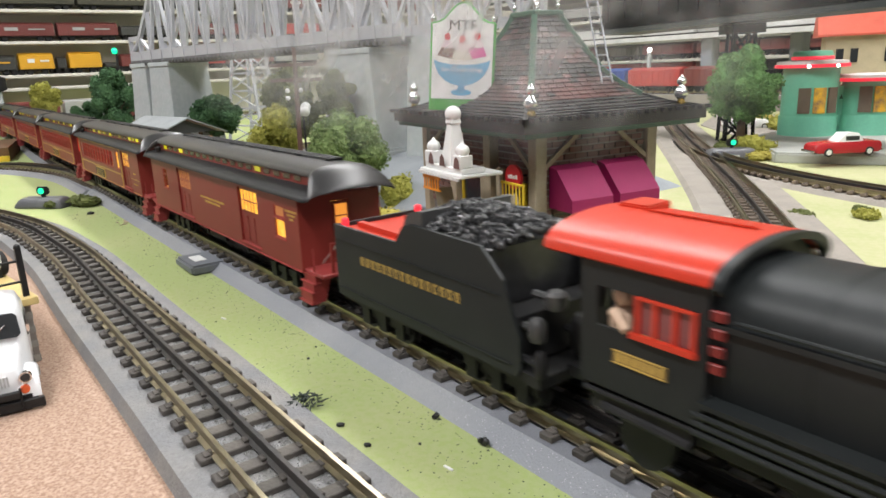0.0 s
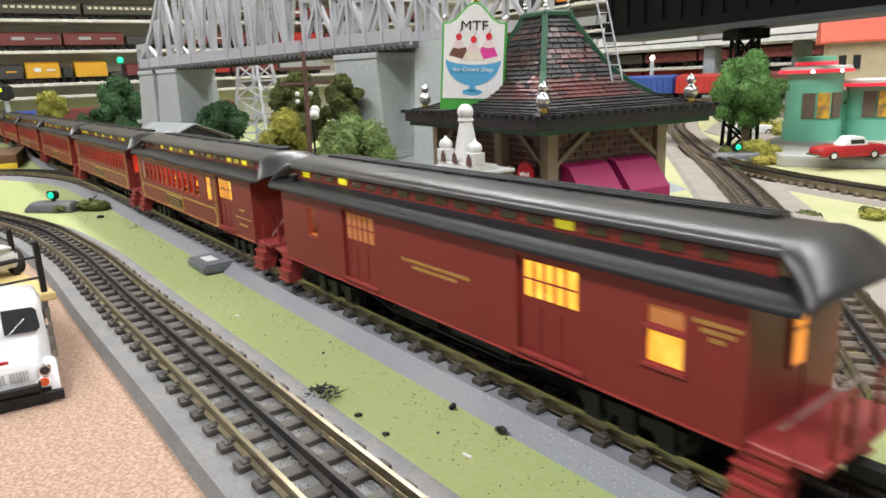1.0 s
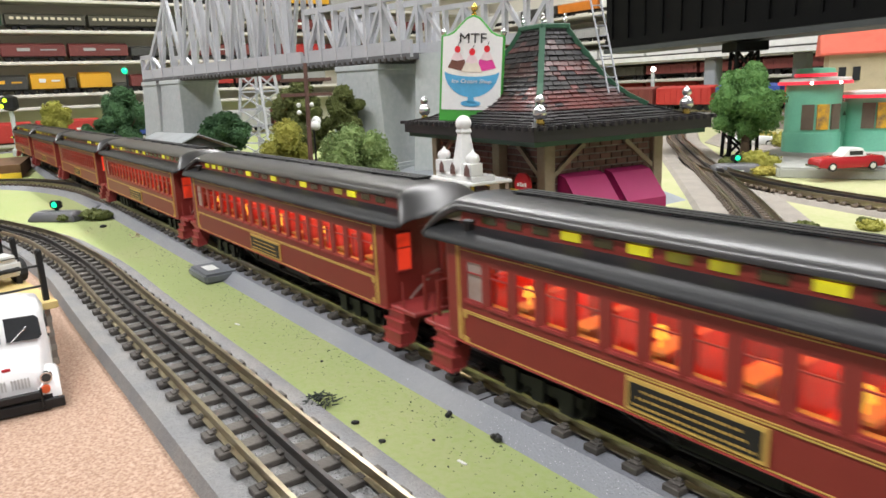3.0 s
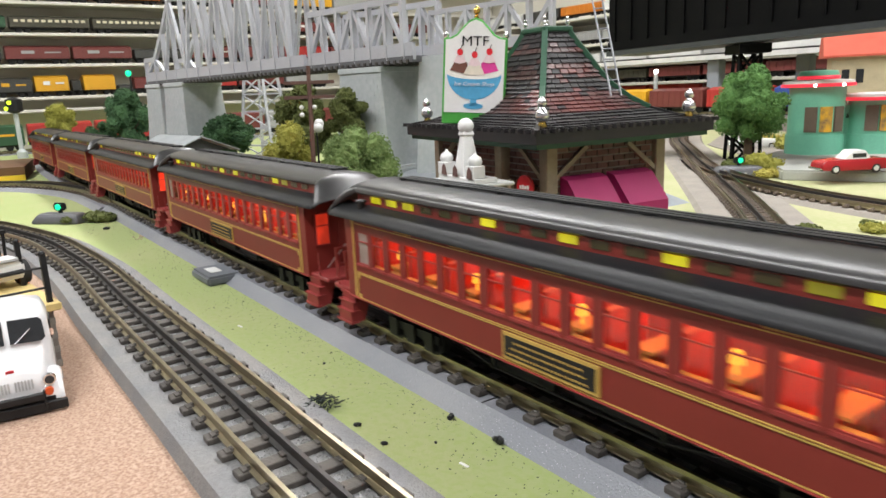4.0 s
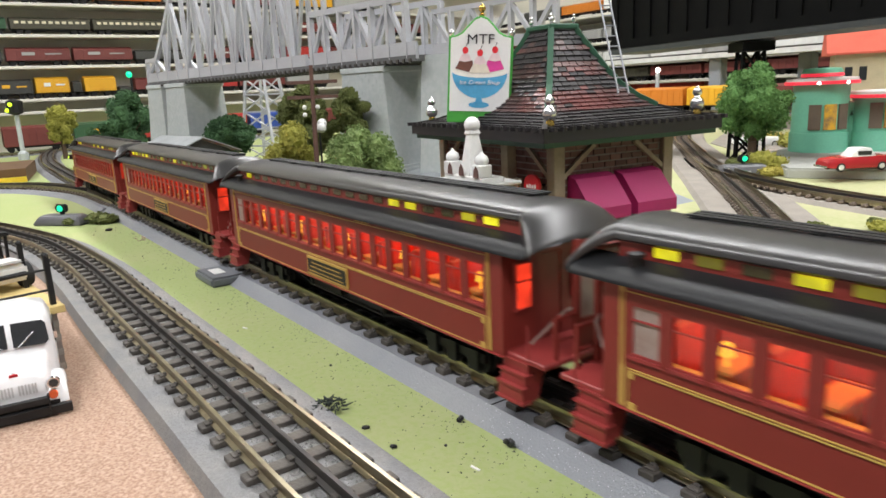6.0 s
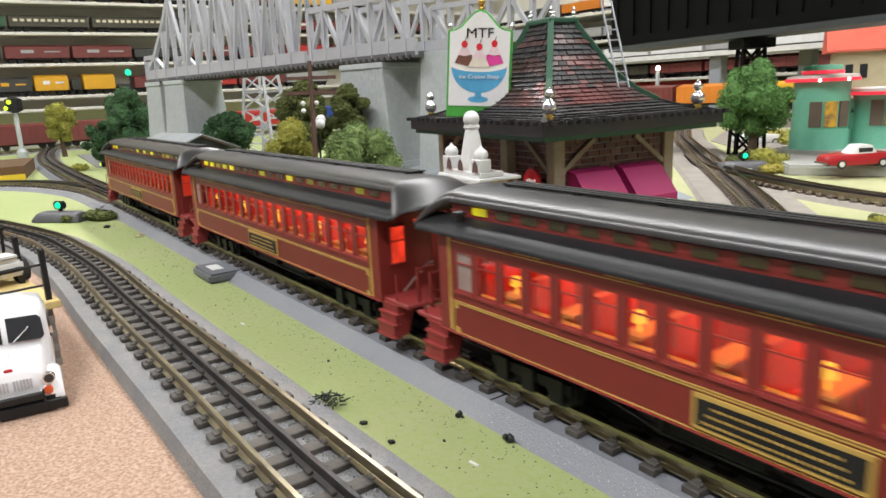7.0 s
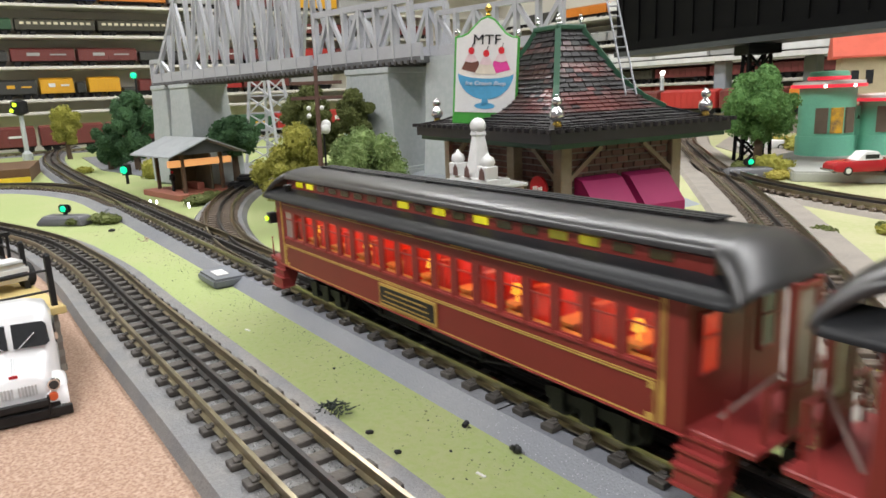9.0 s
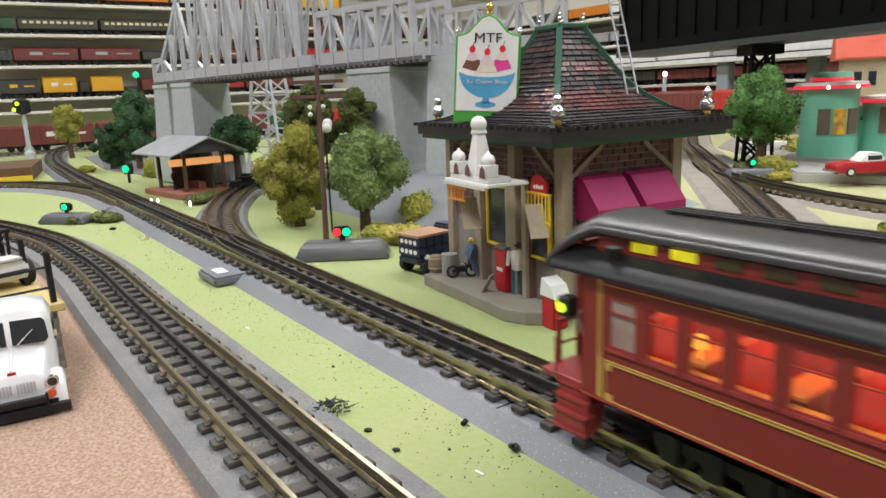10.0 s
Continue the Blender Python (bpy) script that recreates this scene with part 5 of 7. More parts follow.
    # shingles course by course on the four faces
    rows = []
    m = 5
    for (k0, z0), (k1, z1) in zip(prof, prof[1:]):
        for q in range(3):
            f0, f1 = q / 3, (q + 1) / 3
            rows.append((k0 + (k1 - k0) * f0, z0 + (z1 - z0) * f0, k0 + (k1 - k0) * f1, z0 + (z1 - z0) * f1))
    low = []
    for f in (0, 1):
        for i, (k0, z0, k1, z1) in enumerate(rows):
            a0, a1 = Vector(ring(k0, z0)[f]), Vector(ring(k0, z0)[f + 1])
            b0, b1 = Vector(ring(k1, z1)[f]), Vector(ring(k1, z1)[f + 1])
            w = (a1 - a0).length
            nsh = max(4, int(w / .0068))
            out = (a1 - a0).cross(b0 - a0).normalized()
            red = i in (6, 7, 8, 9, 10, 14, 15, 16, 19)
            for s in range(nsh):
                sh = .5 if i % 2 else 0
                f0, f1 = max(0, (s + sh - .5)) / nsh, min(nsh, s + sh + .5 - .08) / nsh
                if f1 - f0 < .02:
                    continue
                lift = out * (.0010 + rng.uniform(0, .0006))
                vs = [a0.lerp(a1, f0) + lift, a0.lerp(a1, f1) + lift, b0.lerp(b1, f1) + out * .0003, b0.lerp(b1, f0) + out * .0003]
                bm = B()
                top = [bm.verts.new(v) for v in vs]
                bot = [bm.verts.new(v - out * .0012) for v in vs]
                bm.faces.new(top); bm.faces.new(bot[::-1])
                for c in range(4):
                    bm.faces.new((top[c], bot[c], bot[(c + 1) % 4], top[(c + 1) % 4]))
                sm = SHINGLE if (red and rng.random() < .85) or (i > 5 and rng.random() < .15) else SHINGLE_D
                if i > 8:
                    part("shingle", bm, sm, rf)
                else:
                    low.append(([v.co.copy() for v in bm.verts], sm))
                    bm.free()
    me = bpy.data.meshes.new("eave_shingles")
    me.from_pydata([v for q, _ in low for v in q], [], [tuple(8 * n + i for i in f_) for n in range(len(low)) for f_ in ((0, 1, 2, 3), (7, 6, 5, 4), (0, 4, 5, 1), (1, 5, 6, 2), (2, 6, 7, 3), (3, 7, 4, 0))])
    me.materials.append(SHINGLE_D); me.materials.append(SHINGLE)
    for n, q in enumerate(me.polygons):
        q.material_index = 1 if low[n // 6][1] is SHINGLE else 0
    ob = new("eave_shingles", me); ob.parent = rf; ob["kind"] = "stuff"
    for f in range(4):
        bm = B()
        for (k0, z0), (k1, z1) in zip(prof[2:], prof[3:]):
            beam(bm, Vector(ring(k0, z0 + .001)[f]), Vector(ring(k1, z1 + .001)[f]), .0042, .0034)
        part("hip_trim", bm, DKGREEN, rf, "dark green hip trim")
        bm = B()
        for (k0, z0), (k1, z1) in zip(prof[:2], prof[1:3]):
            beam(bm, Vector(ring(k0, z0 + .0006)[f]), Vector(ring(k1, z1 + .0006)[f]), .0030, .0022)
        part("hip_trim", bm, SHINGLE_D, rf)
    # fascia with scalloped edge and dark green soffit beam
    bm = B(); loft(bm, [ring(1.0, .1305, .0005), ring(1.0, .1238, .0005)], caps=False); loft(bm, [ring(.985, .1305), ring(.985, .1238)], caps=False)
    part("fascia", bm, SHINGLE_D, rf)
    lug = mesh_of("eave_lug", (lambda b_: (box(b_, -.0012, .0012, -.0025, .0025, -.0013, .0013), b_)[1])(B()), SHINGLE_D)
    for f in (0, 1, 3):
        a, b = Vector(ring(1.0, .1318, .001)[f]), Vector(ring(1.0, .1318, .001)[(f + 1) % 4])
        n_ = 22
        for k in range(n_ + 1):
            p = a.lerp(b, k / n_)
            shared("eave_lug", lug, rf, Matrix.Translation(p) @ pose(0, 0, 0, 0, 0, math.degrees(math.atan2(b.y - a.y, b.x - a.x))))
    bm = B(); loft(bm, [ring(.972, .1262), ring(.972, .1205), ring(.93, .1205), ring(.93, .1262)])
    part("soffit", bm, DKGREEN, rf, "dark green eave beam")
    bm = B()
    tk = ring(.135, .1990)
    box(bm, tk[0][0] - .003, tk[2][0] + .003, tk[0][1] - .003, tk[2][1] + .003, .1970, .2010); chamfer(bm, .0008, 1)
    part("roof_cap", bm, DKGREEN, rf)
    for p in tk:
        finial(rf, pose(p[0], p[1], .2008), .34, False)
    for p in ((.004, -.004), (-.158, -.004), (.004, .122), (-.158, .122)):
        finial(rf, pose(p[0], p[1], .1325), .9)
    # dark roof ladder
    bm = B()
    la, lb = Vector((-.0215, .078, .150)), Vector((-.066, .0905, .245))
    sd = Vector((.0020, .0029, 0))
    for s in (-1, 1):
        rod(bm, la + sd * s, lb + sd * s, .0008, n=6)
    for k in range(13):
        p = la.lerp(lb, (k + .5) / 13)
        rod(bm, p - sd, p + sd, .0006, n=6)
    solid("ladder", bm, material("ladder_grey", (.30, .31, .33), .4, metal=.6), "thin grey metal ladder leaning on the stand roof", "ladder", m=KIOSK)
    # porch slab
    bm = B()
    prism(bm, [(-.152, -.0265), (-.034, -.0215), (-.020, -.0140), (-.006, .004), (-.006, .012), (-.157, .012)], 0, .0095, "z"); chamfer(bm, .0008, 1)
    solid("porch_slab", bm, material("slab_olive", (.24, .22, .18), .85, bump=.3), "worn grey-brown slab in front of the stand", "slab", m=KIOSK)


stand()


def sign():
    a, b = Vector((-.433, .097)), Vector((-.400, .134))
    ang = math.degrees(math.atan2(b.y - a.y, b.x - a.x))
    w = .0475
    t = thing("roof_sign", "white ice cream sign with green border on the stand roof", "sign", pose(-.4225, .0880, .1345, -4, 3.5, ang - 4) @ Matrix.Diagonal((1, 1, .89, 1)))
    out = [(0, 0), (w, 0), (w, .0700), (w * .90, .0708), (w * .80, .0735), (w * .70, .0795), (w * .60, .0848), (w * .5, .0868), (w * .40, .0848), (w * .30, .0795), (w * .20, .0735), (w * .10, .0708), (0, .0700)]
    bm = B(); prism(bm, out, 0, .005, "y"); chamfer(bm, .0006, 1)
    bd = part("board", bm, GREEN_T, t, "green edged board")
    c = Vector((w / 2, .045))
    bm2 = B(); pts = [(w * .035, .0095), (w * .965, .0095)] + [((x - c.x) * .93 + c.x, (z - c.y) * .955 + c.y) for x, z in out[2:]]
    prism(bm2, pts, -.0006, -.0001, "y")
    part("face", bm2, WHITE, t, "white painted face")

    def flat(name, pts_, mat, y=-.0009, lab=""):
        bm_ = B(); prism(bm_, pts_, y, y + .0003, "y")
        part(name, bm_, mat, t, lab)
    ell = lambda cx, cz, rx, rz, a0=0, a1=360, n=22: [(cx + rx * math.cos(math.radians(a0 + (a1 - a0) * k / n)), cz + rz * math.sin(math.radians(a0 + (a1 - a0) * k / n))) for k in range(n + (a1 - a0 < 359))]
    blue = material("sign_blue", (.08, .36, .60), .5); brown = material("sign_brown", (.16, .06, .04), .5); pink = material("sign_pink", (.70, .05, .30), .5); cherry = material("sign_cherry", (.70, .02, .03), .4)
    cx = w * .5
    cream_c = material("sign_cream", (.82, .80, .74), .5)
    flat("cup", ell(cx, .0415, w * .43, .0215, 180, 360), blue, lab="blue sundae cup")
    flat("cup_stem", [(cx - .0030, .0150), (cx + .0030, .0150), (cx + .0020, .0210), (cx - .0020, .0210)], blue)
    flat("cup_foot", ell(cx, .0148, w * .16, .0026), blue)
    flat("cup_rim", ell(cx, .0420, w * .44, .0052), cream_c, -.0010)
    flat("scoop", [(w * .12, .0440), (w * .40, .0405), (w * .39, .0500), (w * .33, .0525), (w * .19, .0515)], brown, -.0013)
    flat("scoop", [(w * .33, .0405), (w * .67, .0405), (w * .61, .0470), (w * .54, .0505), (w * .46, .0505), (w * .39, .0470)], material("vanilla", (.74, .68, .56), .5), -.0015)
    flat("scoop", [(w * .60, .0405), (w * .88, .0440), (w * .81, .0515), (w * .67, .0525), (w * .61, .0500)], pink, -.0013)
    whip = material("whip", (.78, .62, .63), .5)
    for fx, fz in ((.27, .0545), (.5, .0525), (.73, .0550)):
        flat("cream", [(w * fx - .0048, fz - .0040), (w * fx, fz - .0052), (w * fx + .0048, fz - .0040), (w * fx + .0030, fz), (w * fx + .0010, fz + .0030), (w * fx - .0010, fz + .0030), (w * fx - .0030, fz)], whip, -.0017)
        flat("cherry", ell(w * fx, fz + .0042, .0022, .0028), cherry, -.0019)
        flat("cherry_stem", [(w * fx, fz + .0066), (w * fx + .0004, fz + .0066), (w * fx + .0016, fz + .0100), (w * fx + .0010, fz + .0100)], BLACK, -.0019)
    cu = bpy.data.curves.new("sign_text", "FONT")
    cu.body, cu.size, cu.align_x, cu.extrude = "MTF", .0112, "CENTER", .0002
    cu.materials.append(BLACK)
    o = new("sign_text", cu); o.parent = t; o.matrix_basis = pose(cx, -.0010, .0640, 90, 0, 0)
    cu = bpy.data.curves.new("sign_text", "FONT")
    cu.body, cu.size, cu.align_x, cu.extrude, cu.shear = "Ice Cream Shop", .0046, "CENTER", .0002, .2
    cu.materials.append(WHITE)
    o = new("sign_text", cu); o.parent = t; o.matrix_basis = pose(cx, -.0013, .0315, 90, 0, 0)
    bm = B(); lathe(bm, [(.001, .085), (.0022, .0875), (.0010, .0890), (.0026, .0915), (.0026, .0935), (.0008, .0962)], (cx, .0025, 0), 12)
    part("top_ball", bm, BRASS, t, "", 60)
    for x in (w * .03, w * .97):
        bm = B(); lathe(bm, [(.0010, .0695), (.0022, .0720), (.0022, .0740), (.0006, .0763)], (x, .0025, 0), 12)
        part("corner_ball", bm, SILVER, t, "", 60)


sign()


def doll(x, y, z, h, mats, label, sit=0):
    bm = B()
    for s in (-1, 1):
        rod(bm, (s * h * .07, sit * h * .2, 0), (s * h * .06, 0, h * .48), h * .055, h * .065, 8)
        rod(bm, (s * h * .15, 0, h * .80), (s * h * .17, -h * .10, h * .55), h * .045, h * .038, 6)
    lathe(bm, [(h * .10, h * .46), (h * .13, h * .6), (h * .14, h * .78), (h * .05, h * .84)], n=10)
    sphere(bm, (0, 0, h * .92), h * .07)
    me = mesh_of("doll", bm, mats, 60)
    for p in me.polygons:
        cz = p.center.z
        p.material_index = 0 if cz < h * .47 else 1 if cz < h * .83 else 2
    return tagged(new("figurine", me), label, "figurine")


def porch():
    K = KIOSK
    skin = material("figurine_skin", (.55, .36, .26), .6); jeans = material("figurine_teal", (.03, .10, .14), .7); shirt = material("figurine_white", (.72, .70, .64), .7)
    blue = material("figurine_blue", (.09, .14, .24), .7); blond = material("figurine_yellow", (.65, .42, .05), .6)
    f = doll(0, 0, 0, .040, [jeans, shirt, BARK], "painted figurine in a white shirt by the red machine"); f.matrix_basis = pose(-0.3705, 0.1036, .0095, 0, 0, 40)
    f = doll(0, 0, 0, .034, [blue, blue, blond], "painted figurine in blue with yellow hat", 1); f.matrix_basis = pose(-0.4278, 0.1056, .0095, 0, 0, -20)
    # red drinks machine
    t = thing("drinks_machine", "red drinks vending machine on the porch", "vending machine", pose(-0.3830, 0.1040, .0095, 0, 0, -8.4))
    bm = B(); box(bm, -.008, .008, -.006, .006, 0, .032); chamfer(bm, .001)
    part("body", bm, SIGN_RED, t)
    bm = B(); box(bm, -.0068, .0068, -.0055, .0055, .0322, .0345)
    part("top", bm, SIGBOX, t)
    bm = B(); box(bm, -.004, .004, -.0066, -.0062, .016, .0185)
    part("marking", bm, WHITE, t, "small pale marking")
    # red cooler with white lid
    t = thing("cooler_box", "red cooler box with a white lid on the turf", "cooler", pose(-.3190, .0905, 0, 0, 0, -8))
    bm = B(); box(bm, -.007, .007, -.006, .006, 0, .022); chamfer(bm, .001)
    part("body", bm, SIGN_RED, t)
    bm = B(); prism(bm, [(-.008, .022), (.008, .022), (.004, .030), (-.006, .034)], -.0065, .0065, "y")
    part("lid", bm, WHITE, t)
    # drum, barrel, chair, motorcycle
    bm = B(); rod(bm, (0, 0, 0), (0, 0, .018), .0062, .0065, 16)
    solid("drum", bm, STONE_G, "grey metal drum on the porch slab", "drum", 40, m=pose(-0.4494, 0.0990, .0095))
    bm = B(); lathe(bm, [(.005, 0), (.0066, .005), (.0066, .009), (.005, .014)], n=14)
    t = solid("barrel", bm, material("barrel_wood", (.25, .17, .10), .8), "small wooden barrel with pale hoops", "barrel", 40, m=pose(-0.4663, 0.0972, .0095))
    for z in (.003, .011):
        bm = B(); lathe(bm, [(.0063, z), (.0068, z + .0006), (.0064, z + .0016)], n=14)
        part("hoop", bm, STONE_G, t)
    t = thing("motorcycle", "small dark chrome motorcycle parked on the slab", "motorcycle", pose(-0.4359, 0.1018, .0095, 0, 0, 60) @ Matrix.Scale(.85, 4))
    for x in (-.009, .009):
        bm = B(); n = 16
        loft(bm, [[(x + (.0052 + .0012 * math.cos(b)) * math.cos(a), .0012 * math.sin(b), .0062 + (.0052 + .0012 * math.cos(b)) * math.sin(a)) for b in (2 * math.pi * j / 6 for j in range(6))] for a in (2 * math.pi * k / n for k in range(n + 1))], caps=False)
        part("wheel", bm, RUBBER, t, "", 60)
    bm = B(); rod(bm, (-.009, 0, .0062), (.006, 0, .012), .0014); rod(bm, (.009, 0, .0062), (.006, 0, .016), .001); rod(bm, (.006, -.005, .016), (.006, .005, .016), .0008); box(bm, -.006, .003, -.002, .002, .006, .011)
    part("frame", bm, BLACK, t)
    bm = B(); sphere(bm, (.002, 0, .0128), .003, .7)
    part("tank", bm, SILVER, t, "", 60)
    # white fairground-style canopy with obelisk and domes
    t = thing("porch_canopy", "ornate white canopy with obelisk and small domes", "canopy", pose(-.3556, .066, .0181, 0, 0, -8.4) @ Matrix.Scale(.8836, 4))
    bm = B(); box(bm, -.046, .020, -.013, .023, .0875, .0900); box(bm, -.042, .016, -.010, .010, .0900, .0940); chamfer(bm, .0006, 1)
    part("base", bm, WHITE, t)
    me = mesh_of("dentil", (lambda b_: (box(b_, -.0012, .0012, -.0008, .0008, -.0022, 0), b_)[1])(B()), WHITE)
    for k in range(16):
        shared("dentil", me, t, pose(-.044 + .004 * k, -.0138, .0880))
    bm = B(); loft(bm, [[(x - r, -r, z), (x + r, -r, z), (x + r, r, z), (x - r, r, z)] for x, r, z in ((-.012, .0085, .094), (-.012, .0062, .106), (-.012, .0036, .124), (-.012, .0046, .1255), (-.012, .0040, .128))])
    part("obelisk", bm, WHITE, t)
    bm = B(); sphere(bm, (-.012, 0, .1318), .0062)
    part("globe", bm, WHITE, t, "", 60)
    for x, y in ((-.036, -.005), (.009, -.005)):
        bm = B(); box(bm, x - .0055, x + .0055, y - .0055, y + .0055, .094, .1035); chamfer(bm, .0006, 1)
        part("turret", bm, WHITE, t)
        bm = B(); lathe(bm, [(.0045, .1035), (.0056, .1060), (.0045, .1095), (.0015, .1115), (.0005, .1135)], (x, y, 0), 12)
        part("dome", bm, WHITE, t, "", 60)
    bm = B()
    for x in (-.030, -.012, .010):
        prism(bm, [(x - .004, .094), (x + .004, .094), (x + .003, .100), (x, .103), (x - .003, .100)], -.0112, -.0108, "y")
    part("arch_panel", bm, BRICK, t)
    for x in (-.034, -.010):
        bm = B(); box(bm, x - .003, x + .003, .0370, .0430, -.0097, .0875); chamfer(bm, .0005, 1)
        part("post", bm, TIMBER, t, "weathered timber post")
    bm = B()
    for k in range(6):
        x = -.042 + k * .0045
        box(bm, x, x + .001, -.0120, -.0110, .074, .083)
    box(bm, -.043, -.016, -.0122, -.0108, .0825, .0845); box(bm, -.043, -.016, -.0122, -.0108, .0735, .0750)
    part("orange_lattice", bm, ORANGE, t, "orange lattice rail")
    bm = B()
    for k in range(7):
        x = .012 + k * .0045
        box(bm, x, x + .0008, .0265, .0275, .060, .080)
    box(bm, .011, .041, .0262, .0278, .080, .0815); box(bm, .011, .041, .0262, .0278, .0590, .0605)
    part("yellow_lattice", bm, YELLOW, t, "yellow lattice rail")
    bm = B(); box(bm, -.003, .018, .0440, .0455, .030, .072)
    part("counter_panel", bm, YELLOW, t, "yellow counter panel")
    bm = B(); box(bm, -.0150, -.0060, .0400, .0470, -.0097, .0875)
    part("brick_pilaster", bm, BRICK, t)
    for x, yy in ((-.030, .012), (.030, .034)):
        bm = B(); beam(bm, (x - .006, yy - .010, .073), (x + .008, yy - .014, .050), .014, .0012)
        part("menu_board", bm, TIMBER, t, "tilted timber board")
    bm = B(); beam(bm, (-.002, -.012, .0100), (.004, -.008, .0235), .008, .0008)
    solid("notice_board", bm, STONE_G, "small grey notice board leaning on the slab", "board", m=pose(-0.3888, 0.1009, -.0005, 0, 0, -10))
    # round red wall sign
    t = thing("round_sign", "round red advertising sign on the stand wall", "sign", pose(-.336, .0935, .0925, 90, 0, -4))
    bm = B(); rod(bm, (0, 0, -.001), (0, 0, .001), .0082, .0082, 28)
    part("disc", bm, SIGN_RED, t, "", 40)
    bm = B()
    for k in range(4):
        box(bm, -.0048 + .0026 * k, -.0030 + .0026 * k, -.0012, .0010 + .0006 * (k % 2), .001, .0013)
    part("marking", bm, WHITE, t, "white marking")
    bm = B(); box(bm, -.0006, .0006, -.0006, .0006, -.0135, 0)
    part("bracket", bm, BLACK, t, m=pose(0, 0, 0))


porch()


# ---- signals, pole, shelter, vehicles ----
def signal(x, y, ang, L, lights, label, seed=0, hgt=.014, plate=False):
    t = thing("track_signal", label, "signal", pose(x, y, 0, 0, 0, ang), "track signals")
    bm = B()
    loft(bm, [[(-a, -b, z), (a, -b, z), (a, b, z), (-a, b, z)] for a, b, z in ((L / 2, .016, 0), (L / 2, .016, .003), (L / 2 - .006, .012, hgt * .8), (L / 2 - .010, .008, hgt))])
    chamfer(bm, .0015, 2)
    part("cover", bm, SIGBOX, t, "moulded grey cover", 40)
    bm = B(); rod(bm, (0, 0, hgt - .001), (0, 0, hgt + .004), .003, n=10)
    part("stem", bm, BLACK, t)
    bm = B(); box(bm, -.009, .009, -.0035, .0035, hgt + .003, hgt + .014); chamfer(bm, .002, 2)
    h = part("head", bm, BLACK, t, "", 40)
    for o, m in lights:
        bm = B(); rod(bm, (o, -.0032, hgt + .0085), (o, -.0050, hgt + .0085), .0042, .0040, 14)
        part("lens", bm, m, h, "glowing lens", 40)
    if plate:
        bm = B(); box(bm, -.006, .006, -.0175, -.0168, .001, .010)
        part("plate", bm, WHITE, t, "pale plate")
    return t


def yard():
    signal(-1.083, -.098, 42, .075, ((.0, GLOW_G),), "green lit track signal on a grey cover by the main line")
    signal(-.607, .083, 56, .092, ((-.0045, GLOW_R), (.0048, GLOW_G)), "red and green lit signal on a grey cover", hgt=.018)
    signal(-.618, .818, 55, .085, ((.001, GLOW_G),), "green lit signal on a grey cover beside the crossing", plate=True, hgt=.020)
    t = thing("signal_mast", "short black mast with a green lamp near the shelter", "signal", pose(-1.55, .079, 0, 0, 0, 40))
    bm = B(); rod(bm, (0, 0, 0), (0, 0, .022), .003); box(bm, -.008, .008, -.004, .006, .018, .04)
    part("head", bm, BLACK, t)
    bm = B(); rod(bm, (-.002, -.004, .029), (-.002, -.006, .029), .0075, .0075, 14)
    part("lens", bm, GLOW_G, t)
    t = thing("signal_post", "pale grey post with two lime signal lamps", "signal", pose(-2.62, .0, 0, 0, 0, 40))
    bm = B(); lathe(bm, [(.016, 0), (.016, .02), (.007, .03), (.007, .15)], n=10)
    part("post", bm, CONCRETE, t)
    bm = B(); lathe(bm, [(.002, .14), (.024, .15), (.024, .185), (.002, .195)], n=14)
    part("head", bm, BLACK, t)
    for a, b in ((-.008, .158), (.006, .176)):
        bm = B(); rod(bm, (a, -.022, b), (a, -.027, b), .0062, .0062, 12)
        part("lens", bm, GLOW_Y, t)
    t = thing("signal_mast", "tall thin mast with a green lamp by the shelves", "signal", pose(-2.85, .41, 0))
    bm = B(); rod(bm, (0, 0, 0), (0, 0, .28), .004)
    part("post", bm, BLACK, t)
    bm = B(); sphere(bm, (.004, -.006, .268), .0115)
    part("lens", bm, GLOW_G, t, "", 60)
    t = thing("yard_lamp", "white yard lamp on a thin post", "lamp", pose(-1.60, 1.89, 0))
    bm = B(); rod(bm, (0, 0, 0), (0, 0, .18), .007)
    part("post", bm, CONCRETE, t)
    bm = B(); sphere(bm, (0.01, -.012, .19), .0085)
    part("globe", bm, GLOW_W, t, "", 60)
    # telegraph pole
    t = thing("telegraph_pole", "brown wooden telegraph pole with two crossarms", "pole", pose(-.7, .1095, 0, -3.5, -5.0, 0))
    bm = B(); rod(bm, (0, 0, 0), (.002, 0, .192), .0032, .0022, 10)
    part("pole", bm, WOOD_POLE, t, "", 60)
    for z in (.158, .174):
        bm = B(); beam(bm, (-.0135, -.0235, z), (.0165, .0235, z), .003, .0035)
        part("crossarm", bm, WOOD_POLE, t)
    for k, z in ((-1, .147), (1, .147), (-1, .139)):
        bm = B(); sphere(bm, (k * .004, k * .006 - .002, z), .0026)
        part("insulator", bm, WHITE, t)
    t = thing("lamp_cluster", "white globe street lamp behind the pole", "lamp", pose(-.735, .135, 0))
    bm = B(); rod(bm, (0, 0, 0), (0, 0, .118), .0012)
    part("post", bm, BLACK, t)
    for a, b, z in ((-.006, 0, .122), (.006, 0, .122), (0, .004, .127)):
        bm = B(); sphere(bm, (a, b, z), .0055)
        part("globe", bm, WHITE, t, "", 60)
    # waiting shelter
    t = thing("waiting_shelter", "small station shelter with grey gable roof on a red base", "shelter", pose(-1.259, 0.125, 0, 0, 0, 8) @ Matrix.Scale(.90, 4))
    bm = B(); box(bm, -.085, .085, -.062, .062, 0, .011); chamfer(bm, .001, 1)
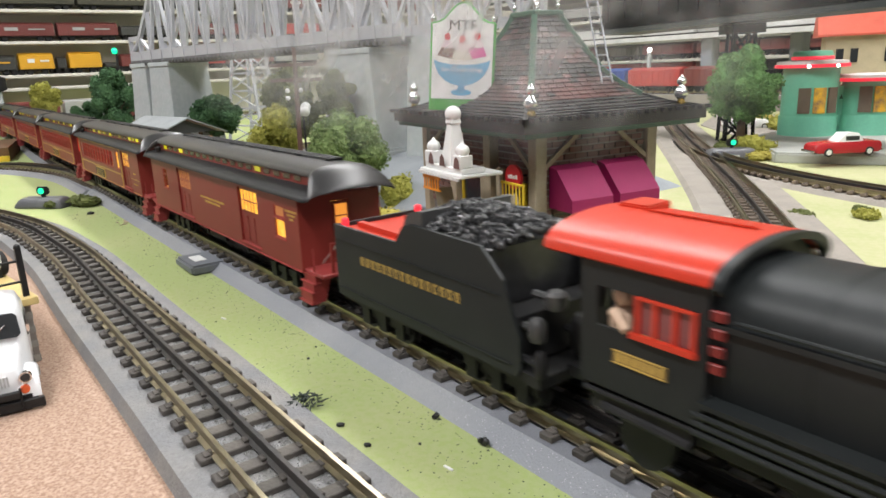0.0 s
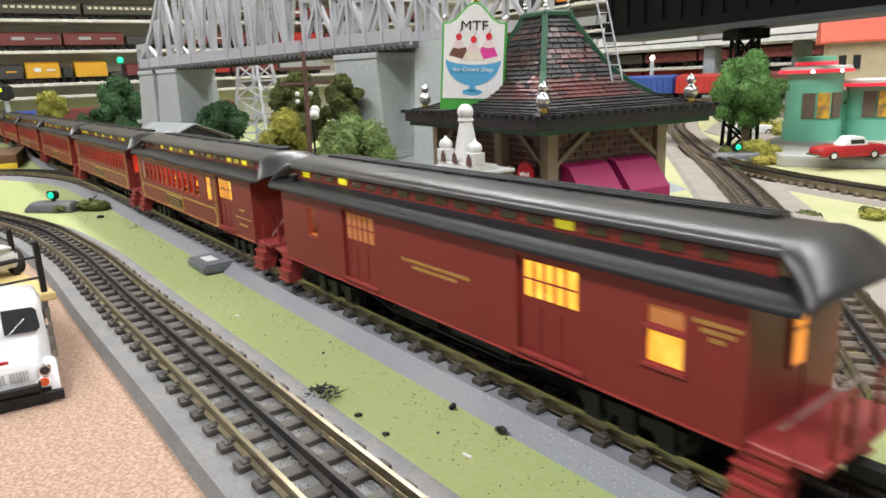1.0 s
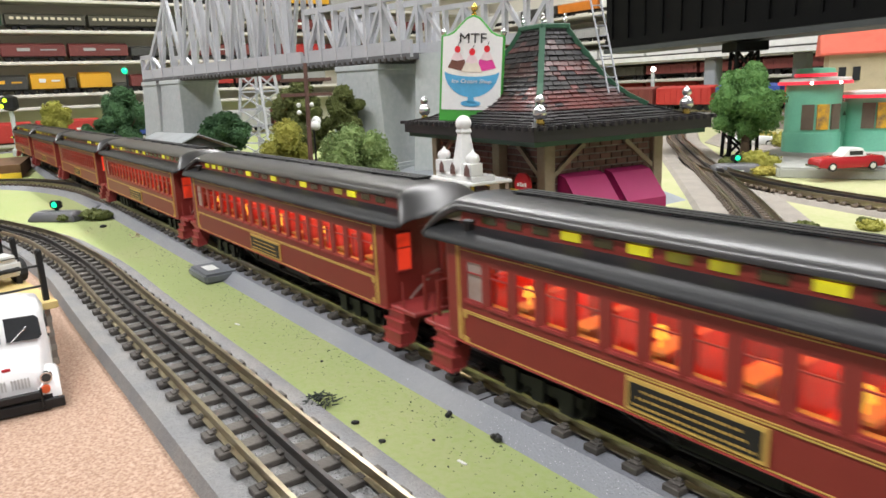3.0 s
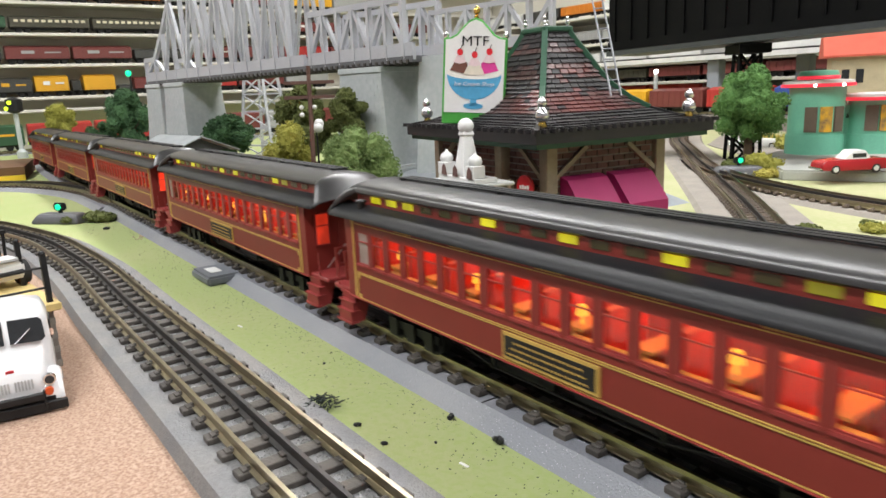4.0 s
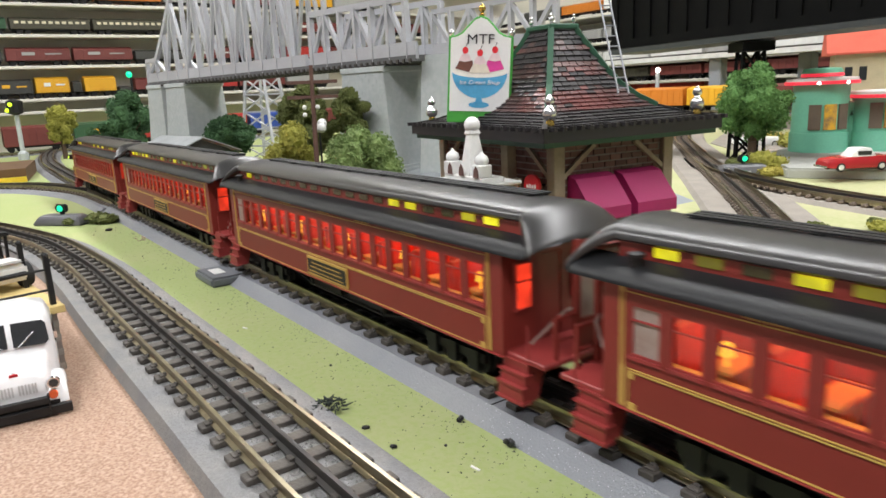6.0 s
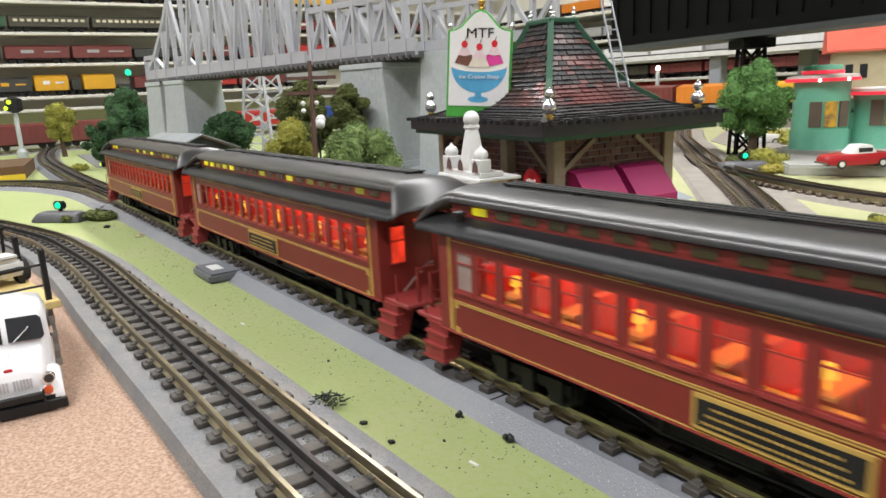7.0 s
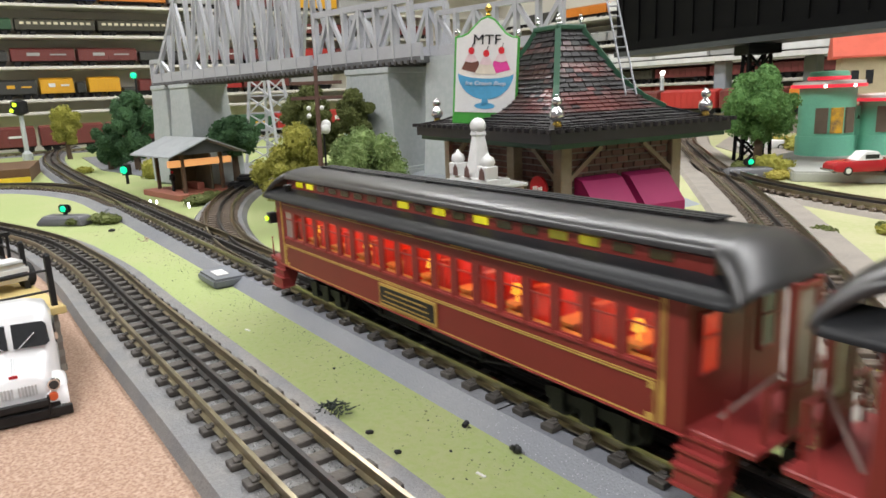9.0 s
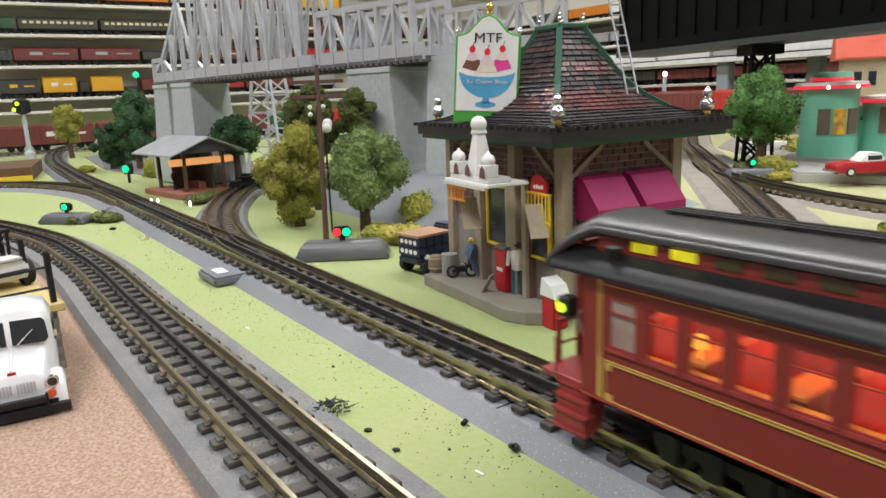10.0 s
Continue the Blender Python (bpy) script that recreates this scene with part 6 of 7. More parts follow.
    part("base", bm, material("base_red", (.33, .12, .08), .8), t, "brick red base")
    for x in (-.06, .06):
        for y in (-.038, .038):
            bm = B(); box(bm, x - .003, x + .003, y - .003, y + .003, .011, .085)
            part("post", bm, material("post_brown", (.12, .07, .04), .8), t)
    bm = B(); box(bm, -.05, .05, .02, .024, .011, .08); box(bm, -.02, -.016, -.03, .02, .011, .08)
    part("back_wall", bm, material("shelter_dark", (.07, .065, .04), .8), t)
    bm = B(); prism(bm, [(-.075, .082), (0, .112), (.075, .082), (.075, .0795), (0, .1095), (-.075, .0795)], -.095, .095, "x")
    part("roof", bm, material("shelter_roof", (.33, .35, .36), .6), t, "light grey gable roof")
    bm = B(); prism(bm, [(-.06, .083), (0, .107), (.06, .083)], .08, .083, "x")
    part("gable", bm, material("shelter_gable", (.06, .06, .06), .8), t)
    bm = B(); beam(bm, (.055, -.062, .066), (.055, .06, .066), .012, .012)
    part("lit_fascia", bm, material("lit_orange", (.5, .25, .10), .5, emit=(1, .45, .16), power=.7), t, "orange lit fascia")
    bm = B(); box(bm, -.03, .03, .0, .014, .011, .024)
    part("bench", bm, material("bench_red", (.30, .10, .07), .7), t)
    f = doll(0, 0, 0, .036, [BLACK, BLACK, SIGN_RED], "tiny dark figurine standing on the shelter base"); f.matrix_basis = pose(-1.247, 0.092, .0098)
    t = thing("automobile", "dark vintage automobile parked behind the shelter", "car", pose(-1.19, .205, 0, 0, 0, 60))
    bm = B(); box(bm, -.035, .035, -.016, .016, .006, .020); box(bm, -.018, .014, -.013, .013, .020, .032); chamfer(bm, .004, 2)
    part("body", bm, BLACK, t, "", 40)
    for x in (-.022, .022):
        for y in (-.016, .016):
            bm = B(); rod(bm, (x, y - .002, .007), (x, y + .002, .007), .007, .007, 14)
            part("wheel", bm, RUBBER, t)
    # yellow-edged brown dock at the far left
    bm = B(); box(bm, -.14, .14, -.07, .07, 0, .030)
    t = solid("coal_dock", bm, material("dock_brown", (.12, .065, .03), .9), "low brown dock with a yellow edge strip", "dock", m=pose(-1.965, -.115, 0, 0, 0, -10))
    bm = B(); box(bm, .141, .148, -.07, .07, .0, .012)
    part("edge_strip", bm, YELLOW, t)
    # small spark-like track lamps
    for x, y in ((-1.10, .018), (-1.085, .024), (-1.00, .047), (-1.02, .052)):
        bm = B(); lathe(bm, [(.0014, 0), (.0016, .003), (.0008, .005)], n=8)
        solid("track_lamp", bm, GLOW_W, "tiny white lit lamp beside the switch", "lamp", m=pose(x, y, .0135), group="track lamps")
    # flatbed delivery truck beside the stand
    t = thing("delivery_truck", "dark blue delivery truck carrying crates, seen from behind", "truck", pose(-.508, .128, 0, 0, 0, 96))
    bm = B(); box(bm, -.034, .004, -.015, .015, .010, .017); box(bm, .006, .034, -.0135, .0135, .008, .026); box(bm, .006, .020, -.0125, .0125, .026, .040); chamfer(bm, .002, 2)
    part("body", bm, NAVY, t, "", 40)
    for r in range(2):
        for k in range(4):
            bm = B(); box(bm, -.033 + .009 * k, -.0252 + .009 * k, -.0142, .0142, .0172 + .0085 * r, .0250 + .0085 * r)
            c = part("crate", bm, NAVY, t)
            for y in (-.009, -.003, .003, .009):
                bm = B(); rod(bm, (-.0335 + .009 * k, y, .021 + .0085 * r), (-.0332 + .009 * k, y, .021 + .0085 * r), .0022, .0022, 8)
                part("bottle", bm, WHITE, c)
    bm = B(); box(bm, -.034, .004, -.0145, .0145, .0342, .0362)
    part("load_cover", bm, material("load_tan", (.42, .24, .14), .8), t)
    for x in (-.024, .022):
        for y in (-.0145, .0145):
            bm = B(); rod(bm, (x, y - .0025, .0075), (x, y + .0025, .0075), .0075, .0075, 16)
            part("wheel", bm, RUBBER, t, "", 40)
    # white bollards near the truck
    for x, y in ((-.492, .106), (-.482, .112)):
        bm = B(); lathe(bm, [(.0035, 0), (.0035, .014), (.0028, .017), (.0008, .0185)], n=12)
        solid("milk_can", bm, WHITE, "small white milk can by the porch", "can", 50, m=pose(x, y, 0), group="milk cans")


yard()


def van():
    t = thing("delivery_van", "white vintage delivery van parked on the cork board", "van", pose(-.4100, -.2130, -.0045, 0, 0, -6))
    hw = .0235
    # body lofted from the nose to the tail: (x, half width, bottom, shoulder, top)
    rings = []
    for x, w, zb, zs, zt, k in ((-.001, .0150, .010, .0200, .0225, .7), (-.004, .0172, .008, .0225, .0250, .75), (-.018, .0180, .008, .0265, .0290, .8), (-.0215, .0195, .008, .0300, .0330, .82), (-.0255, .0212, .008, .0470, .0510, .80),
                                (-.030, .0215, .008, .0500, .0545, .84), (-.054, .0215, .008, .0500, .0550, .84), (-.0585, .0205, .008, .0485, .0530, .8), (-.060, .018, .010, .046, .050, .75)):
        rings.append([(x, -w, zb), (x, -w * 1.0, zs * .6), (x, -w * .97, zs * .92), (x, -w * k, zs + (zt - zs) * .6), (x, -w * .4, zt), (x, w * .4, zt), (x, w * k, zs + (zt - zs) * .6), (x, w * .97, zs * .92), (x, w, zs * .6), (x, w, zb)])
    bm = B(); loft(bm, rings); chamfer(bm, .0006, 2)
    paint = material("van_white", (.78, .79, .80), .22, second=(.74, .75, .76), scale=12, fine_amount=.03, coat=.4)
    part("body", bm, paint, t, "glossy white body", 50)
    for s in (-1, 1):
        bm = B(); n = 12
        loft(bm, [[(-.014 + .0155 * math.cos(a), s * (.0160 + d), .0065 + .0135 * math.sin(a) * q) for a in (math.pi * k / n for k in range(n + 1))] for d, q in ((-.003, .8), (.001, 1.0), (.0050, 1.0), (.0072, .9), (.0080, .72))], close=False, caps=False)
        part("front_fender", bm, paint, t, "rounded white front fender", 60)
        bm = B(); rod(bm, (-.0015, s * .0178, .0178), (.0008, s * .0178, .0178), .0034, .0031, 18)
        h = part("headlight", bm, SILVER, t, "chrome ringed headlight", 40)
        bm = B(); rod(bm, (.0008, s * .0178, .0178), (.0012, s * .0178, .0178), .0024, .0020, 18)
        part("lens", bm, GLASS_D, h)
        bm = B(); rod(bm, (.0, s * .0168, .0115), (.0018, s * .0168, .0115), .0024, .0022, 14)
        part("turn_lamp", bm, material("amber", (.75, .12, .03), .3), t, "amber turn lamp", 40)
        # windshield pane
        bm = B()
        y0, y1 = s * .0014, s * .0196
        quad = [(-.0211, y0, .0350), (-.0211, y1 * .86, .0345), (-.0214, y1 * .96, .0362), (-.0244, y1 * .93, .0455), (-.0250, y1 * .84, .0474), (-.0252, y0, .0478)]
        vs = [bm.verts.new((x + .0008, y, z)) for x, y, z in quad]
        vb = [bm.verts.new((x - .0004, y, z)) for x, y, z in quad]
        bm.faces.new(vs); bm.faces.new(vb[::-1])
        for i in range(6):
            bm.faces.new((vs[i], vb[i], vb[(i + 1) % 6], vs[(i + 1) % 6]))
        w = part("windshield", bm, GLASS_D, t, "dark windshield pane")
        bm = B(); rod(bm, (-.0196, s * .0035, .0352), (-.0218, s * .0120, .0422), .0005, n=6)
        part("wiper", bm, SILVER, w)
        bm = B(); box(bm, -.048, -.030, s * .0214 - .0006, s * .0214 + .0006, .032, .0435)
        part("side_window", bm, GLASS_D, t)
        bm = B(); box(bm, -.0302, -.0294, s * .0222 - .0008, s * .0222 + .0008, .034, .038)
        part("mirror", bm, SILVER, t)
        for x in (-.014, -.046):
            bm = B(); rod(bm, (x, s * .0150, .0085), (x, s * .0215, .0085), .0085, .0085, 20)
            part("wheel", bm, RUBBER, t, "", 40)
    # black bumper, grille and badge
    bm = B(); box(bm, .002, .0045, -.0250, .0250, .0010, .0065); box(bm, .003, .0060, -.0150, .0150, .0085, .0125); box(bm, .003, .006, -.0150, -.0138, .003, .0140); box(bm, .003, .006, .0138, .0150, .003, .0140); chamfer(bm, .0005, 1)
    part("bumper", bm, BLACK, t, "black front bumper with guard")
    # grey bars put the shade of the grille slots into their colour
    bm = B()
    for k in range(13):
        y = -.0095 + .0190 * k / 12
        if abs(y) > .0008:
            box(bm, -.0012, -.0004, y - .0004, y + .0004, .0140, .0196)
    part("grille", bm, material("grille_shadow", (.50, .50, .50), .5), t)
    bm = B(); box(bm, -.0040, -.0026, -.002, .002, .0243, .0256)
    part("badge", bm, SIGN_RED, t)
    bm = B(); rod(bm, (-.004, 0, .0256), (-.019, 0, .0300), .0007, n=6)
    part("bonnet_strip", bm, paint, t)
    bm = B(); box(bm, -.059, .0015, -.0195, .0195, .002, .0085)
    part("chassis", bm, BLACK, t)


van()


def loading_dock():
    t = thing("loading_dock", "yellow topped dock on stone block pedestals with black rails", "dock", pose(-.478, -.1855, -.0045, 0, 0, 8))
    bm = B(); box(bm, -.175, .006, -.110, .008, .0385, .0435); chamfer(bm, .0006, 1)
    part("deck", bm, STRAW, t, "straw yellow deck")
    me = mesh_of("block", (lambda b_: (box(b_, -.0037, .0037, -.0006, .0006, -.0021, .0021), b_)[1])(B()), STONE_G)
    bm = B(); box(bm, -.024, .0, -.020, .004, 0, .0385)
    p = part("pedestal", bm, MORTAR, t, "grey stone block pedestal")
    for r in range(8):
        z = .0026 + .0047 * r
        for k in range(3):
            x = -.0200 + .0081 * k
            if r % 2 == 0 or k < 2:
                o = 0 if r % 2 == 0 else .0040
                shared("block", me, p, pose(x + o, .0038, z))
                shared("block", me, p, pose(-.0002, x + o + .0038, z, 0, 0, 90))
    bm = B(); box(bm, -.170, -.146, -.024, 0, 0, .0385)
    part("pedestal", bm, STONE_G, t)
    bm = B(); box(bm, -.170, 0, -.108, -.084, 0, .0385)
    part("pedestal", bm, STONE_G, t)
    pts = [(.0, .003), (-.062, .003), (-.125, .003), (-.170, .003)]
    for x, y in pts + [(.0, -.028), (-.010, -.075)]:
        bm = B(); box(bm, x - .0016, x + .0016, y - .0016, y + .0016, .0435, .074); sphere(bm, (x, y, .0745), .0020, n=8)
        part("post", bm, BLACK, t)
    for z in (.053, .066):
        bm = B(); rod(bm, (.0, .003, z), (0, -.028, z), .0008, n=6)
        part("rail", bm, BLACK, t)
        for a, b in zip(pts[1:], pts[2:]):
            bm = B(); rod(bm, (*a, z), (*b, z), .0008, n=6)
            part("rail", bm, BLACK, t)
    bm = B(); rod(bm, (0, -.028, .066), (-.01, -.075, .066), .0008, n=6)
    part("rail", bm, BLACK, t)
    v = thing("jeep", "small white off-road car with black roof frame on the dock", "car", pose(-.560, -.212, .039, 0, 0, 20))
    bm = B(); box(bm, -.03, .03, -.0145, .0145, .006, .017); box(bm, .012, .0305, -.013, .013, .017, .0205); chamfer(bm, .0022, 2)
    part("body", bm, WHITE, v, "white body", 40)
    bm = B()
    for x in (-.026, .006):
        for y in (-.013, .013):
            rod(bm, (x, y, .016), (x + .002, y, .036), .0012, n=6)
    box(bm, -.028, .010, -.0145, .0145, .035, .0375); box(bm, .0306, .0316, -.012, .012, .0095, .0125)
    part("roof_frame", bm, BLACK, v)
    for x in (-.019, .020):
        for y in (-.0155, .0155):
            bm = B(); rod(bm, (x, y - .003, .0085), (x, y + .003, .0085), .0085, .0085, 18)
            part("wheel", bm, RUBBER, v, "", 40)


loading_dock()


# ---- diner corner ----
def diner():
    bm = B()
    prism(bm, [(-.545, .815), (-.30, .93), (-.25, 1.35), (-.72, 1.22), (-.685, .985)], 0, .018, "z"); chamfer(bm, .003, 2)
    solid("diner_slab", bm, SLAB, "pale grey concrete slab under the diner", "slab")
    t = thing("diner", "mint green streamline diner with red neon roof discs", "building", pose(-.632, 1.075, .018, 0, 0, 52))

    def tower(x, y, r, h, neon):
        bm = B(); lathe(bm, [(r * 1.05, 0), (r * 1.05, .034), (r, .034), (r, h)], (x, y, 0), 36)
        w = part("tower", bm, MINT, t, "mint green round tower", 30)
        for a in (-125, -95, -65):
            p = Vector((x + r * math.cos(radians(a)), y + r * math.sin(radians(a)), .062))
            bm = B(); box(bm, -.010, .010, -.002, .002, -.022, .022)
            part("window", bm, material("diner_glass", (.16, .12, .09), .3) if a != -95 else material("diner_poster", (.75, .42, .03), .5, second=(.2, .12, .08), scale=60, amount=.9), w, "", m=Matrix.Translation(p) @ pose(0, 0, 0, 0, 0, a + 90))
        bm = B(); lathe(bm, [(r * .6, h), (r * 1.28, h + .001), (r * 1.30, h + .006)], (x, y, 0), 40)
        lathe(bm, [(r * 1.27, h + .0062), (r * 1.25, h + .011), (r * .6, h + .013)], (x, y, 0), 40)
        part("roof_disc", bm, WHITE, w, "cream roof disc", 30)
        bm = B(); lathe(bm, [(r * 1.31, h + .0005), (r * 1.325, h + .003), (r * 1.31, h + .006)], (x, y, 0), 44)
        part("neon_band", bm, NEON, w, "glowing red neon band", 40)
        if neon:
            bm = B(); lathe(bm, [(r * .72, h + .013), (r * .72, h + .021), (r * .66, h + .028), (r * .3, h + .029)], (x, y, 0), 32)
            part("lantern", bm, MINT, w, "", 40)
            bm = B(); lathe(bm, [(r * .73, h + .0135), (r * .76, h + .0165), (r * .73, h + .0195)], (x, y, 0), 36)
            part("neon_band", bm, NEON, w)
            for a in (-120, -75):
                bm = B(); sphere(bm, (x + r * 1.32 * math.cos(radians(a)), y + r * 1.32 * math.sin(radians(a)), h + .003), .0028)
                part("bulb", bm, GLOW_W, w)
    tower(.004, 0, .046, .118, True)
    tower(.098, -.02, .043, .092, False)
    bm = B(); box(bm, .0, .12, -.018, .03, 0, .085)
    part("connecting_wall", bm, MINT, t)
    bm = B()
    for k in range(5):
        prism(bm, [(.048 + .012 * k, .062), (.054 + .012 * k, .062), (.051 + .012 * k, .070)], -.0195, -.0185, "y")
    part("wall_marking", bm, DKGREEN, t)
    # tan house with orange roof behind
    h = thing("tan_house", "tan stucco house with orange-red roof behind the diner", "house", pose(-.78, 1.66, 0, 0, 0, 30))
    bm = B(); box(bm, -.10, .14, -.07, .07, 0, .20)
    w = part("wall", bm, TAN, h)
    for x in (-.07, -.04, .03, .08):
        for z in (.15, .09):
            bm = B(); box(bm, x - .008, x + .008, -.072, -.0695, z - .016, z + .016)
            part("window", bm, GLASS_D, w)
    bm = B(); prism(bm, [(-.085, .20), (0, .285), (.085, .20), (.085, .195), (-.085, .195)], -.12, .16, "x")
    part("roof", bm, ROOF_RED, h, "orange-red gable roof")
    # cars
    def auto(x, y, z, a, s, m, top, label):
        c = thing("automobile", label, "car", pose(x, y, z, 0, 0, a), "parked automobiles")
        bm = B()
        loft(bm, [[(px * s, -w * s, zb * s), (px * s, -w * s * 1.03, zm * s), (px * s, -w * .86 * s, zt * s), (px * s, w * .86 * s, zt * s), (px * s, w * s * 1.03, zm * s), (px * s, w * s, zb * s)] for px, w, zb, zm, zt in
                  ((-.054, .015, .008, .014, .019), (-.050, .0185, .005, .014, .0215), (-.02, .0195, .004, .014, .0220), (.02, .0195, .004, .014, .0215), (.048, .0185, .005, .013, .0195), (.053, .016, .008, .012, .017))])
        chamfer(bm, .0014 * s, 2)
        b = part("body", bm, m, c, "", 50)
        bm = B()
        loft(bm, [[(px * s, -w * s, .0205 * s), (px * s * .93, -w * .82 * s, zt * s), (px * s * .93, w * .82 * s, zt * s), (px * s, w * s, .0205 * s)] for px, w, zt in ((-.026, .015, .024), (-.019, .016, .034), (.004, .016, .0345), (.016, .015, .0235))])
        chamfer(bm, .001 * s, 2)
        part("cabin", bm, top, c, "pale cabin top", 50)
        bm = B()
        for sy in (-1, 1):
            box(bm, -.017 * s, .004 * s, sy * .0150 * s - .0006, sy * .0150 * s + .0006, .0235 * s, .0300 * s)
        part("side_glass", bm, GLASS_D, c)
        for px in (-.032, .032):
            for sy in (-1, 1):
                bm = B(); rod(bm, (px * s, sy * .0165 * s, .0065 * s), (px * s, sy * .0200 * s, .0065 * s), .0068 * s, .0068 * s, 18)
                w = part("wheel", bm, RUBBER, c, "", 40)
                bm = B(); rod(bm, (px * s, sy * .0200 * s, .0065 * s), (px * s, sy * .0204 * s, .0065 * s), .0042 * s, .0042 * s, 14)
                part("hubcap", bm, WHITE, w)
        for e in (-1, 1):
            bm = B(); box(bm, e * .0545 * s - .001, e * .0545 * s + .001, -.018 * s, .018 * s, .006 * s, .0095 * s); chamfer(bm, .0006, 1)
            part("bumper", bm, SILVER, c)
    auto(-.462, .845, .018, 236, .92, CAR_RED, WHITE, "red fifties sedan with white top on the slab")
    auto(-.86, 1.28, 0, 40, 1.0, WHITE, WHITE, "white sedan parked beyond the tracks")
    auto(-.76, 1.34, 0, 40, .9, BRIDGE, WHITE, "silver sedan parked beyond the tracks")
    # pale gravel yard and low wall by the crossing
    bm = B(); prism(bm, [(-.70, 1.03), (-.60, 1.25), (-.75, 1.55), (-1.15, 1.62), (-.98, 1.28)], 0, .004, "z")
    solid("gravel_yard", bm, BALLAST_LIGHT, "pale gravel yard beyond the tracks", "yard", kind="structure")


diner()
bm = B(); prism(bm, [(-.02, .14), (1.35, .14), (1.35, 1.74), (-1.6, 1.74), (-1.6, 1.2), (-1.0, .75), (-.46, .36), (-.24, .16)], 0, .0022, "z")
solid("pale_turf", bm, material("pale_turf_mat", (.40, .40, .215), .95, second=(.34, .37, .17), scale=12, amount=.7, fine=(.46, .43, .27), fine_scale=200, fine_amount=.4), "pale sandy turf beyond the stand", "ground", kind="structure")


# ---- shelves with standing trains, and freight moving behind ----
def boxcar(m, L, h, mat, stripe=None, label="", group="", loco=False):
    t = thing("boxcar", label, "railway car", m, group)
    bm = B(); box(bm, -L / 2, L / 2, -.033, .033, .020, .020 + h); 
    prism(bm, [(-.034, .020 + h), (0, .020 + h + .008), (.034, .020 + h)], -L / 2, L / 2, "x"); chamfer(bm, .0015, 1)
    part("body", bm, mat, t)
    bm = B()
    for s in (-1, 1):
        for k in range(9):
            x = -L / 2 + L * (k + .5) / 9
            box(bm, x - .001, x + .001, s * .034 - .0008, s * .034 + .0008, .024, .018 + h)
    part("side_ribs", bm, mat, t)["kind"] = "stuff"
    if label.startswith("olive") and stripe:
        for s in (-1, 1):
            bm = B()
            for k in range(11):
                x = -L * .42 + L * .084 * k
                box(bm, x - L * .026, x + L * .026, s * .0350 - .0004, s * .0350 + .0004, .02 + h * .52, .02 + h * .78)
            part("window_row", bm, stripe, t, "row of pale windows")
    elif stripe:
        bm = B()
        for s in (-1, 1):
            box(bm, -L * .26, -L * .06, s * .0346 - .0004, s * .0346 + .0004, .02 + h * .45, .02 + h * .72)
            box(bm, L * .1, L * .36, s * .0346 - .0004, s * .0346 + .0004, .02 + h * .5, .02 + h * .62)
        part("marking", bm, stripe, t, "plain painted marking")
    bm = B(); box(bm, -L / 2 + .004, L / 2 - .004, -.02, .02, .014, .020)
    for x in (-L * .34, L * .34):
        for o in (-.014, .014):
            for s in (-1, 1):
                rod(bm, (x + o, s * .016, .0105), (x + o, s * .021, .0105), .0105, .0105, 12)
    part("running_gear", bm, BLACK, t)["kind"] = "stuff"
    return t


def colour(n, c):
    return material("paint_" + n, c, .5, second=tuple(v * .8 for v in c), scale=12, fine_amount=.1)


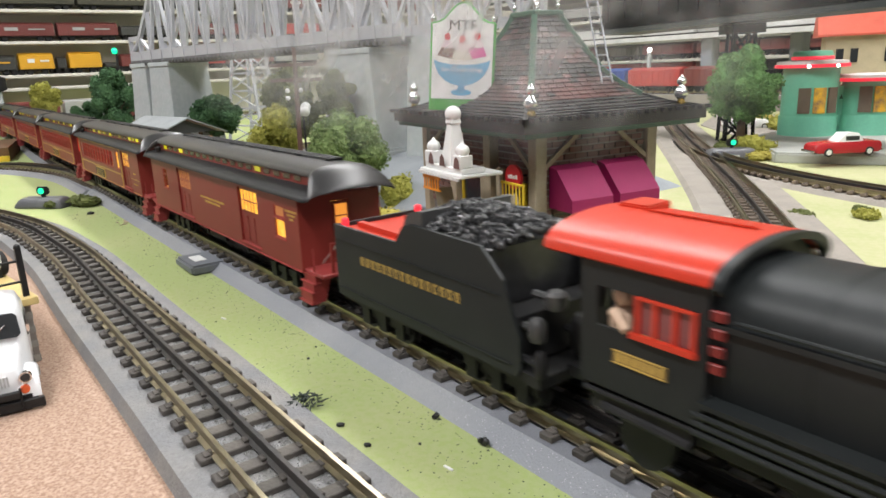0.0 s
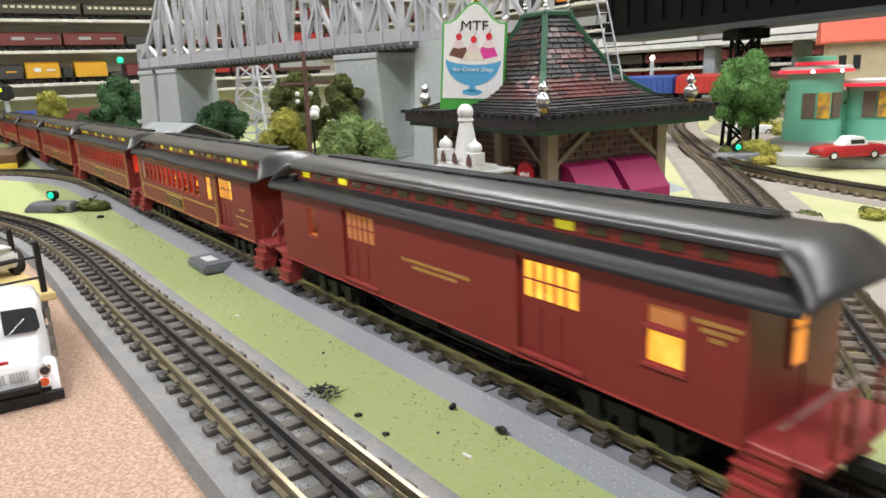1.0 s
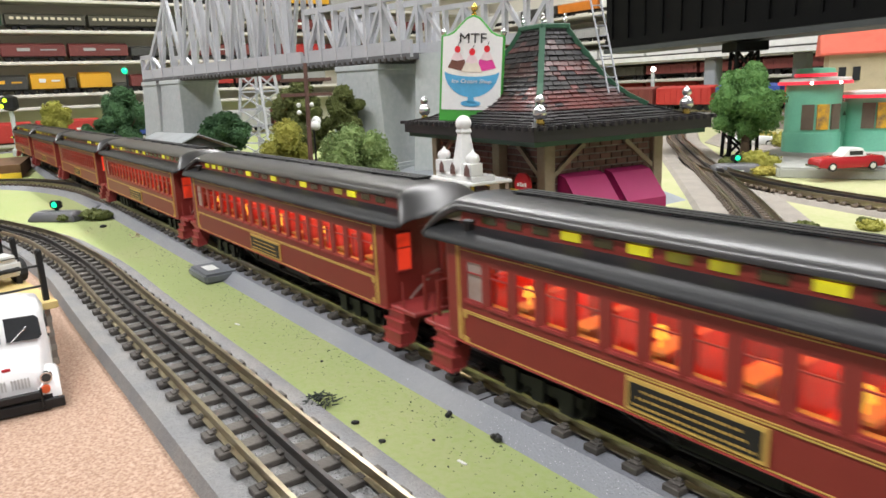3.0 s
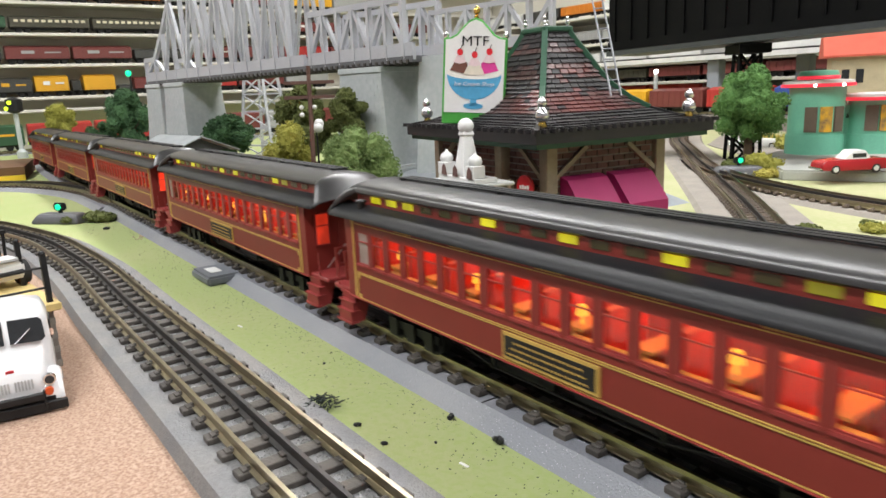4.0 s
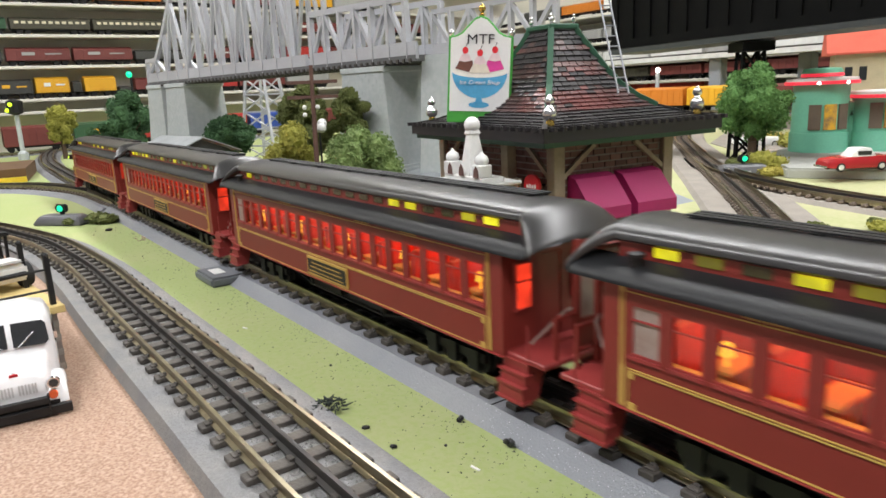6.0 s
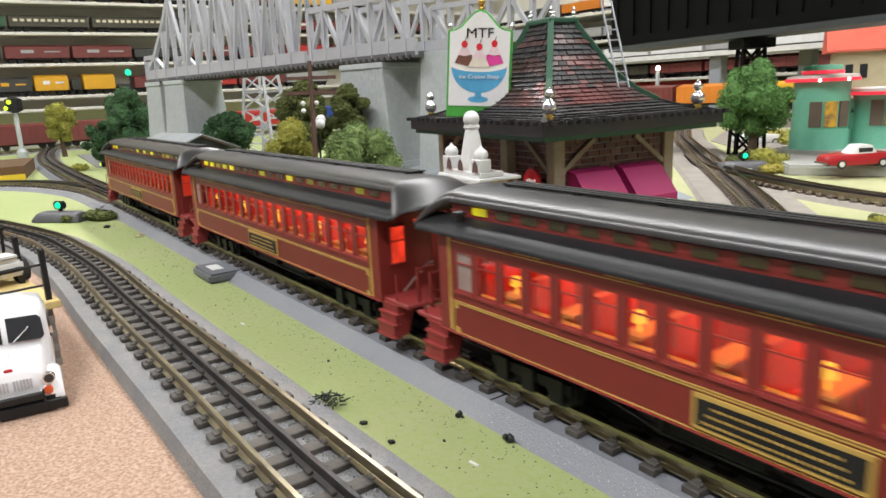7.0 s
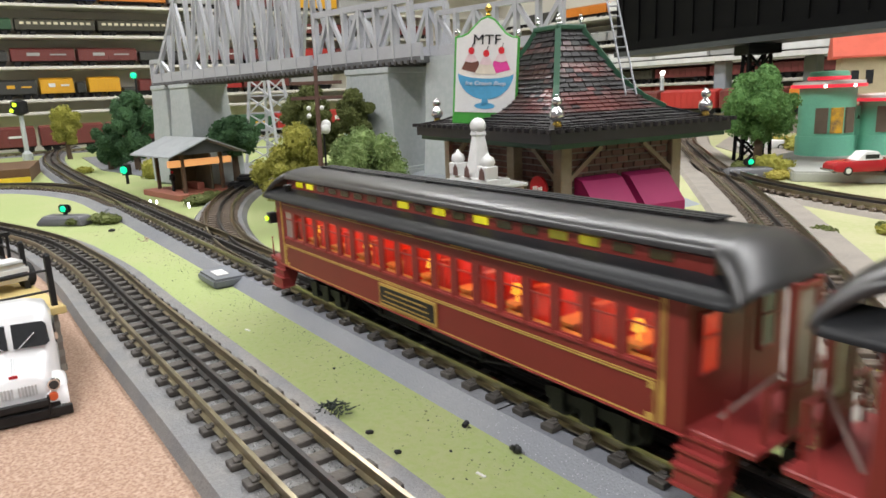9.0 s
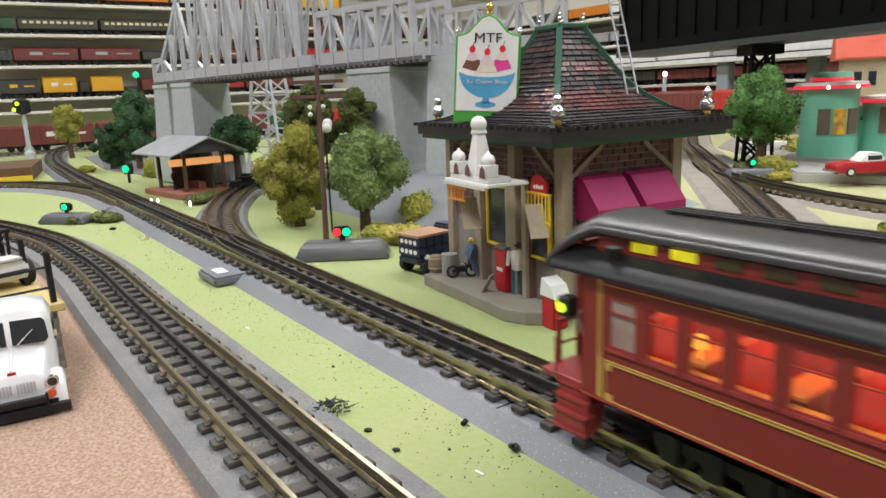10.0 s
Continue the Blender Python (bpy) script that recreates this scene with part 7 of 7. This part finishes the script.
def shelves():
    P = {n: colour(n, c) for n, c in (("oxide", (.16, .035, .03)), ("yellow", (.72, .38, .02)), ("dark", (.05, .05, .045)), ("green", (.03, .09, .04)), ("blue", (.03, .07, .30)), ("red", (.42, .03, .025)),
                                      ("orange", (.62, .20, .02)), ("grey", (.35, .35, .34)), ("white", (.72, .72, .70)), ("olive", (.055, .050, .032)), ("cream", (.62, .56, .40)))}
    X = -3.13
    for z in (.150, .197, .3175, .432, .545, .66):
        bm = B(); box(bm, X - .075, X + .045, -.7, 2.45, z - .012, z); chamfer(bm, .002, 1)
        solid("wall_shelf", bm, SHELF, "long cream display shelf along the wall", "shelf", group="wall shelves")
    def row(z, cars, y0, gap=.012, x=X):
        y = y0
        for n, L, h, st in cars:
            boxcar(pose(x, y + L / 2, z, 0, 0, 90), L, h, P[n], P[st] if st else None, "%s model railway car standing on a shelf" % {"oxide": "oxide red", "dark": "black"}.get(n, n), "shelf cars")
            y += L + gap
    row(.432, [("green", .24, .036, "dark"), ("olive", .27, .036, "cream"), ("olive", .27, .036, "cream"), ("dark", .25, .036, None), ("olive", .27, .036, "cream"), ("oxide", .25, .038, "white"), ("dark", .25, .036, None), ("oxide", .25, .038, None)], -.18)
    row(.3175, [("dark", .2, .034, None), ("oxide", .215, .042, "grey"), ("oxide", .215, .042, "grey"), ("dark", .2, .03, None), ("oxide", .215, .042, "white"), ("oxide", .215, .042, None), ("red", .215, .042, None), ("oxide", .22, .042, None), ("grey", .22, .042, None)], -.17)
    row(.197, [("dark", .13, .046, "yellow"), ("yellow", .115, .052, "white"), ("dark", .03, .035, None), ("yellow", .115, .052, None), ("dark", .05, .01, None), ("oxide", .2, .04, "white"), ("red", .215, .042, None), ("oxide", .215, .042, None), ("grey", .215, .042, None)], -.02)
    row(.545, [("grey", .25, .04, None), ("blue", .25, .04, "white"), ("orange", .25, .04, None), ("grey", .25, .04, None), ("oxide", .25, .04, None), ("yellow", .25, .04, None), ("grey", .25, .04, None)], -.15)
    # north wall display
    Y = 2.27
    for z in (.085, .155, .232, .33, .45):
        bm = B(); box(bm, -2.95, 1.4, Y - .06, Y + .22, z - .012, z); chamfer(bm, .002, 1)
        solid("wall_shelf", bm, SHELF, "long cream display shelf along the wall", "shelf", group="wall shelves")
    rng = random.Random(6)
    for z, cols in ((.085, ("red", "oxide", "red", "dark")), (.155, ("oxide", "red", "oxide", "olive")), (.232, ("white", "white", "grey", "white")), (.33, ("olive", "dark", "oxide", "grey")), (.45, ("grey", "orange", "dark", "white"))):
        x = -2.8
        while x < 1.0:
            n = rng.choice(cols); L = .24
            boxcar(pose(x, Y, z), L, .036, P[n], None, "%s model railway car standing on a shelf" % {"oxide": "oxide red", "dark": "black"}.get(n, n), "shelf cars")
            x += L + .015
    # grey columns in front of the north display
    for x, y in ((-1.42, 1.98), (-1.15, 2.05)):
        bm = B(); box(bm, x - .022, x + .022, y - .022, y + .022, 0, .22); chamfer(bm, .003, 1)
        solid("grey_column", bm, ROCK, "square grey column carrying the upper level", "column")
    bm = B(); box(bm, -2.2, 1.3, 1.93, 2.1, .22, .236)
    solid("upper_deck", bm, material("deck_white", (.62, .62, .60), .6), "pale upper level deck at the back", "deck")
    bm = B(); box(bm, -2.96, -2.76, -1.895, -.562, -.06, 0)
    solid("staging_ledge", bm, SHELF, "narrow cream ledge carrying the far line along the wall", "ledge", kind="structure")
    bm = B(); box(bm, -2.95, -2.77, -1.88, -.76, -.849, -.061)
    solid("ledge_support", bm, WALL_D, "plain dark panel under the ledge", "panel", kind="structure")
    # moving freights
    order = ["oxide", "grey", "oxide", "blue", "red", "red", "green", "oxide", "oxide", "oxide", "oxide", "oxide"]
    for k, n in enumerate(order):
        c = boxcar(pose(-2.86, 0, .0135, 0, 0, 90), .205, .062, P[n], P["yellow"] if n == "green" else P["white"] if k in (4, 10) else None, "%s boxcar rolling along the far wall" % n, "moving freight cars")
        FREIGHT.append((c, lambda t, k=k: pose(-2.86, .05 + .18 * (t - 1) - .22 * (k - 3), .0135, 0, 0, 90)))
    order = ["oxide", "red", "blue", "red", "oxide", "yellow", "orange", "oxide", "red", "oxide", "oxide", "red"]
    for k, n in enumerate(order):
        c = boxcar(pose(0, 1.80, .0515), .205, .052, P[n], None, "%s boxcar rolling behind the stand" % n, "moving freight cars")
        FREIGHT.append((c, lambda t, k=k: pose(-1.53 + .18 * (t - 1) - .22 * (k - 2), 1.80, .0515)))
    bm = B(); box(bm, -3.0, 1.3, 1.75, 1.85, 0, .045)
    solid("raised_roadbed", bm, BALLAST_LIGHT, "raised pale roadbed at the back of the layout", "roadbed", kind="structure")
    track([(1.25, 1.80), (0, 1.80), (-1.5, 1.80), (-2.95, 1.80)], .045, .03, .035, .046, BALLAST, TIE_C, .03, None, "straight three-rail line at the back")
    track([(-2.86, -1.86), (-2.86, -.5), (-2.86, .5), (-2.86, 1.5), (-2.86, 2.3)], 0, .03, .035, .0046, BALLAST, TIE_C, .03, None, "straight three-rail line along the far wall")


FREIGHT = []
shelves()


# ---- small litter on the turf ----
def litter():
    rng = random.Random(12)
    bm = B()
    for k in range(95):
        a = rng.uniform(0, 6.3)
        r = rng.uniform(0, .0105)
        z = .0035 * (1 - r / .012) + rng.uniform(.0004, .0025)
        b = rng.uniform(0, 6.3)
        l = rng.uniform(.0018, .0038)
        p = Vector((r * math.cos(a), r * math.sin(a), z))
        rod(bm, p, p + Vector((math.cos(b) * l, math.sin(b) * l, rng.uniform(-.001, .0012))), .00042, .0003, 5)
    solid("shrub_clump", bm, material("clump_dark", (.025, .035, .028), .6), "loose dark green clump of lichen on the turf", "clump", m=pose(-.302, -.0845, 0))
    bm = B()
    for k in range(9):
        bmesh.ops.create_icosphere(bm, subdivisions=1, radius=rng.uniform(.0009, .0017), matrix=Matrix.Translation((rng.uniform(-.0022, .0022), rng.uniform(-.0018, .0018), rng.uniform(.001, .0034))))
    solid("coal_lump", bm, COAL, "small lump of shiny black coal at the kerb", "lump", m=pose(-.2125, -.0395, 0))
    bm = B()
    n = 40
    for k in range(n):
        a, b = .9 * k, .9 * (k + 1)
        rod(bm, (.0012 * math.cos(a), .0001 * k - .002, .0014 + .0012 * math.sin(a)), (.0012 * math.cos(b), .0001 * (k + 1) - .002, .0014 + .0012 * math.sin(b)), .00025, n=4)
    solid("coil_spring", bm, BLACK, "tiny dark coil spring lying at the kerb", "spring", m=pose(-.2465, -.041, 0, 0, 0, 30))
    bm = B()
    for k in range(9):
        x, y = rng.uniform(-.012, .012), rng.uniform(-.006, .006)
        beam(bm, (x, y, .0008), (x + rng.uniform(-.005, .005), y + rng.uniform(-.003, .003), .0012), .0012, .0008)
    solid("wood_scraps", bm, material("scrap_tan", (.45, .34, .26), .8), "few pale wood scraps at the kerb", "scraps", m=pose(-.872, -.043, 0))
    for x, y, r in ((-.271, -.0800, .0019), (-.2465, -.0795, .0017), (-.969, -.062, .004), (-.232, -.0605, .0009), (-.355, -.056, .0011), (-.64, -.045, .0012)):
        bm = B(); bmesh.ops.create_icosphere(bm, subdivisions=1, radius=r, matrix=Matrix.Translation((0, 0, r * .4)) @ Matrix.Diagonal((1.3, .9, .6, 1)))
        solid("dirt_crumb", bm, BLACK, "small dark crumb on the turf", "crumb", m=pose(x, y, 0, 0, 0, rng.uniform(0, 180)), group="crumbs")
    for x, y in ((-.208, -.0625), (-.46, -.070)):
        bm = B(); box(bm, -.0026, .0026, -.0006, .0006, 0, .0005)
        solid("paper_scrap", bm, WHITE, "tiny white paper scrap on the turf", "scrap", m=pose(x, y, 0.0001, 0, 0, rng.uniform(0, 60)), group="scraps")
    # fine crumbs, strewn thickest along the kerb
    vs, fs = [], []
    for k in range(1300):
        x = rng.uniform(-1.0, .05)
        y = -.0385 - abs(rng.gauss(0, .010)) if rng.random() < .5 else rng.uniform(-.088, -.038)
        if y < -.088:
            continue
        s = rng.uniform(.0002, .0006) * (2.0 if rng.random() < .06 else 1)
        i = len(vs)
        a = rng.uniform(0, 6)
        vs += [(x + s * math.cos(a + q), y + s * math.sin(a + q), .0001) for q in (0, 2.1, 4.2)] + [(x, y, s * .9)]
        fs += [(i, i + 1, i + 3), (i + 1, i + 2, i + 3), (i + 2, i, i + 3)]
    me = bpy.data.meshes.new("turf_crumbs"); me.from_pydata(vs, [], fs); me.materials.append(material("crumb_dark", (.05, .055, .035), .8))
    tagged(new("turf_crumbs", me), "fine dark crumbs strewn over the turf strip", "crumbs", kind="stuff")
    # pale glossy beads added for the glitter on the roadbed slope
    vs, fs = [], []
    for k in range(420):
        x = rng.uniform(-.45, .02) if rng.random() < .3 else rng.uniform(-.24, .0)
        f = rng.random()
        y, z = -.0278 - .0095 * f, .0074 * (1 - f) + .0002
        s = rng.uniform(.00015, .00038)
        i = len(vs)
        vs += [(x - s, y, z), (x, y - s, z), (x + s, y, z), (x, y + s, z), (x, y - s * .2, z + s * .9)]
        fs += [(i, i + 1, i + 4), (i + 1, i + 2, i + 4), (i + 2, i + 3, i + 4), (i + 3, i, i + 4)]
    me = bpy.data.meshes.new("glint_beads"); me.from_pydata(vs, [], fs); me.materials.append(material("bead_shiny", (.55, .56, .6), .1, spec=1.0))
    tagged(new("glint_beads", me), "tiny pale glossy beads added for the glints on the roadbed slope", "beads", kind="stuff")
    # ballast grit between the ties of the outer line
    vs, fs = [], []
    for k in range(5200):
        x = rng.uniform(-.62, .0)
        y = -.122 + .01 * (x + .35) * 1.2 + rng.uniform(-.0145, .0145)
        s = rng.uniform(.0003, .0010)
        i = len(vs); a = rng.uniform(0, 6)
        vs += [(x + s * math.cos(a + q), y + s * math.sin(a + q), .0031) for q in (0, 2.1, 4.2)] + [(x, y, .0031 + s * .9)]
        fs += [(i, i + 1, i + 3), (i + 1, i + 2, i + 3), (i + 2, i, i + 3)]
    me = bpy.data.meshes.new("ballast_grit"); me.from_pydata(vs, [], fs); me.materials.append(material("grit", (.30, .30, .29), .7, second=(.10, .10, .10), scale=900, amount=.9))
    tagged(new("ballast_grit", me), "loose grey grit between the ties", "grit", kind="stuff")


litter()


# ---- thin smoke trailing from the locomotive, in drifting wisps ----
def smoke():
    m = bpy.data.materials.new("smoke_wisp")
    m.use_nodes = True
    nt = m.node_tree
    nt.nodes.clear()
    out = nt.nodes.new("ShaderNodeOutputMaterial")
    mix = nt.nodes.new("ShaderNodeMixShader")
    tr = nt.nodes.new("ShaderNodeBsdfTransparent")
    df = nt.nodes.new("ShaderNodeBsdfDiffuse")
    df.inputs[0].default_value = (.62, .61, .60, 1)
    tl = nt.nodes.new("ShaderNodeBsdfTranslucent")
    tl.inputs[0].default_value = (.62, .61, .60, 1)
    add = nt.nodes.new("ShaderNodeMixShader")
    add.inputs[0].default_value = .5
    tc = nt.nodes.new("ShaderNodeTexCoord")
    no = nt.nodes.new("ShaderNodeTexNoise")
    no.inputs["Scale"].default_value = 14
    no.inputs["Detail"].default_value = 5
    no.inputs["Distortion"].default_value = 1.2
    mr = nt.nodes.new("ShaderNodeMapRange")
    mr.inputs[1].default_value, mr.inputs[2].default_value, mr.inputs[3].default_value, mr.inputs[4].default_value = .38, .68, 0.0, .42
    # soft border: fades towards the rim of each wisp
    sp = nt.nodes.new("ShaderNodeVectorMath")
    sp.operation = "SUBTRACT"
    sp.inputs[1].default_value = (.5, .5, .5)
    ln = nt.nodes.new("ShaderNodeVectorMath")
    ln.operation = "LENGTH"
    fade = nt.nodes.new("ShaderNodeMapRange")
    fade.inputs[1].default_value, fade.inputs[2].default_value, fade.inputs[3].default_value, fade.inputs[4].default_value = .22, .5, 1.0, 0.0
    mul = nt.nodes.new("ShaderNodeMath")
    mul.operation = "MULTIPLY"
    flat = nt.nodes.new("ShaderNodeVectorMath")
    flat.operation = "MULTIPLY"
    flat.inputs[1].default_value = (1, 0, 1)
    L = nt.links.new
    L(tc.outputs["Generated"], sp.inputs[0]); L(sp.outputs[0], flat.inputs[0]); L(flat.outputs[0], ln.inputs[0]); L(ln.outputs["Value"], fade.inputs[0])
    L(tc.outputs["Object"], no.inputs["Vector"]); L(no.outputs[0], mr.inputs[0])
    L(mr.outputs[0], mul.inputs[0]); L(fade.outputs[0], mul.inputs[1]); L(mul.outputs[0], mix.inputs[0])
    L(df.outputs[0], add.inputs[1]); L(tl.outputs[0], add.inputs[2]); L(tr.outputs[0], mix.inputs[1]); L(add.outputs[0], mix.inputs[2]); L(mix.outputs[0], out.inputs[0])
    rng = random.Random(17)
    for k, (x, y, z, w, h) in enumerate(((-.42, .060, .185, .34, .17), (-.28, .075, .190, .30, .17), (-.17, .062, .232, .26, .11), (-.62, .085, .180, .36, .14))):
        bm = B()
        nx, nz = 22, 12
        g = {}
        for i in range(nx):
            for j in range(nz):
                u, v = i / (nx - 1) - .5, j / (nz - 1) - .5
                g[i, j] = bm.verts.new((u * w, .012 * noise.noise(Vector((u * 3 + k * 5, v * 3, 1))) + .006 * math.sin(7 * u + k), v * h))
        for i in range(nx - 1):
            for j in range(nz - 1):
                bm.faces.new((g[i, j], g[i + 1, j], g[i + 1, j + 1], g[i, j + 1]))
        ob = solid("smoke_wisp", bm, m, "thin grey wisp of locomotive smoke drifting in the air", "smoke", 60, group="smoke wisps")
        ob.visible_shadow = False
        FREIGHT.append((ob, lambda t, x=x, y=y, z=z, k=k: pose(x + .10 * t, y + .02 * t, z + .105 * min(t, 4) + .02 * t, 0, 0, 30)))


smoke()


# ---- what moves ----
def motions():
    for ob, off in MOVING:
        walk(ob, [(t, pose(rear_of_last(t) + off, 0, 0)) for t in range(11)])
    for ob, way in FREIGHT:
        walk(ob, [(t, way(t)) for t in range(11)])


motions()
